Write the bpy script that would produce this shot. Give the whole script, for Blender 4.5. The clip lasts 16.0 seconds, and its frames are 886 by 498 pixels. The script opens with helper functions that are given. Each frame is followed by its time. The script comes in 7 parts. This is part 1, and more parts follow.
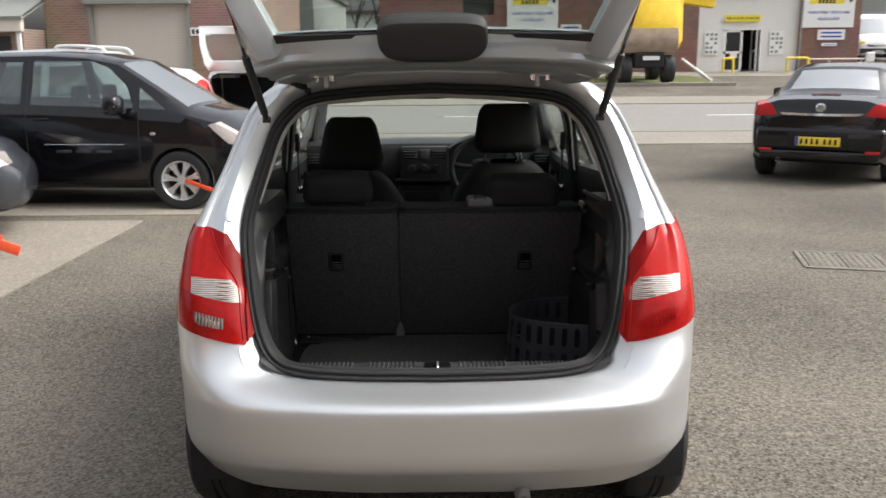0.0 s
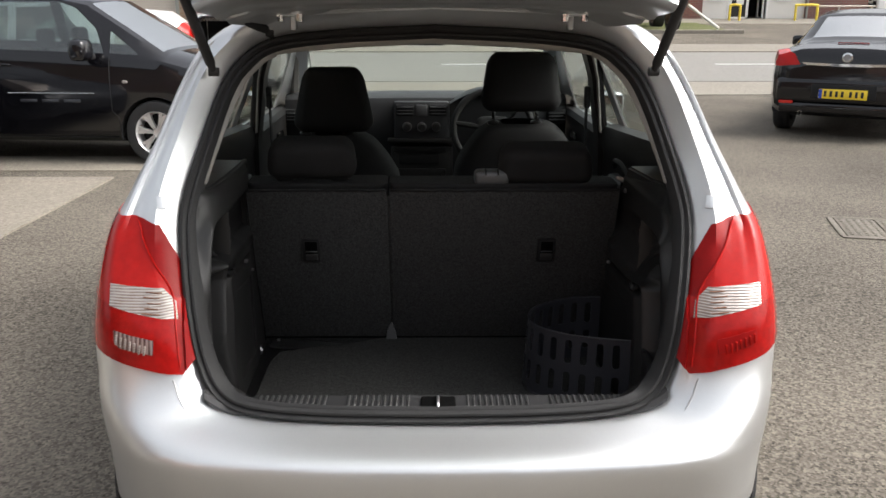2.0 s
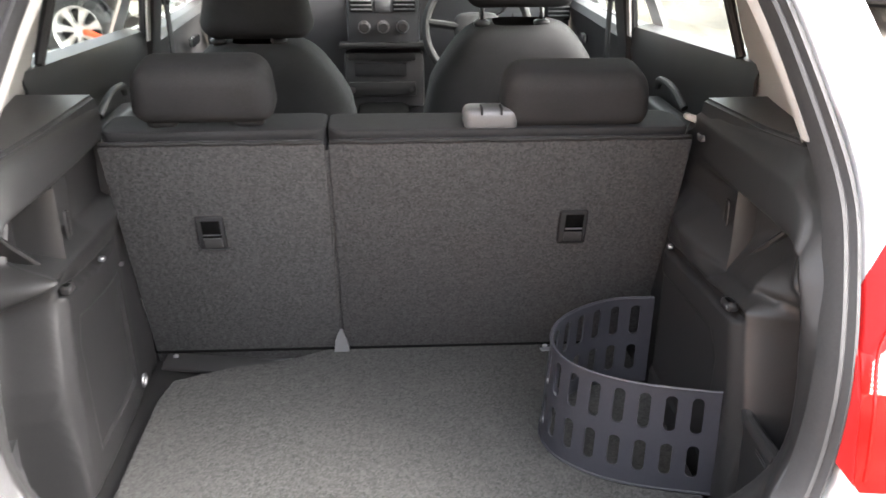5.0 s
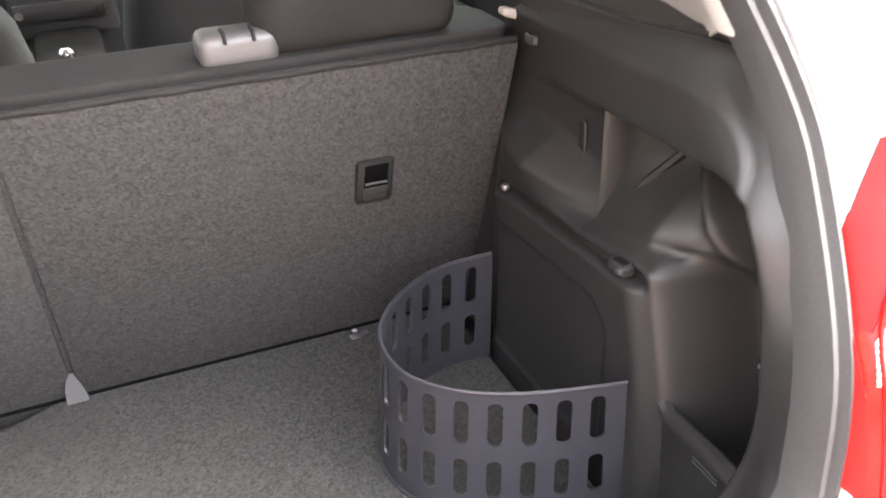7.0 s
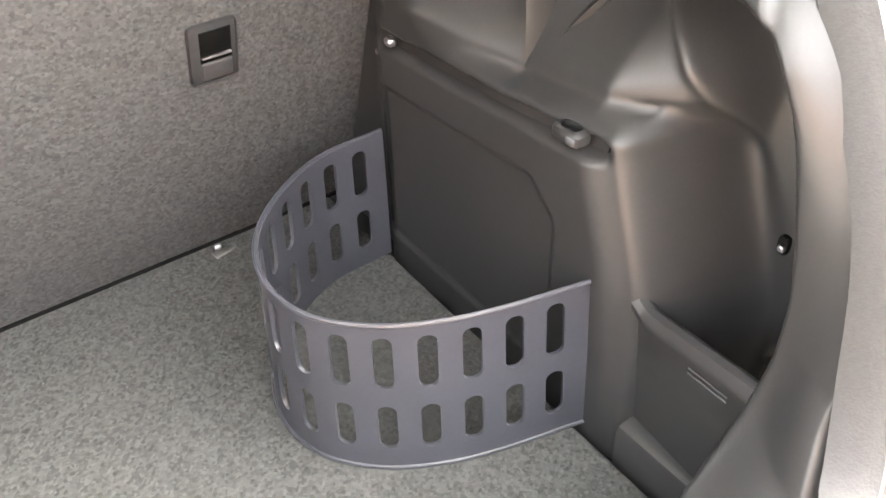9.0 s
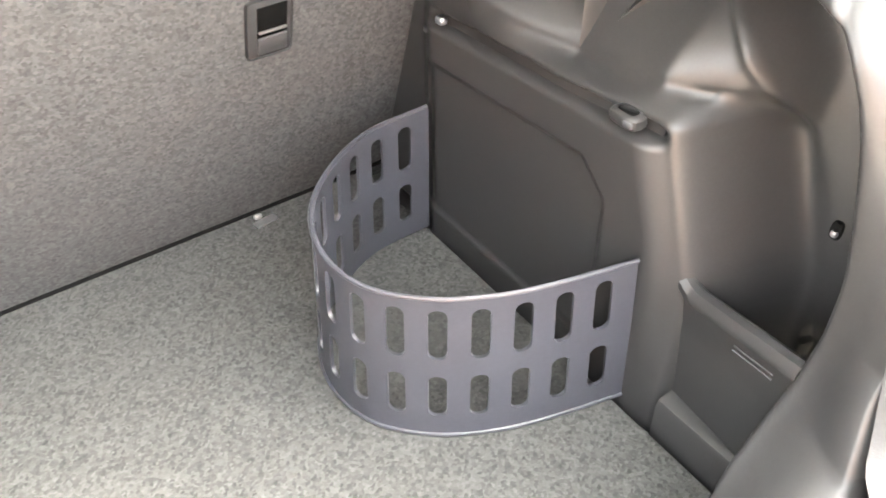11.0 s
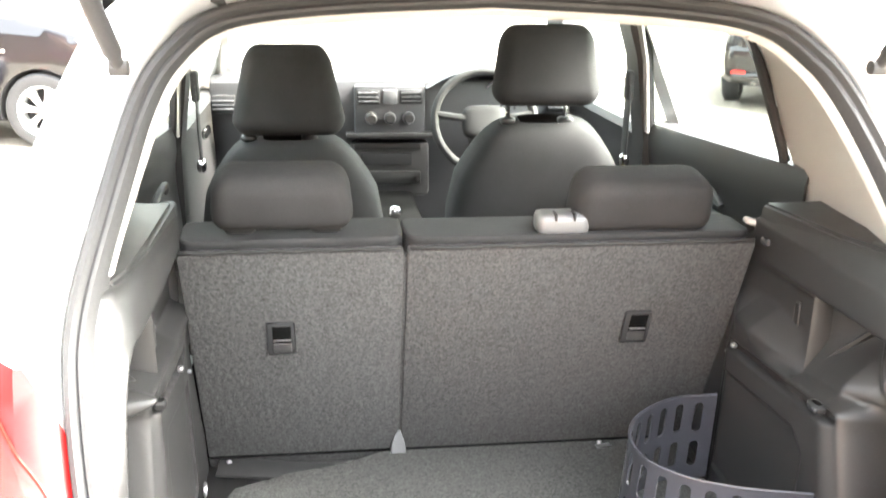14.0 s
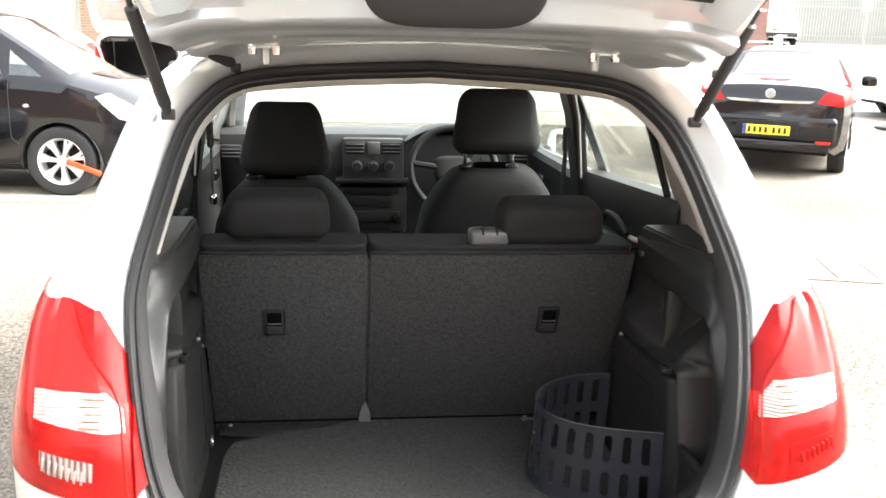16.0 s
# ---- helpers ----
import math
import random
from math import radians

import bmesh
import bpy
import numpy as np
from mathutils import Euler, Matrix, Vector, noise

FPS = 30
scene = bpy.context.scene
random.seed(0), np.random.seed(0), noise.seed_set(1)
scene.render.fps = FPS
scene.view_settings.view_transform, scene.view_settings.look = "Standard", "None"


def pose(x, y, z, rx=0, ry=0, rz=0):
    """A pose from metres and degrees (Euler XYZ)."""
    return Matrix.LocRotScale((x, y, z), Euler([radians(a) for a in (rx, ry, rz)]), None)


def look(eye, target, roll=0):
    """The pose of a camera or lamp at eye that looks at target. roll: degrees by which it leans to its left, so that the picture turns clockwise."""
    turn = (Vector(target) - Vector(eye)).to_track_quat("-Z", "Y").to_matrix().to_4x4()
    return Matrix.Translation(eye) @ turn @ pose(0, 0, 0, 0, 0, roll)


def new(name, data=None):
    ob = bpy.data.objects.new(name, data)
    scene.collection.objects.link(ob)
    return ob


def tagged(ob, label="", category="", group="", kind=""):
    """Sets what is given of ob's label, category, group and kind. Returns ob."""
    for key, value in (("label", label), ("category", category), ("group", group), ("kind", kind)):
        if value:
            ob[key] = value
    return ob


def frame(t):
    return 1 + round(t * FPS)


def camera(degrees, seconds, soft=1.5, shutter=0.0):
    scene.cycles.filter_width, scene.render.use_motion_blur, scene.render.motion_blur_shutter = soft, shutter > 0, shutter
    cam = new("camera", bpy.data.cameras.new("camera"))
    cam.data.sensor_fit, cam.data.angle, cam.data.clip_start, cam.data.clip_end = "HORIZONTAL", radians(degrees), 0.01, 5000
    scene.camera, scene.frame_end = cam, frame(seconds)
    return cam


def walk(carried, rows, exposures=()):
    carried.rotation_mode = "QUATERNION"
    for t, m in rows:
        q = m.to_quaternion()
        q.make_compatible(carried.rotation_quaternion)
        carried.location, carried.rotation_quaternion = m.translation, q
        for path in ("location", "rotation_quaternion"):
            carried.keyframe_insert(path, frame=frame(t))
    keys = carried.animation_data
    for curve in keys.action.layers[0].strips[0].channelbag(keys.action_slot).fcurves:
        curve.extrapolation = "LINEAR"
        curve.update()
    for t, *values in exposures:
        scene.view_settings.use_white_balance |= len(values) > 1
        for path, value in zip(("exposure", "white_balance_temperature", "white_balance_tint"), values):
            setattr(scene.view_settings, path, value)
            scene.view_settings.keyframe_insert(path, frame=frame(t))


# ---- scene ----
from mathutils.bvhtree import BVHTree

cam = camera(54.3, 16.0, 1.5, 0.5)
PATH = [
    (0, (0.018, -2.309, 1.543), (0.022, -0.355, 1.117), -0.4),
    (0.5, (0.075, -2.155, 1.545), (0.0, -0.212, 1.077), -0.2),
    (1, (0.056, -1.975, 1.528), (-0.021, -0.044, 1.014), -0.0),
    (1.5, (0.0, -1.797, 1.534), (-0.001, 0.134, 1.014), -0.2),
    (2, (0.003, -1.644, 1.516), (0.016, 0.282, 0.974), 0.0),
    (2.5, (0.051, -1.447, 1.509), (0.049, 0.475, 0.956), 0.3),
    (3, (0.042, -1.292, 1.501), (0.006, 0.61, 0.883), -0.0),
    (3.2, (0.016, -1.211, 1.491), (-0.004, 0.686, 0.857), 0.0),
    (5.3, (0.001, -0.624, 1.425), (0.132, 1.204, 0.625), -0.2),
    (5.5, (-0.011, -0.555, 1.431), (0.199, 1.257, 0.611), -1.0),
    (6, (-0.084, -0.421, 1.409), (0.319, 1.34, 0.549), -0.6),
    (6.5, (-0.057, -0.334, 1.374), (0.529, 1.338, 0.448), -0.0),
    (7, (0.002, -0.23, 1.341), (0.638, 1.385, 0.348), -1.9),
    (7.5, (-0.009, -0.119, 1.279), (0.744, 1.401, 0.219), -2.2),
    (8, (-0.015, -0.023, 1.265), (0.897, 1.328, 0.106), -2.2),
    (8.5, (0.017, 0.033, 1.228), (0.946, 1.292, -0.017), -2.5),
    (8.7, (0.07, 0.022, 1.222), (0.903, 1.325, -0.046), -3.5),
    (11, (0.013, 0.042, 1.246), (0.823, 1.298, -0.084), -1.7),
    (11.5, (-0.054, -0.041, 1.287), (0.678, 1.333, 0.031), -1.3),
    (12, (-0.13, -0.195, 1.343), (0.575, 1.304, 0.222), -0.4),
    (12.5, (-0.236, -0.314, 1.398), (0.432, 1.264, 0.367), 0.1),
    (13, (-0.211, -0.42, 1.41), (0.225, 1.287, 0.463), 0.2),
    (13.5, (-0.242, -0.581, 1.464), (0.012, 1.234, 0.662), 0.1),
    (14, (-0.247, -0.695, 1.492), (-0.028, 1.194, 0.874), 0.7),
    (14.5, (-0.258, -0.77, 1.511), (-0.021, 1.135, 0.949), 1.1),
    (15, (-0.298, -0.92, 1.51), (-0.044, 0.99, 0.974), 0.2),
    (15.5, (-0.289, -1.076, 1.525), (-0.03, 0.841, 1.017), 0.3),
    (16, (-0.198, -1.248, 1.53), (0.026, 0.679, 1.045), 1.5),
]
EXPOSURES = [
    (0.0, 0.92, 6350, 11), (1.0, 0.80, 6350, 11), (2.5, 1.09, 6400, 11), (3.2, 1.40, 6400, 10), (5.3, 4.43, 6450, 15), (7.0, 4.83, 6700, 17), (8.5, 5.63, 6950, 12), (11.0, 6.28, 6950, 10),
    (11.6, 6.48, 6950, 9), (12.5, 6.39, 7000, 10), (13.5, 6.08, 6800, 10), (14.0, 5.44, 6600, 8), (14.5, 4.73, 6400, 8), (15.0, 4.10, 6380, 9), (16.0, 3.05, 6450, 9),
]
walk(cam, [(t, look(eye, target, roll)) for t, eye, target, roll in PATH], EXPOSURES)

# ---------- light ----------
world = bpy.data.worlds.new("sky")
scene.world = world
world.use_nodes = True
wn, wl = world.node_tree.nodes, world.node_tree.links
sky = wn.new("ShaderNodeTexSky")
sky.sky_type, sky.sun_disc = "NISHITA", False
sky.sun_elevation, sky.sun_rotation = radians(46.8), radians(90)
sky.dust_density, sky.air_density = 8.0, 1.5
veil = wn.new("ShaderNodeHueSaturation")
veil.inputs["Saturation"].default_value = 0.25
wl.new(sky.outputs["Color"], veil.inputs["Color"])
wl.new(veil.outputs["Color"], wn["Background"].inputs["Color"])
wn["Background"].inputs["Strength"].default_value = 0.15
sun = new("sun", bpy.data.lights.new("sun", "SUN"))
sun.data.energy, sun.data.angle, sun.data.color = 1.05, radians(30), (1.0, 0.95, 0.87)
sun.matrix_world = look((15, 0, 16), (0, 0, 0))


# ---------- materials ----------
def mat(name, col, rough=0.5, metal=0.0, var=0.12, scale=6.0, fine=60.0, bump=0.0, bscale=300.0, col2=None, coat=0.0, spec=0.5, rvar=0.1):
    """A surface with two scales of colour variation, uneven gloss and fine relief."""
    m = bpy.data.materials.new(name)
    m.use_nodes = True
    n, l = m.node_tree.nodes, m.node_tree.links
    b = n["Principled BSDF"]
    b.inputs["Metallic"].default_value = metal
    b.inputs["Specular IOR Level"].default_value = spec
    b.inputs["Coat Weight"].default_value = coat
    b.inputs["Coat Roughness"].default_value = 0.06
    tc = n.new("ShaderNodeTexCoord")
    big, small = n.new("ShaderNodeTexNoise"), n.new("ShaderNodeTexNoise")
    big.inputs["Scale"].default_value, small.inputs["Scale"].default_value = scale, fine
    big.inputs["Detail"].default_value, small.inputs["Detail"].default_value = 5, 4
    l.new(tc.outputs["Object"], big.inputs["Vector"])
    l.new(tc.outputs["Object"], small.inputs["Vector"])
    add = n.new("ShaderNodeMath")
    add.operation = "ADD"
    l.new(big.outputs["Fac"], add.inputs[0])
    l.new(small.outputs["Fac"], add.inputs[1])
    ramp = n.new("ShaderNodeMapRange")
    ramp.inputs["From Min"].default_value, ramp.inputs["From Max"].default_value = 0.7, 1.3
    l.new(add.outputs[0], ramp.inputs["Value"])
    mix = n.new("ShaderNodeMix")
    mix.data_type = "RGBA"
    c2 = col2 or tuple(c * (1 + var) for c in col)
    c1 = col if col2 else tuple(c * (1 - var) for c in col)
    mix.inputs["A"].default_value, mix.inputs["B"].default_value = (*c1, 1), (*c2, 1)
    l.new(ramp.outputs["Result"], mix.inputs["Factor"])
    l.new(mix.outputs["Result"], b.inputs["Base Color"])
    rr = n.new("ShaderNodeMapRange")
    rr.inputs["To Min"].default_value, rr.inputs["To Max"].default_value = max(0.02, rough - rvar * rough), min(1.0, rough + rvar * rough)
    l.new(big.outputs["Fac"], rr.inputs["Value"])
    l.new(rr.outputs["Result"], b.inputs["Roughness"])
    if bump:
        t3, bp = n.new("ShaderNodeTexNoise"), n.new("ShaderNodeBump")
        t3.inputs["Scale"].default_value, t3.inputs["Detail"].default_value = bscale, 3
        l.new(tc.outputs["Object"], t3.inputs["Vector"])
        bp.inputs["Strength"].default_value, bp.inputs["Distance"].default_value = bump, 0.004
        l.new(t3.outputs["Fac"], bp.inputs["Height"])
        l.new(bp.outputs["Normal"], b.inputs["Normal"])
    return m


def glass_mat(name, tint=(0.9, 0.95, 0.93), rough=0.0, low=0.04, power=4.0):
    m = bpy.data.materials.new(name)
    m.use_nodes = True
    n, l = m.node_tree.nodes, m.node_tree.links
    n.remove(n["Principled BSDF"])
    tr, gl, mx, lw = n.new("ShaderNodeBsdfTransparent"), n.new("ShaderNodeBsdfGlossy"), n.new("ShaderNodeMixShader"), n.new("ShaderNodeLayerWeight")
    tr.inputs["Color"].default_value = (*tint, 1)
    gl.inputs["Roughness"].default_value = rough + 0.02
    pw, mr = n.new("ShaderNodeMath"), n.new("ShaderNodeMapRange")
    pw.operation = "POWER"
    pw.inputs[1].default_value = power
    lw.inputs["Blend"].default_value = 0.5
    l.new(lw.outputs["Facing"], pw.inputs[0])
    mr.inputs["To Min"].default_value, mr.inputs["To Max"].default_value = low, 0.85
    l.new(pw.outputs[0], mr.inputs["Value"])
    l.new(mr.outputs["Result"], mx.inputs[0])
    l.new(tr.outputs[0], mx.inputs[1])
    l.new(gl.outputs[0], mx.inputs[2])
    l.new(mx.outputs[0], n["Material Output"].inputs["Surface"])
    return m


def lens_mat(name, dark, light, scale, way="X", metal=.35, lo=.45, hi=1.45, coat=.3):
    """Lens over a ribbed reflector."""
    m = bpy.data.materials.new(name)
    m.use_nodes = True
    n, l = m.node_tree.nodes, m.node_tree.links
    b = n["Principled BSDF"]
    b.inputs["Roughness"].default_value, b.inputs["Metallic"].default_value, b.inputs["Coat Weight"].default_value = .2, metal, coat
    b.inputs["Coat Roughness"].default_value = .03
    tc, wv, no, ad, mr, mx, bp = (n.new(k) for k in ("ShaderNodeTexCoord", "ShaderNodeTexWave", "ShaderNodeTexNoise", "ShaderNodeMath", "ShaderNodeMapRange", "ShaderNodeMix", "ShaderNodeBump"))
    wv.bands_direction = way
    wv.inputs["Scale"].default_value, wv.inputs["Distortion"].default_value, no.inputs["Scale"].default_value = scale, .6, 45
    l.new(tc.outputs["Object"], wv.inputs["Vector"])
    l.new(tc.outputs["Object"], no.inputs["Vector"])
    l.new(wv.outputs["Fac"], ad.inputs[0])
    l.new(no.outputs["Fac"], ad.inputs[1])
    mr.inputs["From Min"].default_value, mr.inputs["From Max"].default_value = lo, hi
    l.new(ad.outputs[0], mr.inputs["Value"])
    mx.data_type = "RGBA"
    mx.inputs["A"].default_value, mx.inputs["B"].default_value = (*dark, 1), (*light, 1)
    l.new(mr.outputs["Result"], mx.inputs["Factor"])
    l.new(mx.outputs["Result"], b.inputs["Base Color"])
    bp.inputs["Strength"].default_value, bp.inputs["Distance"].default_value = .4, .002
    l.new(wv.outputs["Fac"], bp.inputs["Height"])
    l.new(bp.outputs["Normal"], b.inputs["Normal"])
    return m


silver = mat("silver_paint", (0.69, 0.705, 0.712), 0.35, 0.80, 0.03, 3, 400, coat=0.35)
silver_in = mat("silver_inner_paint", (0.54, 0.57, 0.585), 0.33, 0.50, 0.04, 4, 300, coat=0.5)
rail_highlight_paint = mat("pale_rail_highlight_paint", (0.70, 0.71, 0.71), 0.35, 0.15, 0.05, 8, 200, coat=0.3)
black_paint = mat("black_paint", (0.005, 0.005, 0.0065), 0.10, 0.0, 0.3, 3, 80, coat=0.25, spec=0.45)
grey_paint = mat("grey_paint", (0.06, 0.065, 0.075), 0.25, 0.5, 0.1, 3, 200, coat=0.7)
white_paint = mat("white_paint", (0.75, 0.75, 0.74), 0.25, 0.0, 0.04, 3, 60, coat=0.5)
yellow_paint = mat("yellow_paint", (0.75, 0.50, 0.02), 0.45, 0.0, 0.2, 2, 30, 0.1, 60)
rubber = mat("black_rubber", (0.022, 0.022, 0.0225), 0.66, 0, 0.2, 8, 200, 0.1, 500, spec=.36)
tyre_mat = mat("tyre_rubber", (0.02, 0.02, 0.021), 0.75, 0, 0.3, 6, 90, 0.2, 200)
plastic = mat("black_plastic_trim", (0.0180, 0.0179, 0.0180), 0.44, 0, 0.12, 5, 300, 0.04, 1400, spec=.4)
plastic_matt = mat("matt_black_plastic", (0.025, 0.0245, 0.025), 0.6, 0, 0.15, 5, 300, 0.15, 900)
# Dull black that paints the shade inside the slots of the side trim.
slot_shade = mat("dull_slot_shade", (0.012, 0.0115, 0.0115), 0.7, 0, 0.15, 6, 300, 0.1, 900, spec=0.25)
wheel_black = mat("black_wheel_leather", (0.02, 0.02, 0.02), 0.65, 0, 0.1, 6, 300, 0.1, 900, spec=0.2)
fabric = mat("dark_seat_fabric", (0.0226, 0.0226, 0.0231), 0.9, 0, 0.25, 8, 500, 0.25, 900, spec=0.2)
beige_trim = mat("pale_grey_pillar_trim", (0.33, 0.319, 0.296), 0.75, 0, 0.05, 4, 300, 0.1, 700)
headcloth = mat("pale_headlining_cloth", (0.50, 0.48, 0.44), 0.9, 0, 0.06, 4, 300, 0.2, 900)
dash_plastic = mat("grey_dashboard_plastic", (0.040, 0.041, 0.044), 0.5, 0, 0.12, 6, 300, 0.12, 1000)
dash_mid = mat("mid_grey_console", (0.11, 0.112, 0.115), 0.4, 0.2, 0.08, 6, 300)
chrome = mat("chrome", (0.75, 0.75, 0.75), 0.12, 1.0, 0.04, 5, 100)
alloy = mat("alloy_wheel", (0.70, 0.70, 0.70), 0.34, 0.60, 0.05, 6, 100)
steel = mat("dull_steel", (0.35, 0.35, 0.36), 0.35, 0.9, 0.1, 8, 100)
basket_mat = mat("blue_black_plastic", (0.0275, 0.0284, 0.0345), 0.42, 0, 0.12, 6, 200, 0.05, 800)
glass = glass_mat("clear_glass", (0.89, 0.93, 0.905))
gate_glass = glass_mat("tailgate_glass", (0.89, 0.93, 0.905), 0.0, 0.12, 2.5)
tint_glass = glass_mat("tinted_glass", (0.74, 0.79, 0.77), 0.0, 0.10, 2.2)
screen_glass = glass_mat("windscreen_glass", (0.6, 0.65, 0.63), 0.0, 0.45, 1.0)
# Near-black that carries the shade of recesses and gaps, and darkens the console.
shade_black = mat("near_black_shade", (0.003, 0.003, 0.003), 0.9, 0, 0.2, 8, 100, spec=0.05)
# Lighter than the trim plastic: the sill's sheen is put into its colour.
sill_plastic = mat("sheen_grey_sill_plastic", (0.044, 0.0435, 0.0435), 0.36, 0, 0.12, 6, 300, 0.08, 1200)
red_lens = mat("red_lens", (0.38, 0.008, 0.006), 0.16, 0, 0.10, 9, 60, 0.0, 300, coat=0.10, spec=0.2)
dark_red_lens = mat("dark_red_lens", (0.25, 0.006, 0.006), 0.3, 0, 0.08, 14, 160, 0.0, 300, coat=0.0, spec=0.15)
clear_lens = lens_mat("clear_ribbed_lens", (0.20, 0.14, 0.11), (0.50, 0.46, 0.43), 55, "Z", .35, .25, 1.25)
brown_lens = mat("brown_lens", (0.16, 0.065, 0.03), 0.3, 0, 0.2, 20, 100)
grey_lens = lens_mat("grey_reverse_lens", (0.10, 0.055, 0.05), (0.40, 0.31, 0.29), 32)
mid_red_lens = mat("mid_red_lens", (0.30, 0.006, 0.005), 0.16, 0, 0.22, 22, 60, 0.0, 300, coat=0.10, spec=0.2)
red_plastic = mat("red_plastic", (0.55, 0.02, 0.01), 0.35, 0, 0.1, 8, 100)
orange_red = mat("orange_red_paint", (0.75, 0.09, 0.03), 0.4, 0, 0.1, 8, 100)
plate_yellow = mat("plate_yellow", (0.80, 0.58, 0.03), 0.35, 0, 0.04, 8, 100)
plate_blue = mat("plate_blue", (0.02, 0.06, 0.35), 0.35, 0, 0.04, 8, 100)
ink = mat("black_ink", (0.012, 0.012, 0.012), 0.5, 0, 0.2, 8, 100)
white_plastic = mat("white_plastic", (0.72, 0.72, 0.70), 0.4, 0, 0.05, 8, 100)
dark_void = mat("dark_lining", (0.012, 0.012, 0.013), 0.9, 0, 0.2, 8, 100)


def grain_mat(name, dark, light, size, bump, rough=.9, patch=0.35, spec=.25):
    """Stony surface: chips of two tones, larger worn patches, and relief."""
    m = bpy.data.materials.new(name)
    m.use_nodes = True
    n, l = m.node_tree.nodes, m.node_tree.links
    b = n["Principled BSDF"]
    b.inputs["Roughness"].default_value, b.inputs["Specular IOR Level"].default_value = rough, spec
    tc = n.new("ShaderNodeTexCoord")
    vo, no, big = n.new("ShaderNodeTexVoronoi"), n.new("ShaderNodeTexNoise"), n.new("ShaderNodeTexNoise")
    vo.inputs["Scale"].default_value, no.inputs["Scale"].default_value, big.inputs["Scale"].default_value = size, size * .35, .55
    no.inputs["Detail"].default_value, big.inputs["Detail"].default_value = 6, 7
    for t in (vo, no, big):
        l.new(tc.outputs["Object"], t.inputs["Vector"])
    bw = n.new("ShaderNodeRGBToBW")
    l.new(vo.outputs["Color"], bw.inputs[0])
    a1, a2 = n.new("ShaderNodeMath"), n.new("ShaderNodeMath")
    a1.operation = a2.operation = "MULTIPLY_ADD"
    l.new(no.outputs["Fac"], a1.inputs[0])
    a1.inputs[1].default_value = .8
    l.new(bw.outputs[0], a1.inputs[2])
    l.new(big.outputs["Fac"], a2.inputs[0])
    a2.inputs[1].default_value = patch * 2
    l.new(a1.outputs[0], a2.inputs[2])
    rp = n.new("ShaderNodeMapRange")
    rp.inputs["From Min"].default_value, rp.inputs["From Max"].default_value = .35 + patch, 1.5 + patch
    l.new(a2.outputs[0], rp.inputs["Value"])
    mx = n.new("ShaderNodeMix")
    mx.data_type = "RGBA"
    mx.inputs["A"].default_value, mx.inputs["B"].default_value = (*dark, 1), (*light, 1)
    l.new(rp.outputs["Result"], mx.inputs["Factor"])
    l.new(mx.outputs["Result"], b.inputs["Base Color"])
    bp = n.new("ShaderNodeBump")
    bp.inputs["Strength"].default_value, bp.inputs["Distance"].default_value = bump, .01
    l.new(a1.outputs[0], bp.inputs["Height"])
    l.new(bp.outputs["Normal"], b.inputs["Normal"])
    return m


carpet = grain_mat("boot_back_felt", (.0297, .0298, .0298), (.0650, .0652, .0652), 255, .45, .95, .12, .1)
floor_carpet = grain_mat("boot_floor_felt", (.0237, .0238, .0231), (.0608, .0610, .0588), 265, .55, .95, .12, .1)


# ---------- mesh helpers ----------
def thing(name, at=(0, 0, 0), turn=0.0, label="", category="", group="", kind=""):
    ob = new(name)
    ob.matrix_basis = pose(*at, 0, 0, turn)
    ob.empty_display_size = 0.1
    return tagged(ob, label, category, group, kind)


def part(name, bm, material, parent, label="", smooth=True):
    """Link a bmesh as one mesh object under a thing or a part."""
    if smooth:
        bm.normal_update()
        for f in bm.faces:
            f.smooth = True
        for e in bm.edges:
            e.smooth = material is fabric or (len(e.link_faces) == 2 and e.calc_face_angle(0) < 0.62)
    me = bpy.data.meshes.new(name)
    bm.to_mesh(me)
    bm.free()
    for m in material if isinstance(material, (list, tuple)) else [material]:
        me.materials.append(m)
    ob = new(name, me)
    ob.parent = parent
    return tagged(ob, label)


def solo(name, bm, material, label, category, group="", kind="", smooth=True):
    return tagged(part(name, bm, material, None, "", smooth), label, category, group, kind)


def box(bm, c, s, bevel=0.0, rot=None, seg=2):
    """A box with centre c and size s, its edges rounded by bevel."""
    r = bmesh.ops.create_cube(bm, size=1.0)
    vs = r["verts"]
    m = Matrix.Translation(c) @ (rot.to_4x4() if rot else Matrix()) @ Matrix.Diagonal((*s, 1))
    if bevel:
        bmesh.ops.scale(bm, vec=s, verts=vs)
        es = list({e for v in vs for e in v.link_edges})
        out = bmesh.ops.bevel(bm, geom=es, offset=bevel, segments=seg, affect="EDGES", profile=0.5)
        vs = list({v for f in out["faces"] for v in f.verts} | {v for v in vs if v.is_valid})
        m = Matrix.Translation(c) @ (rot.to_4x4() if rot else Matrix())
    bmesh.ops.transform(bm, matrix=m, verts=vs)
    return bm


def turn(rx=0, ry=0, rz=0):
    return Euler([radians(a) for a in (rx, ry, rz)]).to_matrix()


def nb():
    return bmesh.new()


def loft(bm, rows, close_u=False, close_v=False, caps=False):
    """Skin a grid of points."""
    vr = [[bm.verts.new(p) for p in row] for row in rows]
    nu, nv = len(vr), len(vr[0])
    for i in range(nu if close_u else nu - 1):
        for j in range(nv if close_v else nv - 1):
            q = [vr[i][j], vr[i][(j + 1) % nv], vr[(i + 1) % nu][(j + 1) % nv], vr[(i + 1) % nu][j]]
            if len({tuple(round(k, 6) for k in v.co) for v in q}) == 4:
                bm.faces.new(q)
    if caps:
        bm.faces.new(vr[0][::-1])
        bm.faces.new(vr[-1])
    return vr


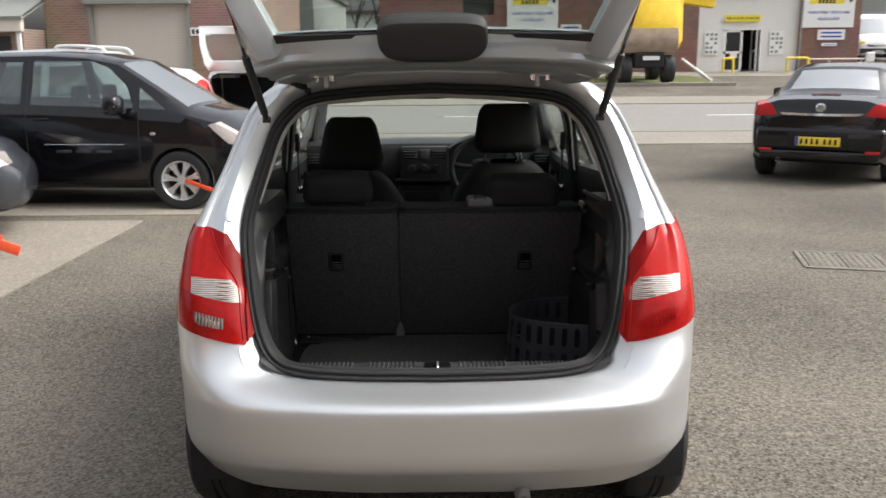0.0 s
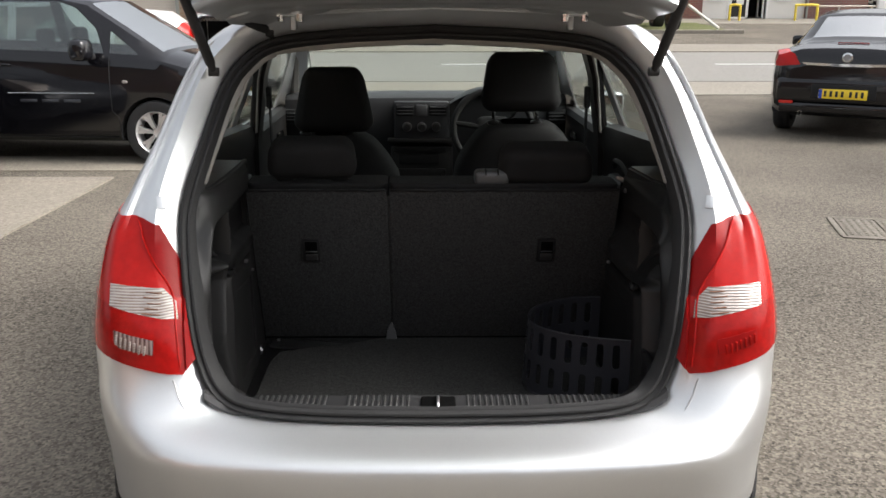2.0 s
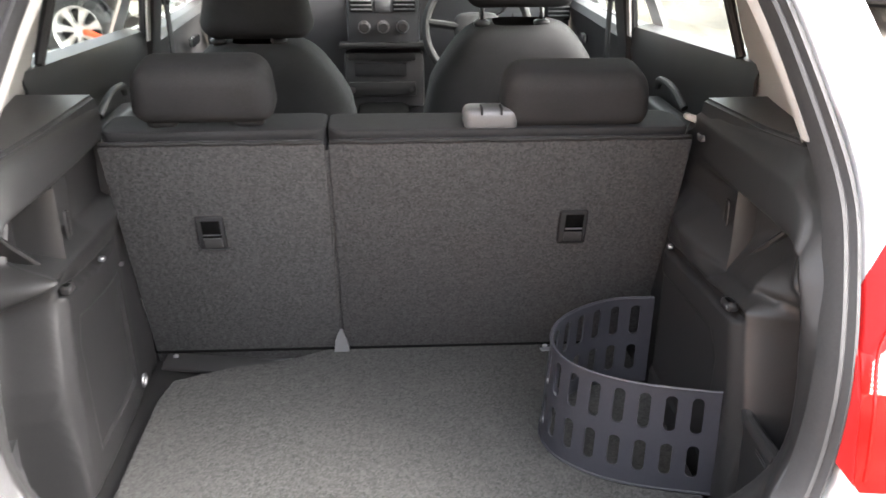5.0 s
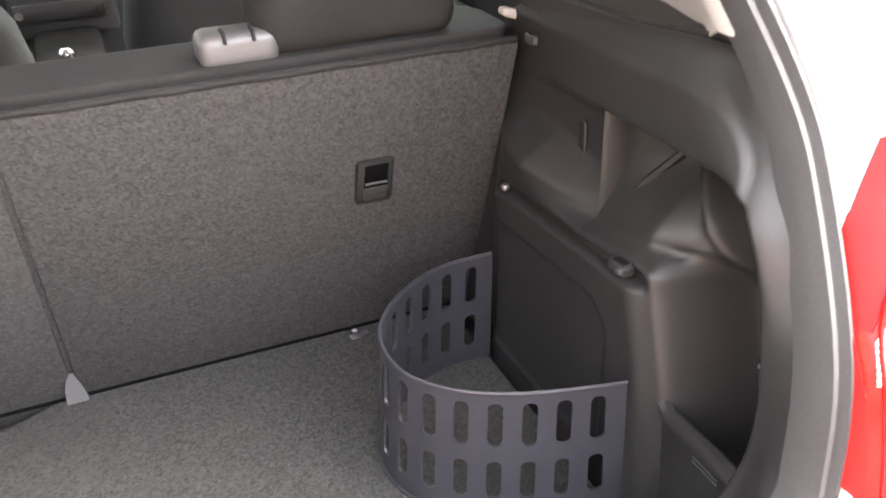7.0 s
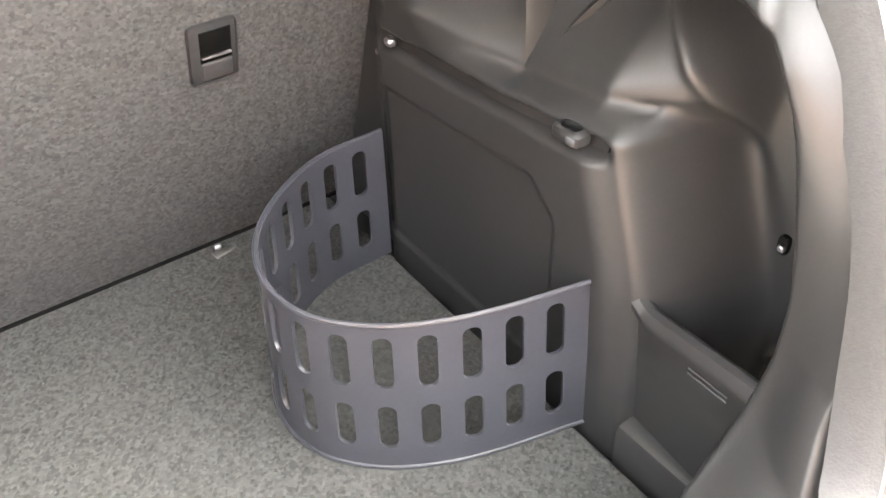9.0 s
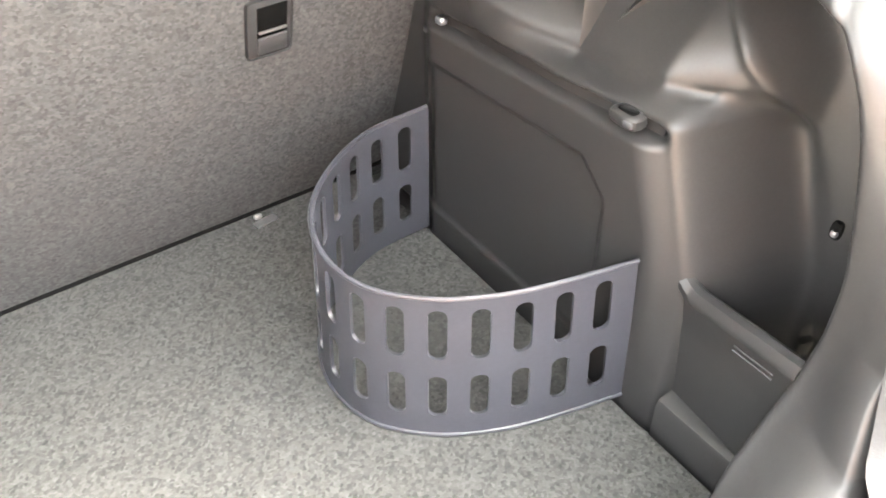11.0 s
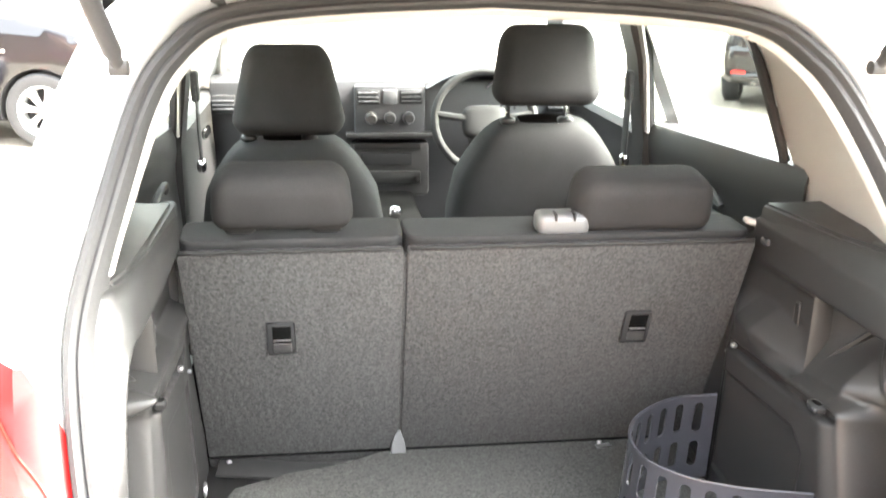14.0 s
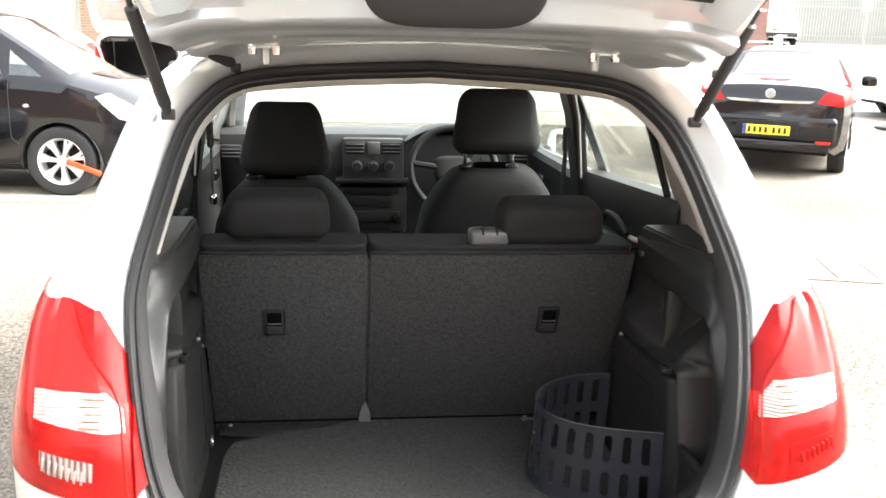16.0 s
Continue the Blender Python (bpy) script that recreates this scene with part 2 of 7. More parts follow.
def tidy(bm, d=0.0004):
    bmesh.ops.remove_doubles(bm, verts=bm.verts[:], dist=d)
    bmesh.ops.recalc_face_normals(bm, faces=bm.faces[:])
    return bm


def thick(bm, t):
    """Give an open sheet thickness, inwards along its normals."""
    bmesh.ops.dissolve_degenerate(bm, dist=1e-5, edges=bm.edges[:])
    bmesh.ops.recalc_face_normals(bm, faces=bm.faces[:])
    bm.normal_update()
    faces, rim = bm.faces[:], [e for e in bm.edges if len(e.link_faces) == 1]
    twin = {v: bm.verts.new(v.co - v.normal * t) for v in bm.verts[:]}
    walls = []
    for e in rim:
        lp = e.link_loops[0]
        walls.append((lp.vert, lp.link_loop_next.vert))
    for f in faces:
        bm.faces.new([twin[v] for v in reversed(f.verts)])
    for a, b in walls:
        bm.faces.new((b, a, twin[a], twin[b]))
    return bm


def spline(pts, n, closed=False):
    """Catmull-Rom through the points; n steps a span."""
    pts = [Vector(p) for p in pts]
    out, k = [], len(pts)
    for i in range(k if closed else k - 1):
        if closed:
            p0, p1, p2, p3 = pts[i - 1], pts[i], pts[(i + 1) % k], pts[(i + 2) % k]
        else:
            p1, p2 = pts[i], pts[i + 1]
            p0 = pts[i - 1] if i else p1 * 2 - p2
            p3 = pts[i + 2] if i + 2 < k else p2 * 2 - p1
        for j in range(n):
            t = j / n
            out.append(0.5 * (2 * p1 + (p2 - p0) * t + (2 * p0 - 5 * p1 + 4 * p2 - p3) * t * t + (3 * p1 - p0 - 3 * p2 + p3) * t ** 3))
    if not closed:
        out.append(pts[-1])
    return out


def tube(bm, pts, r, seg=8, closed=False, caps=True):
    """A round tube along points; r a number or one for each point."""
    pts = [Vector(p) for p in pts]
    rows, k = [], len(pts)
    up = None
    for i, p in enumerate(pts):
        a = pts[i - 1] if (i or closed) else p
        b = pts[(i + 1) % k] if (i + 1 < k or closed) else p
        d = (b - a).normalized()
        if up is None:
            up = d.orthogonal().normalized()
        up = (up - d * up.dot(d)).normalized()
        side = d.cross(up)
        rad = r[i] if isinstance(r, (list, tuple)) else r
        rows.append([p + (up * math.cos(2 * math.pi * j / seg) + side * math.sin(2 * math.pi * j / seg)) * rad for j in range(seg)])
    loft(bm, rows, close_u=closed, close_v=True, caps=caps and not closed)
    return bm


def lathe(bm, prof, seg=32, axis="x", at=(0, 0, 0), a0=0.0):
    """Turn a profile of (radius, height along the axis)."""
    rows = []
    for i in range(seg):
        a = a0 + 2 * math.pi * i / seg
        c, s = math.cos(a), math.sin(a)
        rows.append([Vector(at) + Vector({"x": (h, r * c, r * s), "y": (r * c, h, r * s), "z": (r * c, r * s, h)}[axis]) for r, h in prof])
    loft(bm, rows, close_u=True)
    return bm


def pillow(bm, c, s, e=0.45, e2=0.45, n=14, m=22, rot=None, shape=None):
    """A rounded cushion: a super-ellipsoid of centre c and half sizes s."""
    def pw(v, k):
        return math.copysign(abs(v) ** k, v)
    rows = []
    for i in range(n + 1):
        a = -math.pi / 2 + math.pi * i / n
        row = []
        for j in range(m):
            b = 2 * math.pi * j / m
            p = Vector((s[0] * pw(math.cos(a), e) * pw(math.cos(b), e2), s[1] * pw(math.cos(a), e) * pw(math.sin(b), e2), s[2] * pw(math.sin(a), e)))
            if shape:
                p = shape(p)
            row.append(Vector(c) + (rot @ p if rot else p))
        rows.append(row)
    loft(bm, rows, close_v=True)
    tidy(bm, 0.0005)
    return bm


def inside(poly, p):
    sgn = 0
    for i, a in enumerate(poly):
        b = poly[(i + 1) % len(poly)]
        cr = (b[0] - a[0]) * (p[1] - a[1]) - (b[1] - a[1]) * (p[0] - a[0])
        if abs(cr) > 1e-9:
            if sgn and (cr > 0) != (sgn > 0):
                return False
            sgn = cr
    return True


def cut_out(bm, poly, ax, ay, cond):
    """Cut the faces that meet cond along a convex outline in the plane of two axes; the inside comes back as a mesh of its own."""
    u0, u1 = min(p[0] for p in poly) - 1e-4, max(p[0] for p in poly) + 1e-4
    v0, v1 = min(p[1] for p in poly) - 1e-4, max(p[1] for p in poly) + 1e-4

    def near():
        out = []
        for f in bm.faces:
            us, vs = [v.co[ax] for v in f.verts], [v.co[ay] for v in f.verts]
            if max(us) > u0 and min(us) < u1 and max(vs) > v0 and min(vs) < v1 and cond(f.calc_center_median()):
                out.append(f)
        return out
    for i, a in enumerate(poly):
        b = poly[(i + 1) % len(poly)]
        no, co = Vector((0, 0, 0)), Vector((0, 0, 0))
        no[ax], no[ay] = -(b[1] - a[1]), b[0] - a[0]
        co[ax], co[ay] = a
        fs = near()
        geom = list({v for f in fs for v in f.verts}) + list({e for f in fs for e in f.edges}) + fs
        if fs and no.length > 1e-9:
            bmesh.ops.bisect_plane(bm, geom=geom, plane_co=co, plane_no=no.normalized(), dist=1e-5)
    got = [f for f in near() if inside(poly, (f.calc_center_median()[ax], f.calc_center_median()[ay]))]
    out, seen = bmesh.new(), {}
    for f in got:
        vs = []
        for v in f.verts:
            if v not in seen:
                seen[v] = out.verts.new(v.co)
            vs.append(seen[v])
        out.faces.new(vs)
    bmesh.ops.delete(bm, geom=got, context="FACES")
    return out


def grow(bm, d):
    """Push a sheet along its normals."""
    bm.normal_update()
    for v, n in [(v, v.normal.copy()) for v in bm.verts]:
        v.co += n * d
    return bm


def mirror_x(p):
    return Vector((-p[0], p[1], p[2]))


# ---------- the silver hatchback: outside ----------
hatch = thing("hatchback_car", (0, 0, 0), 0, "silver five-door hatchback with its tailgate raised and boot empty", "car")


def hp(name, bm, material, parent=None, label="", smooth=True):
    """A part of the hatchback; its length runs a little to the left of the y axis."""
    for v in bm.verts:
        v.co.x -= 0.024 * max(v.co.y - 0.5, 0.0)
    return part(name, bm, material, parent or hatch, label, smooth)


# rim of the boot opening (a), the outer corner that the panel turns round (m), and the panel further on (e), from sill to roof
RIM_A = [(0, .121, .612), (.26, .122, .617), (.424, .133, .63), (.502, .155, .662), (.546, .183, .735), (.572, .220, .85), (.598, .306, .985),
         (.602, .366, 1.07), (.58, .45, 1.18), (.545, .56, 1.31), (.503, .615, 1.38), (.43, .665, 1.432), (.27, .69, 1.455), (0, .70, 1.468)]
RIM_M = [(0, -.032, .580), (.30, -.029, .583), (.565, -.012, .594), (.715, .050, .648), (.806, .12, .73), (.815, .150, .85), (.80, .24, 1.0),
         (.762, .305, 1.085), (.705, .395, 1.20), (.652, .495, 1.335), (.605, .56, 1.42), (.50, .59, 1.485), (.30, .62, 1.505), (0, .63, 1.515)]
RIM_E = [(0, .000, .385), (.32, .010, .385), (.66, .085, .385), (.815, .32, .40), (.832, .50, .62), (.83, .62, .84), (.803, .75, 1.0),
         (.76, .88, 1.09), (.718, .95, 1.21), (.663, 1.0, 1.345), (.605, 1.02, 1.435), (.50, 1.02, 1.48), (.30, 1.02, 1.505), (0, 1.02, 1.515)]
RIM_F = [(0, .13, .245), (.32, .14, .245), (.63, .21, .255), (.82, .47, .30), (.834, 1.05, .55), (.834, 1.05, .84), (.807, 1.05, 1.0),
         (.764, 1.05, 1.09), (.722, 1.05, 1.21), (.668, 1.05, 1.345), (.607, 1.05, 1.435), (.50, 1.05, 1.48), (.30, 1.05, 1.505), (0, 1.05, 1.515)]
NS = 5
ra, rm, re_, rf = (spline(c, NS) for c in (RIM_A, RIM_M, RIM_E, RIM_F))
HALF = len(ra)


def rim_normal(i):
    a, b = ra[max(i - 1, 0)], ra[min(i + 1, HALF - 1)]
    return Vector((b.z - a.z, 0, -(b.x - a.x))).normalized()


def full(rows):
    """Right half, sill to roof, and its mirror back down to the sill."""
    return rows + [[mirror_x(p) for p in r] for r in rows[-2:0:-1]]


def body_rows():
    rows = []
    for i in range(HALF):
        n = rim_normal(i)
        k = 0.25 if i < 2 * NS else min(1.0, 0.25 + 0.15 * (i - 2 * NS))
        a = ra[i]
        p3 = a + n * 0.045 * k + Vector((0, -0.045, 0))
        row = [a + Vector((0, 0.03, 0)), a, a + n * 0.008 * k + Vector((0, -0.014, 0)), a + n * 0.026 * k + Vector((0, -0.030, 0))]
        w = 4.0 - 2.3 * max(0, min(1, (i - 2 * NS) / (2 * NS)))
        step = .026 * max(0, min(1, (i - 5 * NS) / (2 * NS))) * max(0, min(1, (10.5 * NS - i) / NS))
        for j in range(25):
            t = j / 24
            d = (1 - t) ** 2 + 2 * w * t * (1 - t) + t * t
            q = (p3 * (1 - t) ** 2 + rm[i] * 2 * w * t * (1 - t) + re_[i] * t * t) / d
            row.append(q + Vector((0, step * max(0, min(1, t / .08)) * max(0, min(1, (.26 - t) / .03)), 0)))
        for j in range(1, 5):
            row.append(re_[i].lerp(rf[i], j / 4))
        rows.append(row)
    return full(rows)


def circle_poly(cy, cz, r, n=28):
    return [(cy + r * math.cos(2 * math.pi * i / n), cz + r * math.sin(2 * math.pi * i / n)) for i in range(n)]


WHEEL_R, REAR_AXLE, FRONT_AXLE = 0.305, 0.62, 3.08
bm = nb()
loft(bm, body_rows(), close_u=True)
tidy(bm)
corner = [v for v in bm.verts if abs(v.co.x) > .36 and .585 < v.co.z < .73 and v.co.y < .17 and not v.is_boundary]
for _ in range(7):
    bmesh.ops.smooth_vert(bm, verts=corner, factor=.5, use_axis_x=True, use_axis_y=True, use_axis_z=True)
for sx in (1, -1):
    cut_out(bm, circle_poly(REAR_AXLE, 0.29, 0.325), 1, 2, lambda c, s=sx: c.x * s > 0.55).free()
# tail lamps are cut from the same skin
LAMP = [(.64, 1.028), (.697, 1.044), (.95, 1.047), (.95, .85), (.772, .771), (.743, .760), (.681, .743), (.615, .728), (.57, .718), (.543, .759), (.566, .886), (.602, .966)]
lamps = []
for sx in (1, -1):
    lamps.append(cut_out(bm, [(sx * x, z) for x, z in LAMP], 0, 2, lambda c, s=sx: c.x * s > 0.4 and c.y < 0.47))
hp("body_shell", thick(bm, 0.006), silver, label="silver painted rear body panel and bumper")
for sx, lb in zip((1, -1), lamps):
    lamp = None
    tidy(lb)
    grow(lb, 0.004)
    skin = BVHTree.FromBMesh(lb)

    def on_lens(x, z, off):
        hit = skin.ray_cast(Vector((sx * x, -1, z)), Vector((0, 1, 0)))[0]
        return hit + Vector((0, off, 0)) if hit else None
    # pieces of the lens, cut from the lamp's face
    def piece(pl):
        return cut_out(lb, [(sx * x, z) for x, z in pl], 0, 2, lambda c: True)
    upper = piece([(.50, .879), (.589, .879), (.670, .995), (.702, 1.055), (.62, 1.12), (.50, 1.05)])
    inner = piece([(.50, .69), (.560, .69), (.564, .732), (.589, .879), (.50, .879)])
    white = piece([(.736, .912), (.617, .903), (.589, .873), (.582, .837), (.733, .868)])
    rev = piece([(.719, .82), (.628, .799), (.630, .768), (.707, .782), (.719, .795)])
    low = piece([(.50, .835), (.95, .905), (.95, .70), (.50, .70)])
    lamp = hp("tail_lamp", thick(lb, 0.012), red_lens, label="red tail lamp lens with clear indicator band")
    for strip_ in (upper, inner):
        hp("inner_lens", thick(grow(strip_, -0.002), 0.010), dark_red_lens, lamp, "dark red inner lens strip")
    hp("indicator_lens", thick(grow(white, 0.0015), 0.012), clear_lens, lamp, "clear ribbed indicator lens")
    hp("reversing_lens", thick(grow(rev, 0.0015), 0.012), grey_lens if sx < 0 else dark_red_lens, lamp, "grey ribbed lens" if sx < 0 else "dark red lens")
    pts = [q for q in (on_lens(v.x, v.z, -.0005) for v in spline([(.690, 0, 1.035), (.668, 0, .992), (.640, 0, .952), (.606, 0, .905), (.592, 0, .870), (.585, 0, .82), (.579, 0, .77), (.574, 0, .735)], 5)) if q]
    bm = nb()
    tube(bm, pts, .0028, 6)
    hp("lens_edge", bm, red_lens, lamp, "bright edge between the lens strips")
    for k in range(7):
        bm = nb()
        yy = np.interp(.64 + k * .0125, [.60, .66, .72, .76], [.118, .128, .155, .20])
        box(bm, (sx * (.640 + k * .0118), float(yy) - .001, .787 + k * .0025), (.004, .006, .022), .001, turn(0, sx * -10, 0))
        hp("lens_rib", bm, clear_lens if sx < 0 else red_lens, lamp)
    for k in range(5):
        pts = [q for q in (on_lens(x, .853 + .0105 * k + .10 * (x - .625), -.0022) for x in np.linspace(.617 + .003 * (k % 2), .656 - .005 * (k % 3), 5)) if q]
        if len(pts) > 2:
            bm = nb()
            tube(bm, pts, .0017, 6)
            hp("reflector_rib", bm, brown_lens, lamp, "brown reflector rib")
    hp("lower_lens", thick(grow(low, 0.0005), 0.012), mid_red_lens, lamp, "deep red lower lens")


def sst(a, b, v):
    t = min(1.0, max(0.0, (v - a) / (b - a)))
    return t * t * (3 - 2 * t)


# rubber seal round the opening
def seal_rows():
    prof = [(-.002, -.002), (.004, -.013), (.010, -.015), (.014, -.008), (.017, -.005), (.021, -.010), (.026, -.009), (.030, .000), (.034, .008), (.038, .030)]
    rows = []
    for i in range(HALF):
        n = rim_normal(i)
        low = 1 - sst(2 * NS, 3 * NS, i)
        rows.append([ra[i] - n * u + Vector((0, v - low * max(0, v) * .8, 0)) for u, v in prof])
    return full(rows)


bm = nb()
loft(bm, seal_rows(), close_u=True)
hp("door_seal", thick(tidy(bm), 0.003), rubber, label="black rubber seal round the boot opening")


# generic outer shell from stations (y, half width, sill, belt, half roof width, top)
def station(st, y):
    ys = [s[0] for s in st]
    return [float(np.interp(y, ys, [s[k] for s in st])) for k in range(1, 6)]


def section(st, y):
    w, s, b, g, t = station(st, y)
    d = b - s
    side = [(w * .86, s), (w * .965, s + .07), (w * .995, s + .32 * d), (w, s + .62 * d), (w * .985, s + .88 * d), (w * .955, b)]
    up = [(w * .955 + (g - w * .955) * k, b + (t - .05 - b) * k) for k in (.33, .67, 1.0)] if t - .05 > b else [(w * .94, b + .008), (w * .92, b + .014), (w * .88, b + .02)]
    top = [(g * .82, t - .014), (g * .42, t), (0, t + .004)]
    return [Vector((x, y, z)) for x, z in side + up + top]


def shell(bm, st, ys):
    rows = []
    for y in ys:
        h = section(st, y)
        rows.append(h + [mirror_x(p) for p in h[-2::-1]])
    loft(bm, rows)
    return bm


FRONT = [(1.05, .842, .24, 1.075, .60, 1.515), (1.9, .845, .22, 1.00, .61, 1.515), (2.35, .845, .22, .985, .58, 1.47), (2.75, .84, .22, .975, .66, 1.24),
         (3.12, .83, .23, .965, .72, 1.0), (3.5, .80, .25, .88, .68, .93), (3.8, .72, .28, .76, .60, .80), (3.93, .60, .32, .64, .48, .67), (3.95, .50, .36, .58, .40, .60)]
bm = nb()
shell(bm, FRONT, sorted(list(np.linspace(1.05, 3.95, 40)) + [3.9]))
for sx in (1, -1):
    cut_out(bm, circle_poly(FRONT_AXLE, 0.31, 0.345), 1, 2, lambda c, s=sx: c.x * s > 0.5).free()
    for nm, poly in (("rear", [(1.10, 1.105), (1.78, 1.04), (1.78, 1.42), (1.30, 1.42), (1.18, 1.36)]), ("front", [(1.88, 1.035), (2.74, 1.02), (2.36, 1.385), (2.22, 1.42), (1.88, 1.42)])):
        pane = cut_out(bm, poly, 1, 2, lambda c, s=sx: c.x * s > 0.5 and c.z > 1.0)
        o = hp("side_window", thick(pane, 0.004), glass, label="clear side window glass")
        o.visible_shadow = False
pane = cut_out(bm, [(-.54, 2.42), (.54, 2.42), (.64, 3.06), (-.64, 3.06)], 0, 1, lambda c: c.z > 0.97)
o = hp("windscreen", thick(pane, 0.005), glass, label="clear windscreen glass")
o.visible_shadow = False
hp("front_body", thick(tidy(bm), 0.008), silver, label="silver front body and roof")
for sx in (1, -1):
    for cy in (REAR_AXLE, FRONT_AXLE):
        bm = nb()
        arc = [(cy + .332 * math.cos(a), .29 + .332 * math.sin(a)) for a in np.linspace(-.25, math.pi + .25, 22)]
        loft(bm, [[Vector((sx * .80, y, z)), Vector((sx * .64, y, z))] for y, z in arc])
        f = [bm.verts.new((sx * .64, y, z)) for y, z in arc]
        bm.faces.new(f)
        hp("wheel_arch_liner", thick(bm, 0.004), dark_void, label="black wheel arch lining")
bm = nb()
box(bm, (0, 2.0, .235), (1.36, 3.4, .05), .02)
hp("underbody", bm, dark_void, label="black underbody")


def wheel(parent, at, r, w, sx, rim_mat=None, spokes=7, twin=False, put=hp):
    """Tyre with rim; the outer face looks along sx * x."""
    at = Vector(at)
    bm = nb()
    ro = r * .66
    prof = [(ro, -w / 2 + .01), (r * .80, -w / 2), (r * .94, -w / 2 + .006), (r * .985, -w / 2 + .022), (r, -w / 2 + .045), (r, -.02), (r - .007, -.018), (r - .007, -.008),
            (r, -.006), (r, .006), (r - .007, .008), (r - .007, .018), (r, .02), (r, w / 2 - .045), (r * .985, w / 2 - .022), (r * .94, w / 2 - .006), (r * .80, w / 2), (ro, w / 2 - .01)]
    lathe(bm, prof, 40, "x", at)
    wh = put("wheel", tidy(bm), tyre_mat, parent, "black tyre")
    bm = nb()
    lathe(bm, [(ro * .9, -w / 2), (ro * .9, sx * (w / 2 - .05)), (ro * .96, sx * (w / 2 - .02)), (ro * 1.01, sx * (w / 2 - .004)), (ro * 1.03, sx * (w / 2 - .012))], 40, "x", at)
    lathe(bm, [(0.001, sx * (w / 2 - .03)), (ro * .24, sx * (w / 2 - .032)), (ro * .28, sx * (w / 2 - .05)), (ro * .28, 0)], 24, "x", at)
    for k in range(spokes):
        a = 2 * math.pi * k / spokes + .3
        for off in ((-.10, .10) if twin else (0,)):
            c, s = math.cos(a + off * .6), math.sin(a + off * .6)
            c2, s2 = math.cos(a + off * 1.3), math.sin(a + off * 1.3)
            wid = ro * (.088 if twin else .13)
            rows = []
            for rr, q, (cc, ss) in ((ro * .2, .8, (c, s)), (ro * .6, 1.0, (c, s)), (ro * .97, 1.15, (c2, s2))):
                p = at + Vector((0, cc * rr, ss * rr))
                tn = Vector((0, -ss, cc)) * wid * q
                h = Vector((sx * (w / 2 - .022 - .012 * (rr > ro * .5) * 0), 0, 0))
                bk = Vector((sx * (w / 2 - .06), 0, 0))
                rows.append([p - tn + bk, p - tn * .8 + h, p + tn * .8 + h, p + tn + bk])
            loft(bm, rows, close_v=True, caps=True)
    put("rim", bm, rim_mat or alloy, wh, "silver spoked wheel rim")
    bm = nb()
    lathe(bm, [(0.001, -sx * .02), (ro * .88, -sx * .02), (ro * .88, -sx * .03)], 24, "x", at)
    put("brake_disc", bm, dark_void, wh, "dark brake disc")
    return wh


for sx in (1, -1):
    wheel(hatch, (sx * .735, REAR_AXLE, WHEEL_R), WHEEL_R, .195, sx)
    wheel(hatch, (sx * .735, FRONT_AXLE, WHEEL_R), WHEEL_R, .195, sx)

# raised tailgate: header profile from the hinge line, then side frames up along the glass
HEAD = [(.715, 1.517), (.700, 1.512), (.680, 1.510), (.640, 1.511), (.600, 1.515), (.555, 1.518), (.535, 1.519), (.530, 1.523), (.522, 1.525), (.490, 1.528), (.462, 1.531), (.456, 1.536), (.448, 1.539), (.410, 1.544), (.386, 1.547), (.376, 1.552), (.370, 1.559), (.355, 1.576), (.337, 1.597), (.325, 1.611), (.318, 1.622)]
GLASS_UP = Vector((0, -.74, .67)).normalized()


def gate_half(y):
    return float(np.interp(y, [.30, .35, .45, .55, .62, .68, .715], [.565, .55, .522, .492, .468, .43, .36]))


bm = nb()
rows = []
for y, z in HEAD:
    h = gate_half(y)
    row = []
    for k in np.linspace(-1, 1, 65):
        ak = abs(k)
        drop = -.025 * ak ** 3 - .05 * max(0, ak - .86) / .14 * .3
        dent = max(0, min(1, (.27 - abs(k * h + .015)) / .025)) * max(0, min(1, (y - .56) / .02)) * max(0, min(1, (.70 - y) / .012))
        boss = max(0, 1 - (abs(abs(k * h) - .34) / .07) ** 2) * max(0, 1 - abs(y - .60) / .06)
        row.append(Vector((k * h, y - .035 * ak ** 2 * (y > .5) + .03 * ak ** 2 * (y < .36), z + drop + .009 * dent - .007 * boss)))
    rows.append(row)
loft(bm, rows)
# outer skin above
rows2 = [[Vector((k * gate_half(y), y, z - .02 * abs(k) ** 3)) for k in np.linspace(-1, 1, 17)] for y, z in ((.72, 1.530), (.60, 1.548), (.45, 1.588), (.325, 1.640))]
loft(bm, rows2)
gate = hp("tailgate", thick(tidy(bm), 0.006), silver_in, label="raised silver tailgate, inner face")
for sx in (1, -1):
    bm = nb()
    base = Vector((0, .345, 1.565))
    rows = []
    for j, d in enumerate(np.linspace(0, .62, 12)):
        c = base + GLASS_UP * d + Vector((0, .06 * (d / .62) ** 2, 0))
        xi, xo = .455 + .058 * min(1, d / .25), .555 + .034 * min(1, d / .25)
        up = Vector((0, .55, .75)) * .055
        rows.append([c + Vector((sx * xi, 0, .012)), c + Vector((sx * (xi + .02), -.012, -.012)), c + Vector((sx * (xi + .06), -.022, -.02)), c + Vector((sx * (xo - .02), -.014, -.012)), c + Vector((sx * xo, 0, .01)), c + Vector((sx * xo, 0, .02)) + up, c + Vector((sx * xi, 0, .0)) + up])
    loft(bm, rows, close_v=True, caps=True)
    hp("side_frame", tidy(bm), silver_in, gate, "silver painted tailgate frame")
bm = nb()
top = Vector((0, .345, 1.565)) + GLASS_UP * .62 + Vector((0, .06, 0))
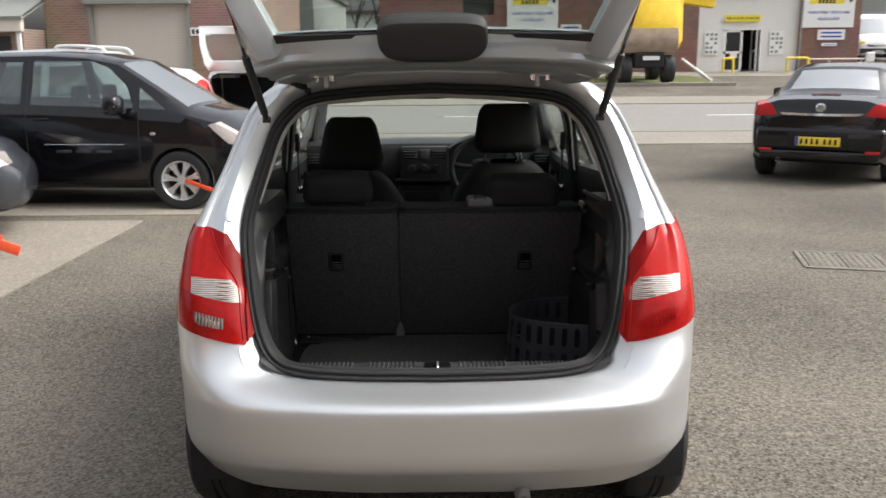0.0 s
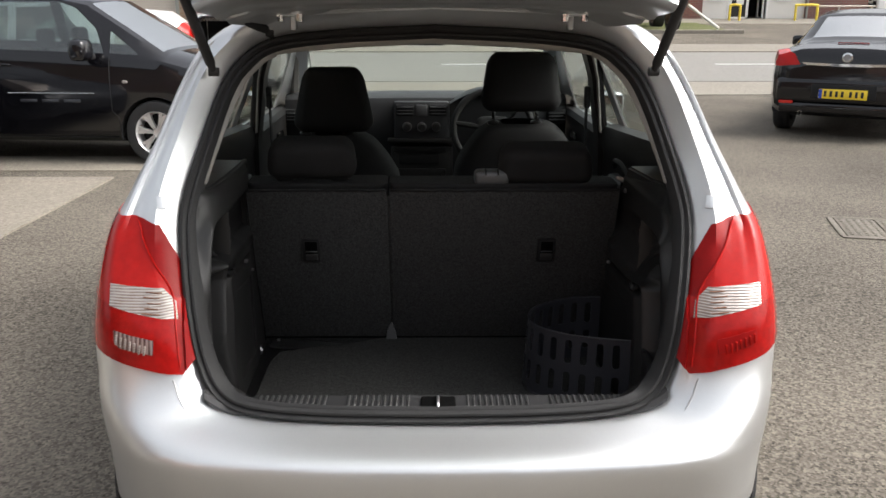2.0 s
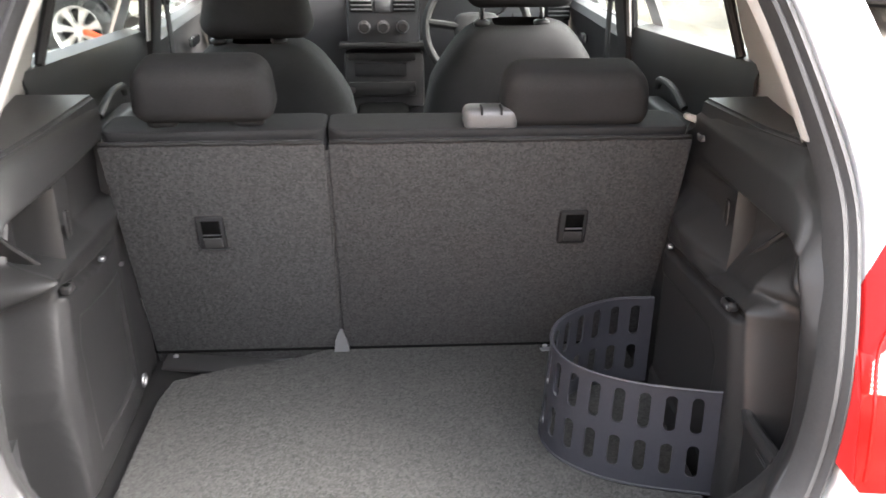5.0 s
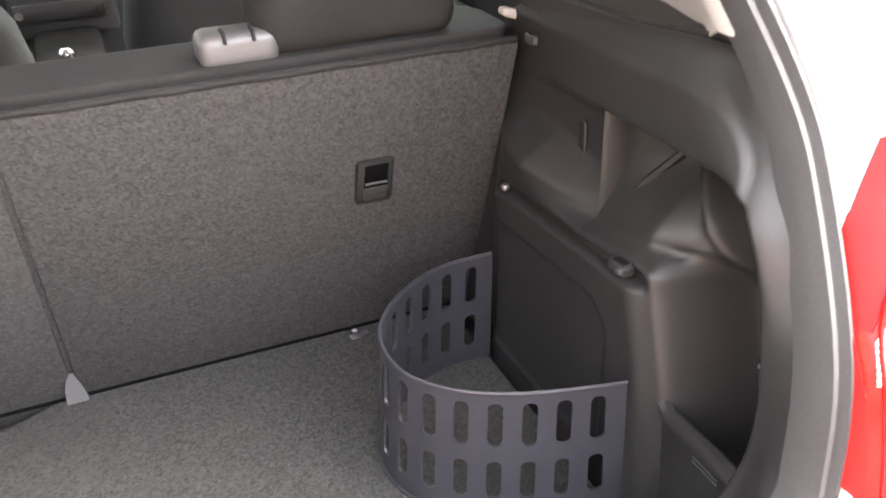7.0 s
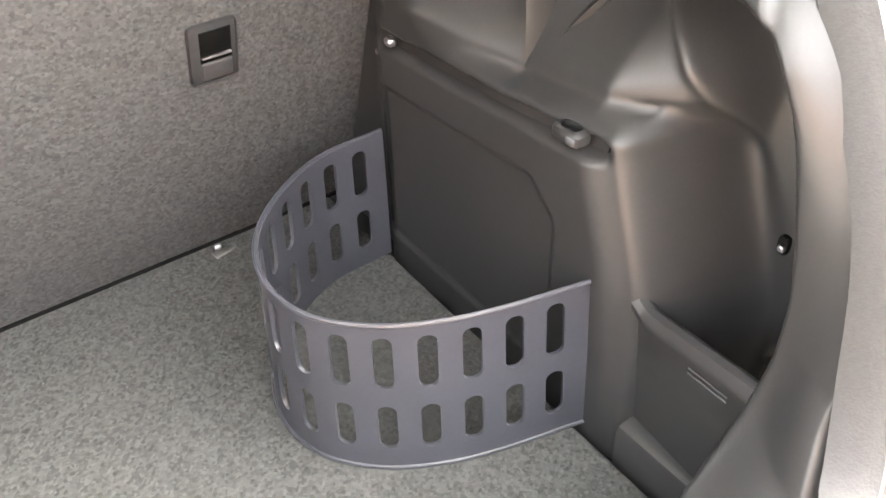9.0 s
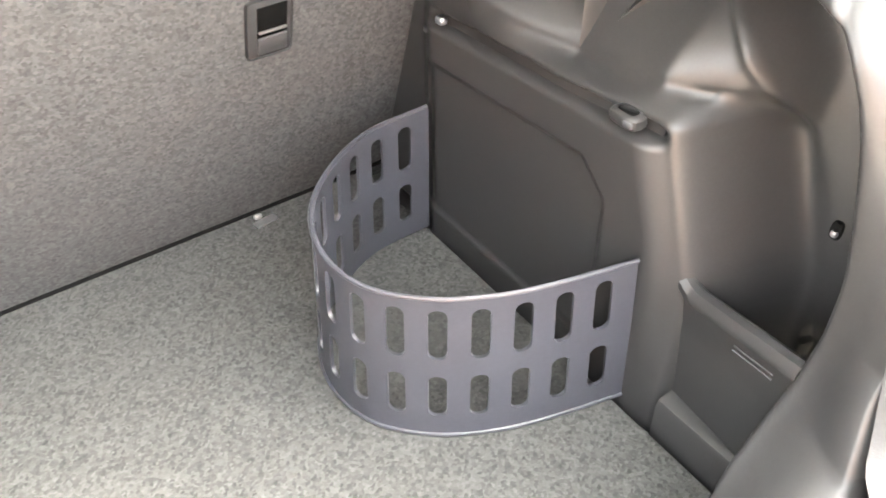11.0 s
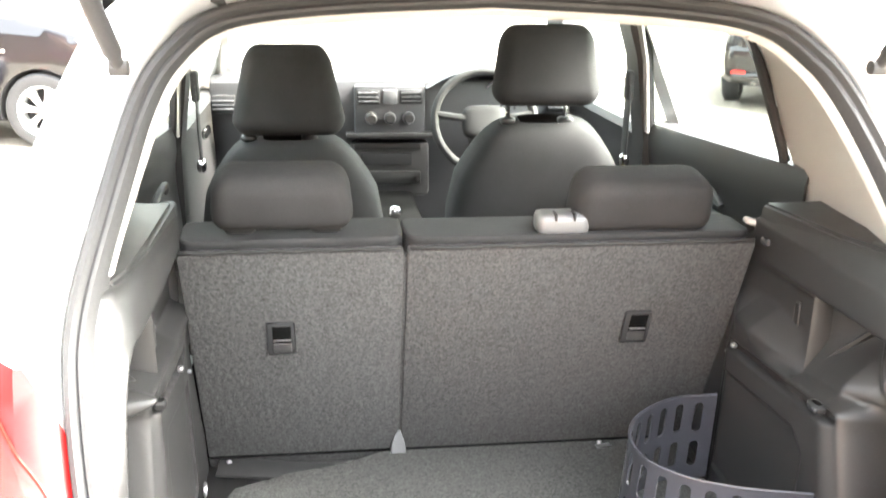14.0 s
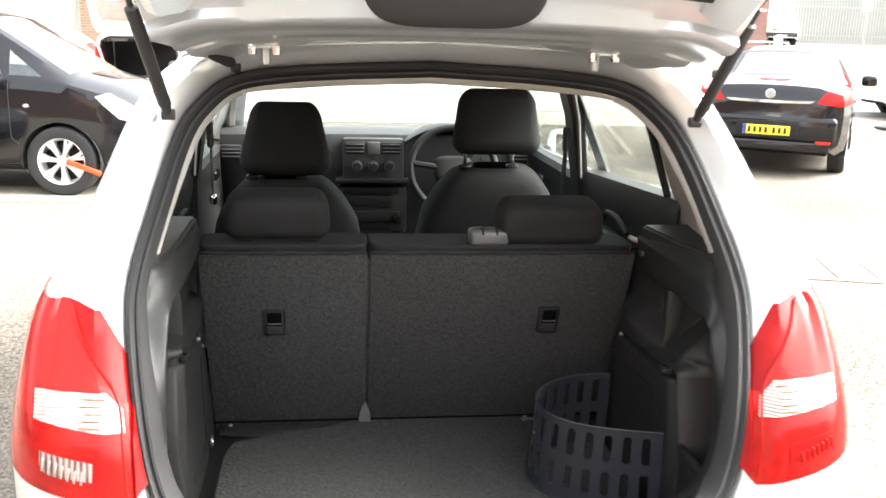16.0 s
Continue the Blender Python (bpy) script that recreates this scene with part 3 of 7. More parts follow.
loft(bm, [[top + Vector((x, y, z)) for x in np.linspace(-.64, .64, 9)] for y, z in ((.02, .03), (0, -.01), (-.06, .05), (-.16, .22), (-.21, .33), (-.20, .37), (-.11, .30), (-.02, .13), (.02, .06))], close_u=True)
hp("lower_panel", tidy(bm), silver, gate, "silver lower tailgate panel")
bm = nb()
rows = []
for d in np.linspace(-.02, .64, 8):
    c = Vector((0, .325, 1.60)) + GLASS_UP * d + Vector((0, .06 * (max(d, 0) / .62) ** 2, 0))
    rows.append([c + Vector((k * .58, .02 * (1 - abs(k)), .03 * (1 - k * k))) for k in np.linspace(-1, 1, 9)])
loft(bm, rows)
o = hp("rear_window", thick(bm, .004), gate_glass, gate, "clear rear window glass")
o.visible_shadow = False
# black edge print of the glass
bm = nb()
rows = []
for k in np.linspace(-1, 1, 25):
    c = Vector((0, .322, 1.598))
    e = .012 + .022 * abs(k) ** 4
    rows.append([c + Vector((k * .50, .01 * (1 - abs(k)), .022 * (1 - k * k) - .004)), c + Vector((k * .50, .01 * (1 - abs(k)), .022 * (1 - k * k))) + GLASS_UP * e])
loft(bm, rows)
hp("window_gasket", thick(bm, .004), rubber, gate, "black edge of the rear window")
# cover of the upper stop lamp
bm = nb()


OUT, UPW = Vector((0, -.78, -.62)), Vector((0, -.62, .78))


def oval(sc, dy, n=48):
    """Flattened oval, fuller below, in the plane of the header."""
    out = []
    for i in range(n):
        a = 2 * math.pi * i / n
        c, s_ = math.cos(a), math.sin(a)
        x = .163 * sc * math.copysign(abs(c) ** .45, c)
        z = (.080 if s_ < 0 else .066) * (sc if sc > .95 else sc - .04) * math.copysign(abs(s_) ** (.80 if s_ < 0 else .45), s_)
        out.append(Vector((-.003 + x, .318, 1.612)) + OUT * dy + UPW * z)
    return out


loft(bm, [oval(.97, -.03), oval(1.0, -.01), oval(1.0, .012), oval(.975, .020), oval(.93, .024), oval(.6, .027), oval(.05, .028)], close_v=True, caps=True)
hp("stop_lamp_cover", bm, plastic_matt, gate, "matt black oval stop lamp cover")
for sx in (1, -1):
    # hinges
    bm = nb()
    cx = sx * .353 - .006
    box(bm, (cx, .640, 1.478), (.015, .030, .044), .004)
    box(bm, (cx, .600, 1.498), (.022, .07, .012), .003, turn(-6, 0, 0))
    box(bm, (cx, .575, 1.498), (.064, .022, .014), .003)
    hg = hp("hinge", bm, silver_in, gate, "pale painted hinge with two bolts")
    for k in (-1, 1):
        bm = nb()
        lathe(bm, [(0.001, -.018), (.009, -.018), (.010, -.006), (.010, 0)], 8, "z", (cx + k * .024, .570, 1.497))
        hp("bolt", bm, chrome, hg, "bright bolt head")
    # gas struts
    bm = nb()
    p0, p1 = Vector((sx * .541 - .004, .520, 1.360)), Vector((sx * .594, .262, 1.722))
    d = p1 - p0
    tube(bm, [p0, p0 + d * .04, p0 + d * .06, p0 + d * .55, p0 + d * .56], [.009, .009, .0125, .0125, .006], 12)
    tube(bm, [p0 + d * .55, p1], .0055, 10)
    lathe(bm, [(.001, -.012), (.011, -.012), (.011, .012), (.001, .012)], 10, "x", p0)
    hp("gas_strut", tidy(bm), plastic_matt, label="black gas strut of the tailgate")
# ribbed cable sleeve
bm = nb()
pts = spline([(-.425, .675, 1.452), (-.435, .645, 1.462), (-.462, .58, 1.480), (-.490, .50, 1.508), (-.512, .44, 1.545)], 10)
tube(bm, pts, [(.020 if i < 9 else (.0150 if i % 2 else .0135)) for i in range(len(pts))], 14)
hp("cable_sleeve", bm, rubber, label="ribbed black rubber cable sleeve")
# crease of the header: its highlight is painted as a pale tube
bm = nb()
tube(bm, [(x - .015, .640, 1.517 - .004 * (x / .23) ** 2) for x in np.linspace(-.21, .21, 12)], .0035, 6)
hp("crease", bm, rail_highlight_paint, gate, "pale tube painting the highlight on the pressed edge")
# exhaust tip and lower valance
bm = nb()
tube(bm, [(.26, .16, .25), (.26, .06, .245)], .024, 14, caps=False)
hp("exhaust_tip", thick(bm, .003), steel, label="dull steel exhaust tip")
# seams between bumper and body below the lamps
for sx in (1, -1):
    bm = nb()
    tube(bm, spline([(sx * .586, .132, .715), (sx * .582, .131, .700), (sx * .572, .122, .673), (sx * .556, .114, .646), (sx * .545, .103, .626)], 5), .0018, 6)
    hp("panel_seam", bm, silver, label="silver edge between bumper and body")
# small plugs on the jamb
for sx in (1, -1):
    bm = nb()
    box(bm, (sx * .640, .326, 1.075), (.020, .004, .032), .001, turn(-30, 0, -20 * sx))
    hp("jamb_plug", bm, silver, label="small pale plug on the jamb")


# ---------- the silver hatchback: boot and cabin ----------
FLOOR_Z = 0.477
LEAN_BACK = math.degrees(math.atan(0.34))


def back_y(z):
    return 0.985 - 0.34 * (z - 0.485)


bm = nb()
out = [(-.50, .225), (.50, .225), (.50, .992), (-.16, .992), (-.26, .945), (-.38, .915), (-.485, .868), (-.50, .80)]
vs = [bm.verts.new((x, y, FLOOR_Z)) for x, y in out]
f = bm.faces.new(vs)
r = bmesh.ops.extrude_face_region(bm, geom=[f])
bmesh.ops.translate(bm, vec=(0, 0, -.018), verts=[g for g in r["geom"] if isinstance(g, bmesh.types.BMVert)])
bmesh.ops.recalc_face_normals(bm, faces=bm.faces[:])
bmesh.ops.bevel(bm, geom=bm.edges[:], offset=.005, segments=2, affect="EDGES")
hp("boot_floor", bm, floor_carpet, label="grey felt boot floor panel")
bm = nb()
box(bm, (0, .60, .43), (1.22, .88, .04), .005)
hp("boot_well", bm, plastic, label="black plastic under the boot floor")
bm = nb()
box(bm, (-.40, .955, .460), (.25, .055, .010), .004, turn(10, 3, -6))
hp("floor_lip", bm, plastic, label="black plastic lip beside the floor panel")
# sill trim with ribs
bm = nb()
prof = [(.135, .608), (.127, .622), (.134, .633), (.150, .6355), (.205, .637), (.221, .631), (.229, .61), (.236, .46)]
rows = []
for x in np.linspace(-.52, .52, 41):
    up = .05 * max(0, (abs(x) - .40) / .12) ** 2
    tap = sst(.405, .515, abs(x)) * .62
    rows.append([Vector((x, y - max(0, y - .152) * tap, z + up - .012 * tap * (y > .2))) for y, z in prof])
loft(bm, rows)
sill = hp("sill_trim", thick(bm, .004), sill_plastic, label="black plastic loading sill with ribs")
# Dark strip that paints the shade in the gaps between the ribs.
bm = nb()
box(bm, (.004, .177, .6368), (.86, .066, .004), .001)
hp("rib_gap_shade", bm, dark_void, sill, "dark strip painting the shade between the ribs")
rib = None
for k in range(-30, 33):
    x = k * .0137 + .004
    if abs(x - .004) < .055 or abs(abs(x - .004) - .235) < .016:
        continue
    if rib is None:
        bm = nb()
        box(bm, (0, 0, 0), (.0062, .062, .010), .002, seg=1)
        rib = part("sill_rib", bm, sill_plastic, sill)
        rib.location = (x, .177, .6375)
    else:
        o = bpy.data.objects.new("sill_rib", rib.data)
        scene.collection.objects.link(o)
        o.parent, o.location = sill, (x, .177, .6375)
# Solid block; the shade of the latch recess is only its colour.
bm = nb()
box(bm, (.004, .162, .633), (.080, .066, .026), .006)
hp("latch_box", bm, shade_black, sill, "solid block coloured as the shaded latch recess")
bm = nb()
tube(bm, spline([(.004, .186, .645), (.004, .165, .653), (.004, .142, .648), (.004, .134, .639)], 4), .0035, 8)
hp("striker", bm, steel, sill, "steel latch loop")

# rear seat backs
for x0, x1, lx in ((-.547, -.1345, -.371), (-.1315, .545, .341)):
    w, cx = x1 - x0, (x0 + x1) / 2
    zc = (.435 + 1.000) / 2
    R = turn(LEAN_BACK, 0, 0)
    ln = (1.000 - .435) / math.cos(radians(LEAN_BACK))
    bm = nb()
    box(bm, (cx, back_y(zc) + .012, zc), (w - .003, .022, ln), .006, R)
    back = hp("rear_seat_back", bm, carpet, label="folding rear seat back with grey felt backing")
    bm = nb()
    cu = Vector((cx, back_y(zc), zc)) + R @ Vector((0, .092, .020))
    box(bm, cu, (w - .001, .135, ln + .012), .030, R, 4)
    for v in bm.verts:
        if v.co.z > 1.0:
            v.co.z = min(v.co.z, 1.016 - .012 * max(0, (.845 - v.co.y) / .04) ** 2)
        v.co.z += .003 * math.sin(v.co.x * 31) * (v.co.z > .98)
    hp("seat_cushion", bm, fabric, back, "dark woven seat fabric")
    # piping along the top edge
    bm = nb()
    tube(bm, [Vector((x0 + .006 + (w - .012) * k / 16, back_y(1.0) + .004, 1.001 + .0015 * math.sin(k * 2.1))) for k in range(17)], .0045, 6)
    hp("piping", bm, fabric, back)
    # Shade of the gap where back meets floor, drawn as a near-black tube.
    bm = nb()
    tube(bm, [(x0 + .004, .9865, .479), (x1 - .004, .9865, .479)], .0035, 6)
    hp("gap_shade", bm, shade_black, back, "near-black strip painting the gap at the floor")
    # release handle; a near-black plate paints the shade of its finger recess
    for nm, c, s, bv, m_, lb in (("handle_frame", (lx, -.001, .803), (.056, .008, .084), .007, dark_void, "black handle frame"), ("handle_recess", (lx + .002, -.0045, .815), (.036, .003, .042), .001, shade_black, "dark handle recess"),
                                 ("handle_pull", (lx + .002, -.0050, .783), (.036, .006, .024), .0025, plastic_matt, "dark finger tray"), ("handle_strap", (lx + .002, -.0070, .803), (.034, .004, .0026), .001, steel, "dull steel strap")):
        bm = nb()
        box(bm, Vector((c[0], back_y(c[2]), c[2])) + R @ Vector((0, c[1], 0)), s, bv, R)
        hp(nm, bm, m_, back, lb)
bm = nb()
loft(bm, [[Vector((-.135 + sx * wd, y, z)) for sx, y in ((-1, .972), (1, .972), (1, .992), (-1, .992))] for z, wd in ((.474, .017), (.50, .014), (.527, .006), (.533, .003))], close_v=True, caps=True)
hp("seat_hinge_cover", bm, dash_mid, label="grey hinge cover between the seat backs")
for p, r in (((.317, .972, .480), .004), ((-.50, .975, .474), .004)):
    bm = nb()
    pillow(bm, p, (r * 1.6, r, r), .8, .8, 6, 10)
    hp("floor_pin", bm, steel, label="small steel pin")
# felt facing in the joint between the two backs
bm = nb()
box(bm, (-.133, back_y(.72) + .0155, .72), (.016, .016, .56), .001, turn(LEAN_BACK, 0, 0))
hp("joint_facing", bm, carpet, label="dark felt in the joint between the seat backs")
bm = nb()
box(bm, (.322, .958, .4797), (.034, .014, .003), .001, turn(0, 0, 8))
hp("floor_bracket", bm, steel, label="small steel bracket at the edge of the floor")
# rear head restraints
for cx, cz, hw in ((-.357, 1.087, .128), (.331, 1.070, .136)):
    bm = nb()
    box(bm, (0, 0, 0), (hw * 2, .112, .118), .036, None, 5)
    for v in bm.verts:
        v.co.x *= 1 - .045 * (v.co.z / .06)
        v.co.y *= 1 + .15 * v.co.z / .06
        v.co.z -= .006 * (v.co.x / hw) ** 2 * (v.co.z > 0)
    bmesh.ops.transform(bm, matrix=Matrix.Translation((cx, .885, cz)) @ turn(10, 0, 0).to_4x4(), verts=bm.verts[:])
    hr = hp("rear_head_restraint", bm, fabric, label="low dark fabric head restraint")
    for k in (-1, 1):
        bm = nb()
        pillow(bm, (cx + k * hw * .62, .878, 1.030), (.030, .016, .013), .6, .6, 8, 14)
        hp("post_guide", bm, plastic, hr, "grey plastic guide")
bm = nb()
box(bm, (.171, .868, 1.030), (.100, .062, .044), .014, turn(0, 0, 0), 3)
bk = hp("belt_outlet", bm, dash_mid, label="grey centre belt outlet on the seat back")
for k in (-.018, .018):
    bm = nb()
    box(bm, (.171 + k, .848, 1.048), (.004, .03, .014), .001)
    hp("belt_slot", bm, dark_void, bk)
bm = nb()
pillow(bm, (.560, .866, 1.022), (.022, .011, .007), .6, .6, 8, 12, turn(0, 18, 0))
hp("seat_lock_cap", bm, beige_trim, label="pale seat lock cap")

# side trims of the boot
RZ = [p[2] for p in RIM_A[2:11]]
RY = [p[1] for p in RIM_A[2:11]]
RX = [p[0] for p in RIM_A[2:11]]
# mouth of the recess: along the shelf rail and down the rear frame, as (half width, y, z)
ARCH = spline([(.562, .93, .964), (.558, .79, .965), (.554, .65, .965), (.551, .54, .966), (.546, .44, .968), (.540, .385, .972), (.532, .348, .966), (.530, .322, .940), (.530, .302, .900),
               (.530, .287, .845), (.530, .276, .785), (.527, .272, .730), (.516, .273, .685), (.495, .274, .650), (.462, .272, .622), (.435, .268, .602), (.415, .262, .575), (.405, .258, .52), (.40, .255, .44)], 6)
ARCH_LEFT = spline([(.548, .93, 1.006), (.540, .79, 1.008), (.534, .68, 1.010), (.531, .56, 1.012), (.529, .46, 1.014), (.528, .40, 1.016), (.527, .355, 1.008), (.527, .330, .985), (.528, .305, .93),
                    (.528, .285, .87), (.528, .270, .80), (.526, .262, .73), (.514, .262, .685), (.495, .262, .65), (.462, .262, .622), (.435, .260, .602), (.415, .255, .575), (.405, .25, .52), (.40, .25, .44)], 6)
RAIL_LIP = spline([(0, .93, 1.030), (0, .60, 1.030), (0, .46, 1.031), (0, .42, 1.027), (0, .388, 1.012), (0, .366, .993), (0, .350, .968), (0, .342, .94)], 5)
RIDGE = spline([(0, .555, .965), (0, .53, .945), (0, .499, .917), (0, .455, .878), (0, .422, .835), (0, .393, .782), (0, .370, .72), (0, .355, .66), (0, .35, .60)], 5)


def smooth(a, b, v):
    t = np.clip((v - a) / (b - a), 0, 1)
    return t * t * (3 - 2 * t)


def beside(line, Y, Z):
    """Signed distance to a line in the y-z plane (positive below and in front of it), and the half width of the line there."""
    best, side, wide = np.full(Y.shape, 9.0), np.ones(Y.shape), np.zeros(Y.shape)
    for a, b in zip(line, line[1:]):
        dy, dz = b.y - a.y, b.z - a.z
        t = np.clip(((Y - a.y) * dy + (Z - a.z) * dz) / (dy * dy + dz * dz), 0, 1)
        d = np.hypot(Y - a.y - dy * t, Z - a.z - dz * t)
        near = d < best
        best = np.where(near, d, best)
        side = np.where(near, np.sign(dy * (Z - a.z) - dz * (Y - a.y)), side)
        wide = np.where(near, a.x + (b.x - a.x) * t, wide)
    return best * side, wide


def trim_width(Y, Z, out):
    """Half width of the moulded side trim over the y-z plane; out sets its lower box further back into the wall."""
    Yf, Zf = Y, Z
    if out:
        # the other side's box is shorter and higher, and its rail and frame sit further in
        Y = np.interp(Yf, [.25, .44, .555, .736, .845, .99], [.25, .33, .455, .79, .85, .99])
        Z = Zf - .022 * smooth(.60, .80, Zf)
    slot, brow = .775 + .060 * (.80 - Y), .797 + .045 * (.80 - Y)
    # lower edge of the recess, flush beside the seat and drawn back over the wheel arch, and its back wall
    KY = [.36, .40, .45, .50, .56, .613, .68, .74, .80, .86, .90]
    edge_z = np.interp(Y, KY, [.842, .842, .841, .838, .828, .818, .832, .846, .850, .850, .850])
    edge_x = np.interp(Y, KY, [.655, .645, .585, .551, .553, .552, .527, .508, .512, .540, .546])
    wall = np.interp(Y, [.40, .50, .56, .60, .65, .74, .82, .90], [.650, .636, .612, .592, .578, .570, .562, .556])
    rise = np.interp(Y, [.45, .58, .65], [.115, .09, .055])
    if out:
        edge_z, edge_x, wall, rise = .838, .546 - .006 * smooth(.6, .8, Y), .628 - .05 * smooth(.62, .80, Y), .030
    recess = edge_x + (wall - edge_x) * smooth(edge_z, edge_z + rise, Z) ** .85
    inner = .655 + (recess - .655) * smooth(edge_z - .055, edge_z + .002, Z)
    ridge, _ = beside(RIDGE, Y, Z)
    inner, recess = (v + (.668 - v) * smooth(0, .045, -ridge) - .009 * smooth(.74, .88, Z) * np.exp(-(ridge / .007) ** 2) for v in (inner, recess))
    # lower box with a sunk panel, a slot along its top, and its rounded rear column
    face = .506 + out + .02 * (Z - .48)
    ins = np.minimum(np.minimum(Y - .515, .845 - Y), np.minimum(Z - .505, slot - .045 - Z))
    ins = np.minimum(ins, (Y - .515 + slot - .045 - Z) * .71 - .028)
    face = face + .005 * smooth(0, .007, ins) + (.026 - .6 * out) * smooth(.812, .875, Y)
    back = np.interp(Z, [.45, .62, .666, .70, .74, .78, .812, .83], [.404, .406, .413, .424, .438, .452, .463, .476])
    face = face + (.005 + .011 * smooth(.53, .62, Z)) * smooth(back + .040, back, Y) ** 1.4
    band = .517 + .010 * smooth(.60, .465, Y) + (.022 - .5 * out) * smooth(.812, .875, Y) + .85 * out
    groove = band + .020 * smooth(.462, .485, Y) * smooth(.85, .81, Y) * np.clip(1 - ((Z - (slot + brow) / 2) / ((brow - slot) * .5)) ** 2, 0, 1)
    box_ = face + (groove - face) * smooth(slot - .003, slot + .003, Z)
    box_ = box_ + (edge_x - box_) * smooth(brow, edge_z, Z)
    box_ = box_ + (recess - box_) * smooth(edge_z - .006, edge_z + .004, Z)
    inner = inner + (box_ - inner) * np.where(Z < brow + .02, smooth(back - (.030 if out else .060), back + .004, Y) ** 2.2, smooth(back - .02, back + .02, Y))
    # rail and rear frame round the recess
    Y, Z = Yf, Zf
    deep, rail = beside(ARCH_LEFT if out else ARCH, Y, Z)
    y0 = np.interp(Z, RZ, RY) + .012 + .02 * smooth(.80, .70, Z)
    x0 = np.interp(Z, RZ, RX) - .034
    k = np.clip((Y - y0) / np.maximum(Y - y0 + np.maximum(-deep, 0), 1e-5), 0, 1)
    outer = x0 + (rail - x0) * smooth(0, 1, k)
    if not out:
        lip, _ = beside(RAIL_LIP, Y, Z)
        outer = outer + .010 * smooth(0, .007, -lip) * smooth(.94, .99, Z)
    return outer + (inner - outer) * smooth(0, .024, deep)


for sx in (1, -1):
    bm = nb()
    rows = []
    zs_ = np.linspace(.455, 1.036 if sx > 0 else 1.050, 155)
    first = np.interp(zs_, RZ, RY) + .012 + .02 * smooth(.80, .70, zs_)
    last = np.maximum(.90 - .042 * smooth(.985, 1.01, zs_), np.minimum(.995 - .34 * (zs_ - .485), .98))
    Yg = first[:, None] + (last - first)[:, None] * np.linspace(0, 1, 186)[None, :]
    Zg = np.repeat(zs_[:, None], 186, 1)
    out = 0 if sx > 0 else .034
    Xg = trim_width(Yg, Zg, out)
    rows = [[Vector((sx * float(x), float(y), float(z))) for x, y, z in zip(*r)] for r in zip(Xg, Yg, Zg)]
    rows = [[r[0] + Vector((sx * .035, -.012, 0))] + r for r in rows]
    for dz, dx in ((.009, .002), (.016, .006), (.021, .012), (.024, .020), (.0255, .040)):
        rows.append([p + Vector((sx * dx * (.4 + .6 * min(1, i / 14)), 0, dz * (.1 + .9 * min(1, i / 10)))) for i, p in enumerate(rows[len(zs_) - 1])])
    for r in rows:
        for i, p in enumerate(r):
            p.z += (.030 if sx > 0 else .012) * sst(.77, .40, p.y) * sst(1.026, 1.050, p.z) * sst(1, 16, i)
    loft(bm, rows)
    tr = hp("boot_side_trim", thick(bm, .004), plastic, label="moulded black plastic boot side trim with pocket and ribs", smooth=False)
    for f in tr.data.polygons:
        f.use_smooth = True
    bm = nb()
    sh = [(.568, .862), (.73, .872), (.71, .62), (.672, .54), (.635, .455), (.616, .405), (.598, .372), (.580, .372), (.572, .400), (.568, .46), (.568, .60)]
    if out:
        sh = [(.546, .862)] + sh[1:5] + [(.614, .425), (.596, .408), (.570, .404), (.551, .418), (.543, .47), (.543, .60)]
    lo = [bm.verts.new((sx * x, y, 1.034 if sx > 0 else 1.056)) for x, y in sh]
    hi = [bm.verts.new((sx * (x + .004), y, (1.063 + .030 * sst(.77, .40, y)) if sx > 0 else (1.083 + .010 * sst(.77, .40, y)))) for x, y in sh]
    bm.faces.new(hi)
    for i in range(len(sh)):
        bm.faces.new((lo[i], lo[(i + 1) % len(sh)], hi[(i + 1) % len(sh)], hi[i]))
    bmesh.ops.recalc_face_normals(bm, faces=bm.faces[:])
    bmesh.ops.bevel(bm, geom=[e for e in bm.edges if len(e.link_faces) == 2], offset=.006, segments=3, affect="EDGES")
    hp("shelf_support", bm, plastic, tr, "black parcel shelf support")
    # The black one is no clip: it paints the dark hollow round a bolt.
    clips = [((.516, .800, .788), (.006, .007, .005), steel), ((.530, .850, .752), (.004, .006, .004), steel), ((.519, .508, .808), (.011, .019, .008), plastic), ((.511, .499, .808), (.004, .006, .004), dash_plastic),
             ((.548, .79, 1.006), (.005, .014, .007), dash_plastic), ((.568, .312, .784), (.004, .005, .009), shade_black), ((.564, .311, .783), (.003, .003, .003), steel)]
    if out:
        clips = [((.540, .736, .812), (.006, .007, .005), steel), ((.545, .850, .752), (.004, .006, .004), steel), ((.546, .575, .829), (.010, .014, .007), plastic), ((.545, .677, 1.052), (.005, .014, .007), dash_plastic)]
    for c, s, m_ in clips:
        c = (sx * c[0], c[1], c[2])
        bm = nb()
        pillow(bm, c, s, .6, .6, 8, 12)
        hp("trim_clip", bm, m_, tr, "small trim clip")
    # upright and slanting ribs that meet at one foot
    for tips in ([(.556, .617, .985), (.555, .616, .93), (.554, .614, .86), (.551, .613, .812)], [(.551, .613, .812), (.563, .594, .842), (.586, .566, .885), (.606, .540, .922), (.618, .520, .950)]):
        bm = nb()
        pts = spline(tips, 6)
        rr_ = []
        for i, p in enumerate(pts):
            d_ = (pts[min(i + 1, len(pts) - 1)] - pts[max(i - 1, 0)]).normalized()
            q_ = Vector((0, -d_.z, d_.y)).normalized()
            h_ = .645 - p.x
            rr_.append([Vector((sx * (.645 - h_ * u), p.y + q_.y * w, p.z + q_.z * w)) for u, w in ((0, -.012), (.35, -.008), (.62, -.006), (.92, -.0045), (1, 0), (.92, .0045), (.62, .006), (.35, .008), (0, .012))])
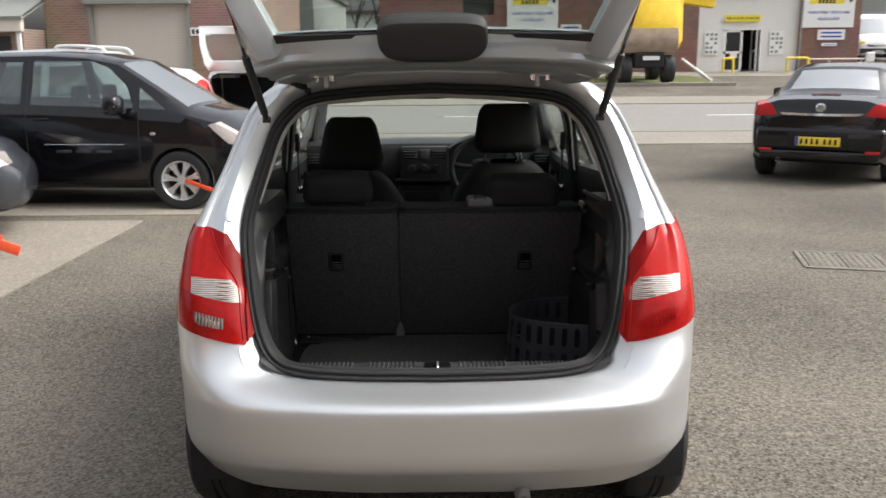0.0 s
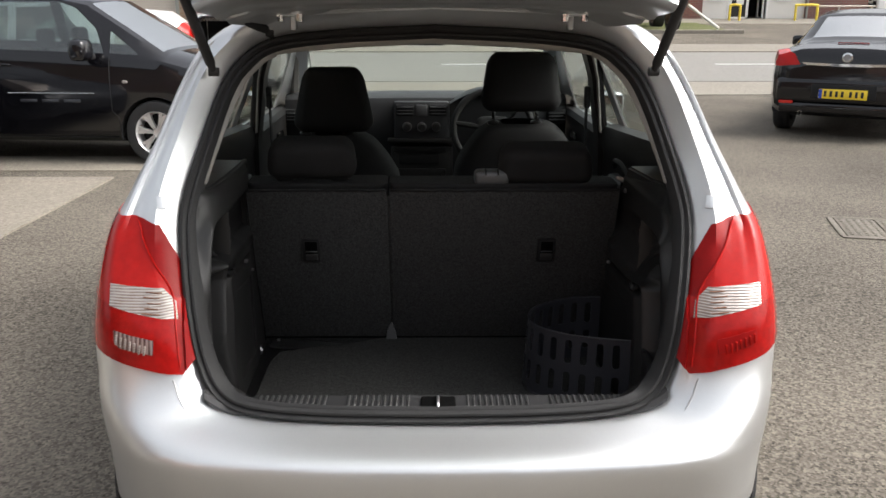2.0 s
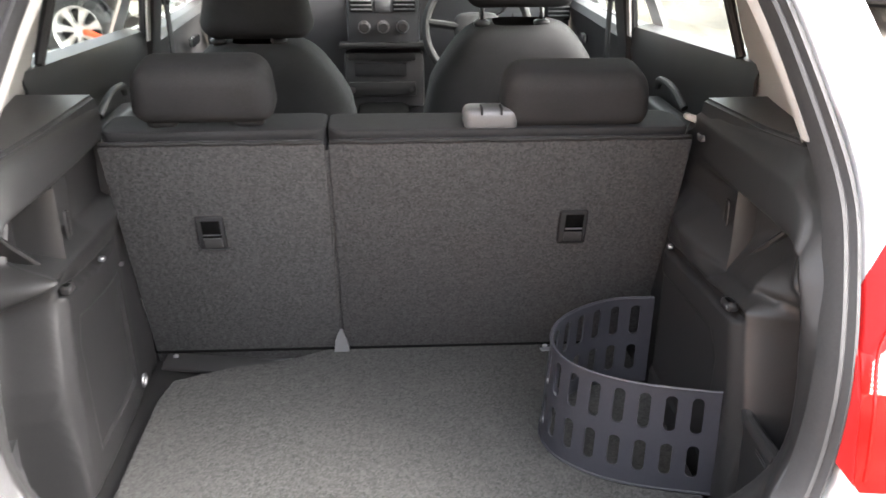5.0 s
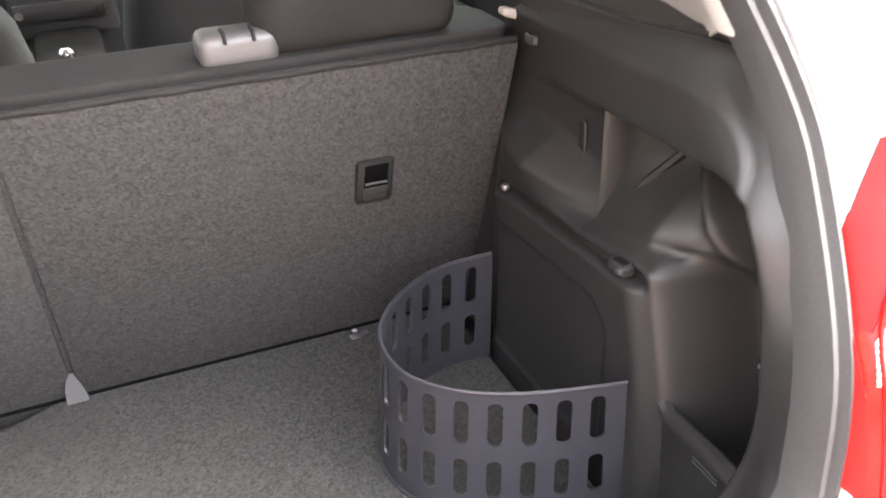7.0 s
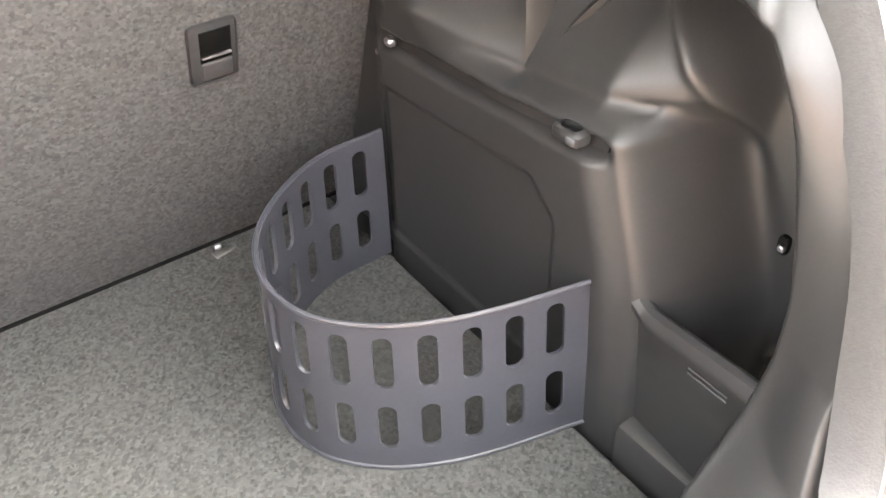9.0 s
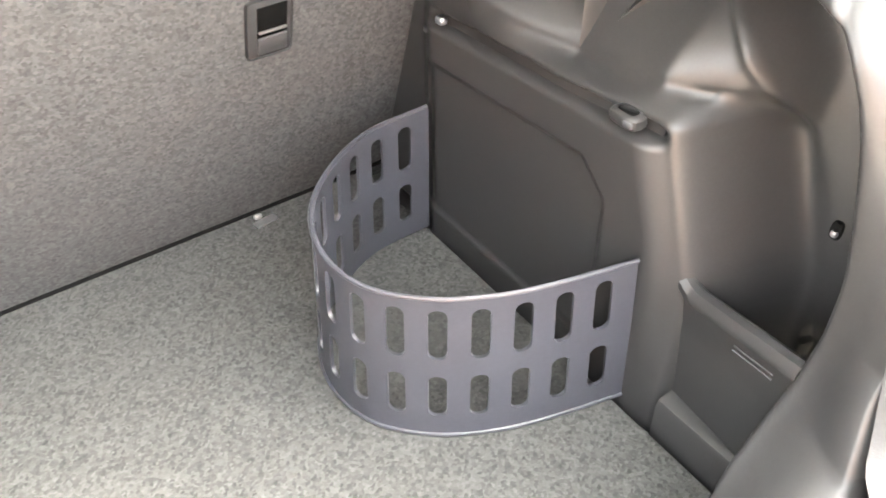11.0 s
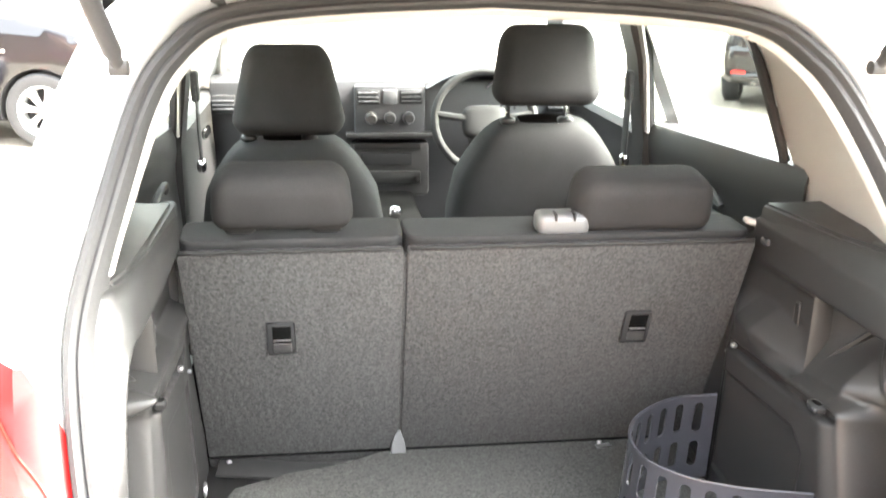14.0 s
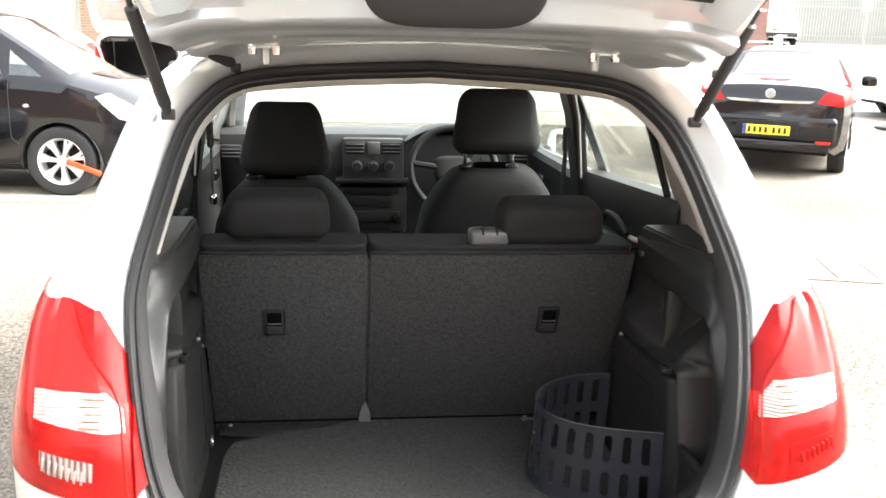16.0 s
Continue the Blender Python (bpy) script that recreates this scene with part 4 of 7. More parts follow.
        loft(bm, rr_, close_v=True, caps=True)
        bmesh.ops.recalc_face_normals(bm, faces=bm.faces[:])
        hp("rib", bm, plastic, tr, "moulded stiffening rib")
    # front of the low storage pocket, leaning in towards the rear, with a rolled top edge, and the skirt at its foot
    if sx > 0:
        bm = nb()
        rows = []
        for y in np.linspace(.274, .436, 24):
            k = (.417 - y) / .143
            top, wide = .662 + .022 * k + .020 * float(smooth(.395, .436, y)), .525 - .013 * k
            prof = [(.006, .455), (.004, .52), (.003, .60), (.003, top - .022), (-.001, top - .015), (-.001, top - .007), (.004, top), (.012, top + .001), (.019, top - .004), (.022, top - .016), (.022, .60), (.028, .455)]
            rows.append([Vector((sx * (wide + dx), float(y), z)) for dx, z in prof])
        loft(bm, rows, close_v=True, caps=True)
        bmesh.ops.recalc_face_normals(bm, faces=bm.faces[:])
        pk = hp("pocket_front", bm, plastic, tr, "black front of the low storage pocket")
        for dz in (.028, .034):
            bm = nb()
            tube(bm, [(sx * (.5275 - .013 * (.417 - y) / .143), y, .666 + .018 * (.417 - y) / .143 - dz) for y in (.296, .320, .342)], .0009, 6)
            hp("moulded_mark", bm, dash_plastic, pk, "thin raised moulding mark")
        bm = nb()
        rows = []
        for y in np.linspace(.266, .400, 16):
            x_, w_ = .504 + .003 * (.40 - float(y)) / .11, .010 + .018 * float(smooth(.31, .40, y))
            rows.append([Vector((sx * (x_ + dx), float(y), z)) for dx, z in ((0, .45), (.001, .512), (.004, .518), (.008, .520), (w_, .521), (w_ + .02, .521), (w_ + .02, .45))])
        loft(bm, rows, close_v=True, caps=True)
        bmesh.ops.recalc_face_normals(bm, faces=bm.faces[:])
        hp("skirt", bm, plastic, tr, "black skirt along the floor")
    if sx > 0:
        # Black strip laid in the groove, as the shade of an open slot.
        bm = nb()
        loft(bm, [[Vector((sx * (.524 + .010 * float(smooth(.60, .465, y)) + dx), float(y), .786 + .0525 * (.80 - float(y)) + dz)) for dx, dz in ((0, -.005), (.004, .005), (.014, .005), (.014, -.005))] for y in np.linspace(.476, .815, 14)], close_v=True, caps=True)
        bmesh.ops.recalc_face_normals(bm, faces=bm.faces[:])
        hp("slot_shade_strip", bm, slot_shade, tr, "black strip painting the shade in the ledge slot")
    # Hidden panel added to keep door window light off the trim's ledge.
    bm = nb()
    box(bm, (sx * .652, .899, .730), (.18, .006, .58), .001)
    hp("light_baffle", bm, plastic_matt, tr, "hidden matt black panel added to block window light")
    bm = nb()
    tube(bm, [Vector((sx * .5715, .690 + .008 * math.cos(a), .885 + (.028 if math.sin(a) > 0 else -.028) + .008 * math.sin(a))) for a in np.linspace(.1, 2 * math.pi + .1, 25)[:-1]], .0022, 6, closed=True)
    sl = hp("wall_slot", bm, plastic, tr, "raised rim of an upright slot")
    # Black plate in place of depth: the slot's shade as colour.
    bm = nb()
    box(bm, (sx * .5725, .690, .885), (.004, .015, .070), .0018, None, 2)
    hp("slot_shade_plate", bm, slot_shade, sl, "black plate painting the shade inside the slot")
    # hook ring
    bm = nb()
    tube(bm, [Vector((sx * (.533 if sx < 0 else .540), .842 + .013 * math.cos(a), .495 + .013 * math.sin(a))) for a in np.linspace(0, 2 * math.pi, 13)[:-1]], .003, 6, closed=True)
    hp("lashing_ring", bm, steel, tr, "steel lashing ring")

# rear pillar trims, headlining, pillars, doors
for sx in (1, -1):
    a = [ra[i] - rim_normal(i) * .034 + Vector((0, .020, 0)) for i in range(7 * NS + 2, 11 * NS + 1)]
    b = spline([(.725, 1.0, 1.05), (.722, 1.018, 1.097), (.713, 1.061, 1.156), (.694, 1.094, 1.25), (.669, 1.13, 1.335), (.60, 1.165, 1.415), (.50, 1.18, 1.437)], 6)
    rows = []
    for k in range(len(a)):
        e = b[round(k * (len(b) - 1) / (len(a) - 1))]
        n_ = rim_normal(7 * NS + 2 + k)
        tp = .25 + .75 * sst(0, 9, k)
        p1, p2, p3 = a[k] - n_ * .006 * tp + Vector((0, .005, 0)), a[k] - n_ * .009 * tp + Vector((0, .012, 0)), a[k] - n_ * .006 * tp + Vector((0, .022, 0))
        bulge = n_ * .030 * sst(0, 8, len(a) - 1 - k)
        rows.append([Vector((sx * p.x, p.y, p.z)) for p in (a[k], p1, p2, p3, p3.lerp(e, .12) + bulge * .7, p3.lerp(e, .35) + bulge, p3.lerp(e, .7) + bulge * .5, e, e + Vector((.03, .005, 0)))])
    rows.insert(0, [p - Vector((0, 0, .003 if j < 4 else .035)) for j, p in enumerate(rows[0])])
    bm = nb()
    loft(bm, rows)
    hp("rear_pillar_trim", thick(bm, .004), beige_trim, label="pale grey rear pillar trim")
    # rear door
    bm = nb()
    prof = [(0, .40), (-.012, .60), (-.004, .80), (.004, .93), (-.006, .985)]
    rows = []
    for y in np.linspace(.93, 1.84, 14):
        bt = 1.108 - .055 * (y - .93) / .9
        rows.append([Vector((sx * (.700 + d), y, z)) for d, z in prof] + [Vector((sx * .694, y, bt - .03)), Vector((sx * .703, y, bt)), Vector((sx * .757, y, bt + .006))])
    loft(bm, rows)
    d = hp("rear_door_panel", thick(bm, .006), plastic, label="dark moulded rear door lining")
    bm = nb()
    box(bm, (sx * .675, 1.33, .90), (.05, .34, .05), .018, None, 3)
    hp("door_armrest", bm, plastic, d, "dark door pull")
    bm = nb()
    tube(bm, spline([(sx * .672, 1.46, .955), (sx * .660, 1.40, .985), (sx * .660, 1.30, .985), (sx * .672, 1.24, .95)], 4), .009, 8)
    hp("door_pull", bm, plastic, d, "dark grab handle")
    # rear door window frame, inside
    bm = nb()
    fr = [(1.035, 1.105), (1.135, 1.345), (1.26, 1.425), (1.80, 1.425), (1.81, 1.03)]
    tube(bm, [Vector((sx * (.655 if z > 1.3 else .705), y, z)) for y, z in fr], .011, 8)
    hp("window_frame", bm, rubber, d, "black window seal")
    bm = nb()
    tube(bm, [Vector((sx * .71, 1.050, 1.10)), Vector((sx * .668, 1.148, 1.35))], .009, 6)
    hp("quarter_bar", bm, rubber, d, "black window bar")
    # front door
    bm = nb()
    rows = []
    for y in np.linspace(1.92, 2.85, 12):
        rows.append([Vector((sx * (.715 + d_), y, z)) for d_, z in prof] + [Vector((sx * .700, y, 1.0)), Vector((sx * .712, y, 1.025)), Vector((sx * .75, y, 1.03))])
    loft(bm, rows)
    d = hp("front_door_panel", thick(bm, .006), plastic, label="dark moulded front door lining")
    bm = nb()
    box(bm, (sx * .69, 2.42, .93), (.02, .12, .035), .01)
    hp("door_lever", bm, chrome, d, "bright door lever")
    # middle pillar and belt
    bm = nb()
    loft(bm, [[Vector((sx * (x + dx), y + dy, z)) for dx, dy in ((0, -.06), (-.018, -.05), (-.018, .05), (0, .06))] for x, y, z in ((.71, 1.86, .35), (.70, 1.86, 1.0), (.665, 1.875, 1.25), (.61, 1.885, 1.43))], close_v=True, caps=True)
    pil = hp("middle_pillar_trim", bm, plastic, label="dark lower and upper middle pillar trim")
    bm = nb()
    loft(bm, [[Vector((sx * (x + dx), y + dy, z)) for dx, dy in ((0, -.018), (-.006, -.018), (-.006, .018), (0, .018))] for x, y, z in ((.688, 1.80, 1.03), (.668, 1.80, 1.24), (.625, 1.80, 1.42))], close_v=True, caps=True)
    hp("pillar_strip", bm, beige_trim, pil, "pale pillar trim strip")
    bm = nb()
    box(bm, (sx * .635, 1.84, 1.165), (.022, .04, .09), .01)
    box(bm, (sx * .632, 1.835, 1.05), (.004, .046, .24), .001, turn(3, 0, 0))
    hp("seat_belt", bm, rubber, pil, "black seat belt with anchor")
    bm = nb()
    pillow(bm, (sx * .630, 1.825, .940), (.014, .02, .02), .7, .7, 8, 12)
    hp("belt_anchor", bm, chrome, pil, "bright belt anchor")
    # front pillar inside
    bm = nb()
    tube(bm, [Vector((sx * .70, 2.98, 1.02)), Vector((sx * .655, 2.72, 1.22)), Vector((sx * .60, 2.40, 1.43))], .032, 8)
    hp("front_pillar_trim", bm, beige_trim, label="pale front pillar trim")
    # outside mirrors
    bm = nb()
    pillow(bm, (sx * .915, 2.80, 1.03), (.095, .055, .072), .55, .6, 12, 20)
    mi = hp("door_mirror", bm, silver, label="silver door mirror")
    bm = nb()
    box(bm, (sx * .915, 2.744, 1.03), (.155, .006, .112), .003, turn(0, 0, 4 * sx))
    hp("mirror_glass", bm, mat("mirror_glass", (.8, .85, .85), .03, 1.0, .01), mi, "mirror glass")
    bm = nb()
    box(bm, (sx * .83, 2.80, 1.0), (.06, .05, .04), .012)
    hp("mirror_arm", bm, plastic, mi, "black mirror arm")
bm = nb()
rows = []
for i in range(10 * NS, HALF):
    n = rim_normal(i)
    full_ = sst(10 * NS, 12 * NS, i)
    rows.append([ra[i] - n * (.034 + (u - .034) * full_) + Vector((0, .020 * (1 - full_) + v * (.12 + .88 * full_), 0)) for u, v in ((.034, .016), (.042, .030), (.048, .055), (.048, .10), (.040, .16), (.026, .20))])
loft(bm, rows + [[mirror_x(p) for p in r] for r in rows[-2::-1]])
hp("rear_header_trim", thick(bm, .003), headcloth, label="pale trim inside the boot opening")
bm = nb()
rows = []
for k in np.linspace(-1, 1, 21):
    zc = 1.452 - .03 * abs(k) ** 3
    rows.append([Vector((k * .50, .735 - .02 * k * k, 1.432 - .012 * k * k)), Vector((k * .52, .80, 1.446 - .03 * abs(k) ** 3)), Vector((k * .56, 1.2, zc)), Vector((k * .56, 2.0, zc)), Vector((k * .55, 2.38, 1.415 - .02 * k * k)), Vector((k * .55, 2.42, 1.44 - .02 * k * k))])
loft(bm, rows)
hp("headlining", thick(bm, .006), headcloth, label="pale cloth headlining")
bm = nb()
box(bm, (0, 2.0, .30), (1.40, 2.3, .03), .01)
hp("cabin_floor", bm, dark_void, label="black cabin carpet")
bm = nb()
box(bm, (-.01, 1.38, .50), (1.22, .46, .17), .06, turn(-4, 0, 0), 4)
hp("rear_bench", bm, fabric, label="dark fabric rear bench cushion")


# front seats
def seat_shape(p):
    k = (p.z + .31) / .62
    return Vector((p.x * (1.0 - .30 * sst(.55, 1.0, k)), p.y * (1 + .15 * (1 - k)), p.z))


for cx, hz, hh, st_z, gx in ((-.372, 1.163, .252, 1.030, -.402), (.362, 1.231, .230, 1.074, .340)):
    bm = nb()
    pillow(bm, (cx, 1.85, st_z - .288), (.272, .085, .300), .5, .45, 20, 34, turn(13, 0, 0), seat_shape)
    st = hp("front_seat", bm, fabric, label="dark fabric front seat with raised head restraint")
    bm = nb()
    box(bm, (cx, 2.10, .50), (.50, .52, .17), .07, turn(-5, 0, 0), 4)
    hp("seat_base", bm, fabric, st)
    bm = nb()
    box(bm, (0, 0, 0), (.312, .112, hh), .048, None, 6)
    for v in bm.verts:
        v.co.x *= 1 - (.28 if cx < 0 else .19) * sst(-.3, 1, v.co.z / .128)
    bmesh.ops.transform(bm, matrix=Matrix.Translation((cx, 1.775, hz)) @ turn(-8, 0, 0).to_4x4(), verts=bm.verts[:])
    hp("head_restraint", bm, fabric, st, "dark fabric head restraint")
    for k in (-1, 1):
        bm = nb()
        tube(bm, [(gx + k * .085, 1.780, hz - .06), (gx + k * .085, 1.780, st_z - .04)], .007, 8)
        hp("post", bm, chrome, st, "bright steel post")
        bm = nb()
        pillow(bm, (gx + k * .085, 1.775, st_z - .001), (.024, .020, .011), .8, .8, 8, 14)
        hp("post_collar", bm, plastic, st, "black post collar")

# dashboard
bm = nb()
prof = [(3.06, 1.05), (2.92, 1.088), (2.78, 1.106), (2.70, 1.100), (2.66, 1.080), (2.645, 1.04), (2.655, .90), (2.70, .80), (2.73, .62), (2.76, .45)]
loft(bm, [[Vector((x, y + .10 * abs(x / .7) ** 3 * (y < 2.9), z - .02 * (x / .7) ** 2)) for y, z in prof] for x in np.linspace(-.71, .71, 29)])
dash = hp("dashboard", thick(bm, .008), dash_plastic, label="grey plastic dashboard")
X0 = -.022
bm = nb()
box(bm, (X0, 2.665, .966), (.275, .07, .20), .015)
hp("centre_panel", bm, dash_plastic, dash, "dark grey centre panel")
bm = nb()
box(bm, (X0, 2.66, .873), (.34, .10, .022), .008)
hp("dash_shelf", bm, plastic, dash, "black shelf edge")
bm = nb()
box(bm, (X0, 2.70, .735), (.31, .12, .22), .02)
hp("radio_console", bm, plastic_matt, dash, "dark radio console")
for nm, c, s, m_, lb in (("air_vent", (X0 - .082, 2.629, 1.022), (.085, .012, .052), dark_void, "black air vent"), ("air_vent", (X0 + .080, 2.629, 1.022), (.085, .012, .052), dark_void, "black air vent"),
                         ("hazard_panel", (X0, 2.628, 1.022), (.055, .014, .055), dash_mid, "grey switch panel"), ("radio_display", (X0 - .015, 2.639, .778), (.20, .012, .05), dark_void, "black radio display"),
                         ("radio_upper", (X0 - .01, 2.638, .828), (.26, .012, .028), plastic, "black slot strip"), ("radio_lower", (X0 - .01, 2.638, .703), (.26, .012, .055), plastic, "black button strip"),
                         ("air_vent", (-.655, 2.70, .985), (.09, .02, .07), dark_void, "black air vent"), ("air_vent", (.655, 2.70, .985), (.09, .02, .07), dark_void, "black air vent")):
    bm = nb()
    box(bm, c, s, .004)
    o = hp(nm, bm, m_, dash, lb)
    if nm == "air_vent":
        for q in (-.016, 0, .016):
            bm = nb()
            box(bm, (c[0], c[1] - s[1] / 2 - .003, c[2] + q), (s[0] - .008, .006, .005), .001)
            part("vent_slat", bm, dash_mid, o).location.x = -.024 * (c[1] - .5)
for q in (-.072, 0, .072):
    bm = nb()
    lathe(bm, [(.001, -.03), (.016, -.03), (.019, -.022), (.021, 0)], 18, "y", (X0 + q, 2.628, .941))
    k = hp("heater_knob", bm, plastic, dash, "black heater knob with bright edge")
    bm = nb()
    lathe(bm, [(.021, -.004), (.024, -.004), (.024, .002)], 20, "y", (X0 + q, 2.630, .941))
    hp("knob_ring", bm, steel, dash, "bright knob ring")
for q in (-.125, .105):
    bm = nb()
    lathe(bm, [(.001, -.02), (.012, -.02), (.014, 0)], 16, "y", (X0 + q, 2.634, .705))
    hp("radio_knob", bm, chrome, dash, "bright radio knob")
bm = nb()
rows = []
for k in np.linspace(-1, 1, 19):
    zt = 1.135 - .075 * k * k
    rows.append([Vector((.315 + k * .20, y, 1.02 + (zt - 1.02) * q)) for y, q in ((2.86, .6), (2.70, 1.0), (2.60, 1.0), (2.58, .93), (2.62, .85))])
loft(bm, rows)
hp("instrument_hood", thick(bm, .006), plastic, dash, "black instrument hood")
bm = nb()
box(bm, (.315, 2.69, 1.02), (.34, .02, .13), .01)
hp("instrument_panel", bm, dark_void, dash, "dark instrument panel")
for q in (-.085, .085):
    bm = nb()
    lathe(bm, [(.045, -.012), (.052, -.012), (.052, .0)], 24, "y", (.315 + q, 2.675, 1.025))
    hp("dial_ring", bm, chrome, dash, "bright dial ring")
wc, R = Vector((.315, 2.45, .955)), turn(-22, 0, 0)
bm = nb()
tube(bm, [wc + R @ Vector((.187 * math.cos(a), 0, .187 * math.sin(a))) for a in np.linspace(0, 2 * math.pi, 37)[:-1]], .0155, 10, closed=True)
sw = hp("steering_wheel", bm, wheel_black, label="black steering wheel with grey spokes")
bm = nb()
pillow(bm, wc + R @ Vector((0, .01, 0)), (.085, .03, .062), .5, .6, 12, 22, R)
hp("wheel_hub", bm, wheel_black, sw, "dark wheel hub")
for a in (.15, math.pi - .15, -math.pi / 2):
    bm = nb()
    d = Vector((math.cos(a), 0, math.sin(a)))
    tube(bm, [wc + R @ (d * .07), wc + R @ (d * .18)], .014, 8)
    hp("wheel_spoke", bm, wheel_black, sw, "grey wheel spoke")
bm = nb()
tube(bm, [wc + R @ Vector((0, .02, 0)), wc + R @ Vector((0, .22, -.03))], .03, 10)
hp("steering_column", bm, plastic, sw, "black steering column")
bm = nb()
box(bm, (-.03, 2.30, .48), (.20, .80, .34), .03)
hp("centre_tunnel", bm, shade_black, label="black centre console")
bm = nb()
tube(bm, [(-.04, 2.24, .60), (-.04, 2.21, .66)], .010, 8)
gl = hp("gear_lever", bm, plastic_matt, label="black gear lever with bright knob")
bm = nb()
pillow(bm, (-.04, 2.205, .682), (.022, .022, .024), .8, .9, 10, 16)
hp("gear_knob", bm, chrome, gl, "bright gear knob")
bm = nb()
box(bm, (-.02, 2.43, 1.372), (.215, .03, .062), .014, turn(12, 0, -6), 3)
mi = hp("rear_view_mirror", bm, plastic, label="black rear-view mirror")
bm = nb()
tube(bm, [(-.02, 2.45, 1.39), (-.02, 2.50, 1.42)], .012, 8)
hp("mirror_stem", bm, plastic, mi)
for sx in (1, -1):
    bm = nb()
    box(bm, (sx * .30, 2.40, 1.405), (.34, .13, .016), .006, turn(22, 0, 0))
    hp("sun_visor", bm, headcloth, label="pale folded sun visor")

# ---------- curved slotted divider in the boot corner ----------
div = thing("luggage_divider", (.36, .63, FLOOR_Z), 0, "curved slotted blue-black plastic divider standing on the boot floor", "boot divider")
RIMLINE = spline([(.492, .812, 0), (.405, .806, 0), (.333, .768, 0), (.281, .713, 0), (.259, .646, 0), (.270, .581, 0), (.313, .530, 0), (.367, .498, 0), (.425, .478, 0), (.508, .458, 0)], 8)
acc = [0.0]
for a, b in zip(RIMLINE, RIMLINE[1:]):
    acc.append(acc[-1] + (b - a).length)
LEN = acc[-1]


def on_rim(s, h):
    """Point of the divider at arc length s and height h over the floor; it spreads a little towards its foot."""
    x, y = float(np.interp(s, acc, [p.x for p in RIMLINE])), float(np.interp(s, acc, [p.y for p in RIMLINE]))
    c = Vector((.50, .635))
    k = 1 + .055 * (1 - h / .197)
    return Vector((c.x + (x - c.x) * min(k, 1.0 + abs(k - 1) * (x < .47)) - .36, c.y + (y - c.y) * k - .63, h + .002))


bm = nb()
NCELL = 15
P = LEN / (NCELL + .7)


def slot_outline(cs, ch, hw, hh, n=5):
    pts = []
    for qx, qy, a0 in ((1, 1, 0), (-1, 1, 90), (-1, -1, 180), (1, -1, 270)):
        for i in range(n):
            a = radians(a0 + 90 * i / (n - 1))
            r = hw * .92
            pts.append((cs + qx * (hw - r) + r * math.cos(a), ch + qy * (hh - r) + r * math.sin(a)))
    return pts


def box_outline(s0, s1, h0, h1, pts, cs, ch):
    out = []
    for s, h in pts:
        dx, dy = s - cs, h - ch
        k = min(((s1 - cs) / dx) if dx > 1e-9 else ((s0 - cs) / dx) if dx < -1e-9 else 1e9, ((h1 - ch) / dy) if dy > 1e-9 else ((h0 - ch) / dy) if dy < -1e-9 else 1e9)
        out.append((cs + dx * k, ch + dy * k))
    return out


EDGES = [0.0] + [(k + .35) * P for k in range(1, NCELL)] + [LEN]
for c in range(NCELL):
    for h0, h1, ch, hh in ((0, .098, .060, .030), (.098, .195, .147, .033)):
        cs, e0, e1 = (c + .85) * P, EDGES[c], EDGES[c + 1]
        pts = slot_outline(cs, ch, P * .225, hh)
        bx = box_outline(e0, e1, h0, h1, pts, cs, ch)
        # pull the nearest points to the corners so that the cell is filled
        for q in ((e0, h0), (e0, h1), (e1, h0), (e1, h1)):
            i = min(range(len(bx)), key=lambda i: (bx[i][0] - q[0]) ** 2 * 4 + (bx[i][1] - q[1]) ** 2)
            bx[i] = q
        vi = [bm.verts.new(on_rim(*p)) for p in pts]
        vm = [bm.verts.new(on_rim((p[0] * 2 + b[0]) / 3, (p[1] * 2 + b[1]) / 3)) for p, b in zip(pts, bx)]
        vo = [bm.verts.new(on_rim(*p)) for p in bx]
        for A, B in ((vi, vm), (vm, vo)):
            for i in range(len(A)):
                j = (i + 1) % len(A)
                if (A[i].co - A[j].co).length > 1e-6 and (B[i].co - B[j].co).length > 1e-6:
                    bm.faces.new((A[i], A[j], B[j], B[i]))
                elif (B[i].co - B[j].co).length > 1e-6:
                    bm.faces.new((A[i], B[j], B[i]))
bmesh.ops.remove_doubles(bm, verts=bm.verts[:], dist=.0006)
wall_ = part("slotted_wall", thick(bm, .004), basket_mat, div, "curved wall with two rows of slots")
soft_edge = wall_.modifiers.new("soft_edge", "BEVEL")
soft_edge.width, soft_edge.segments, soft_edge.limit_method, soft_edge.angle_limit = .0011, 2, "ANGLE", radians(50)
for h in (.195, .001):
    bm = nb()
    tube(bm, [on_rim(s, h) for s in np.linspace(0, LEN, 60)], .0026, 8)
    part("edge_bead", bm, basket_mat, div)


# ---------- ground, road, slabs ----------
def ground_z(x, y):
    """The forecourt is level; from there the ground climbs gently past the road."""
    return 0.0 if y < 11 else .042 * (min(y, 46) - 11)


asphalt = grain_mat("worn_asphalt", (.030, .0260, .0208), (.222, .196, .159), 100, 1.0, .9, .5)
road_mat = grain_mat("road_asphalt", (.165, .158, .145), (.235, .226, .208), 40, .2, .8, .15)
concrete = grain_mat("concrete", (.155, .138, .112), (.275, .247, .205), 60, .25, .9, .5)
pave_mat = grain_mat("pale_pavement", (.17, .155, .13), (.27, .247, .21), 40, .2, .9, .4)
grass_soil = grain_mat("short_grass", (.05, .06, .02), (.14, .15, .06), 30, .8, 1.0, .4)
white_line = grain_mat("worn_white_line", (.45, .45, .43), (.72, .72, .70), 50, .2, .8, .5)
iron = grain_mat("rusty_iron_cover", (.11, .099, .082), (.21, .189, .158), 60, .5, .8, .4)

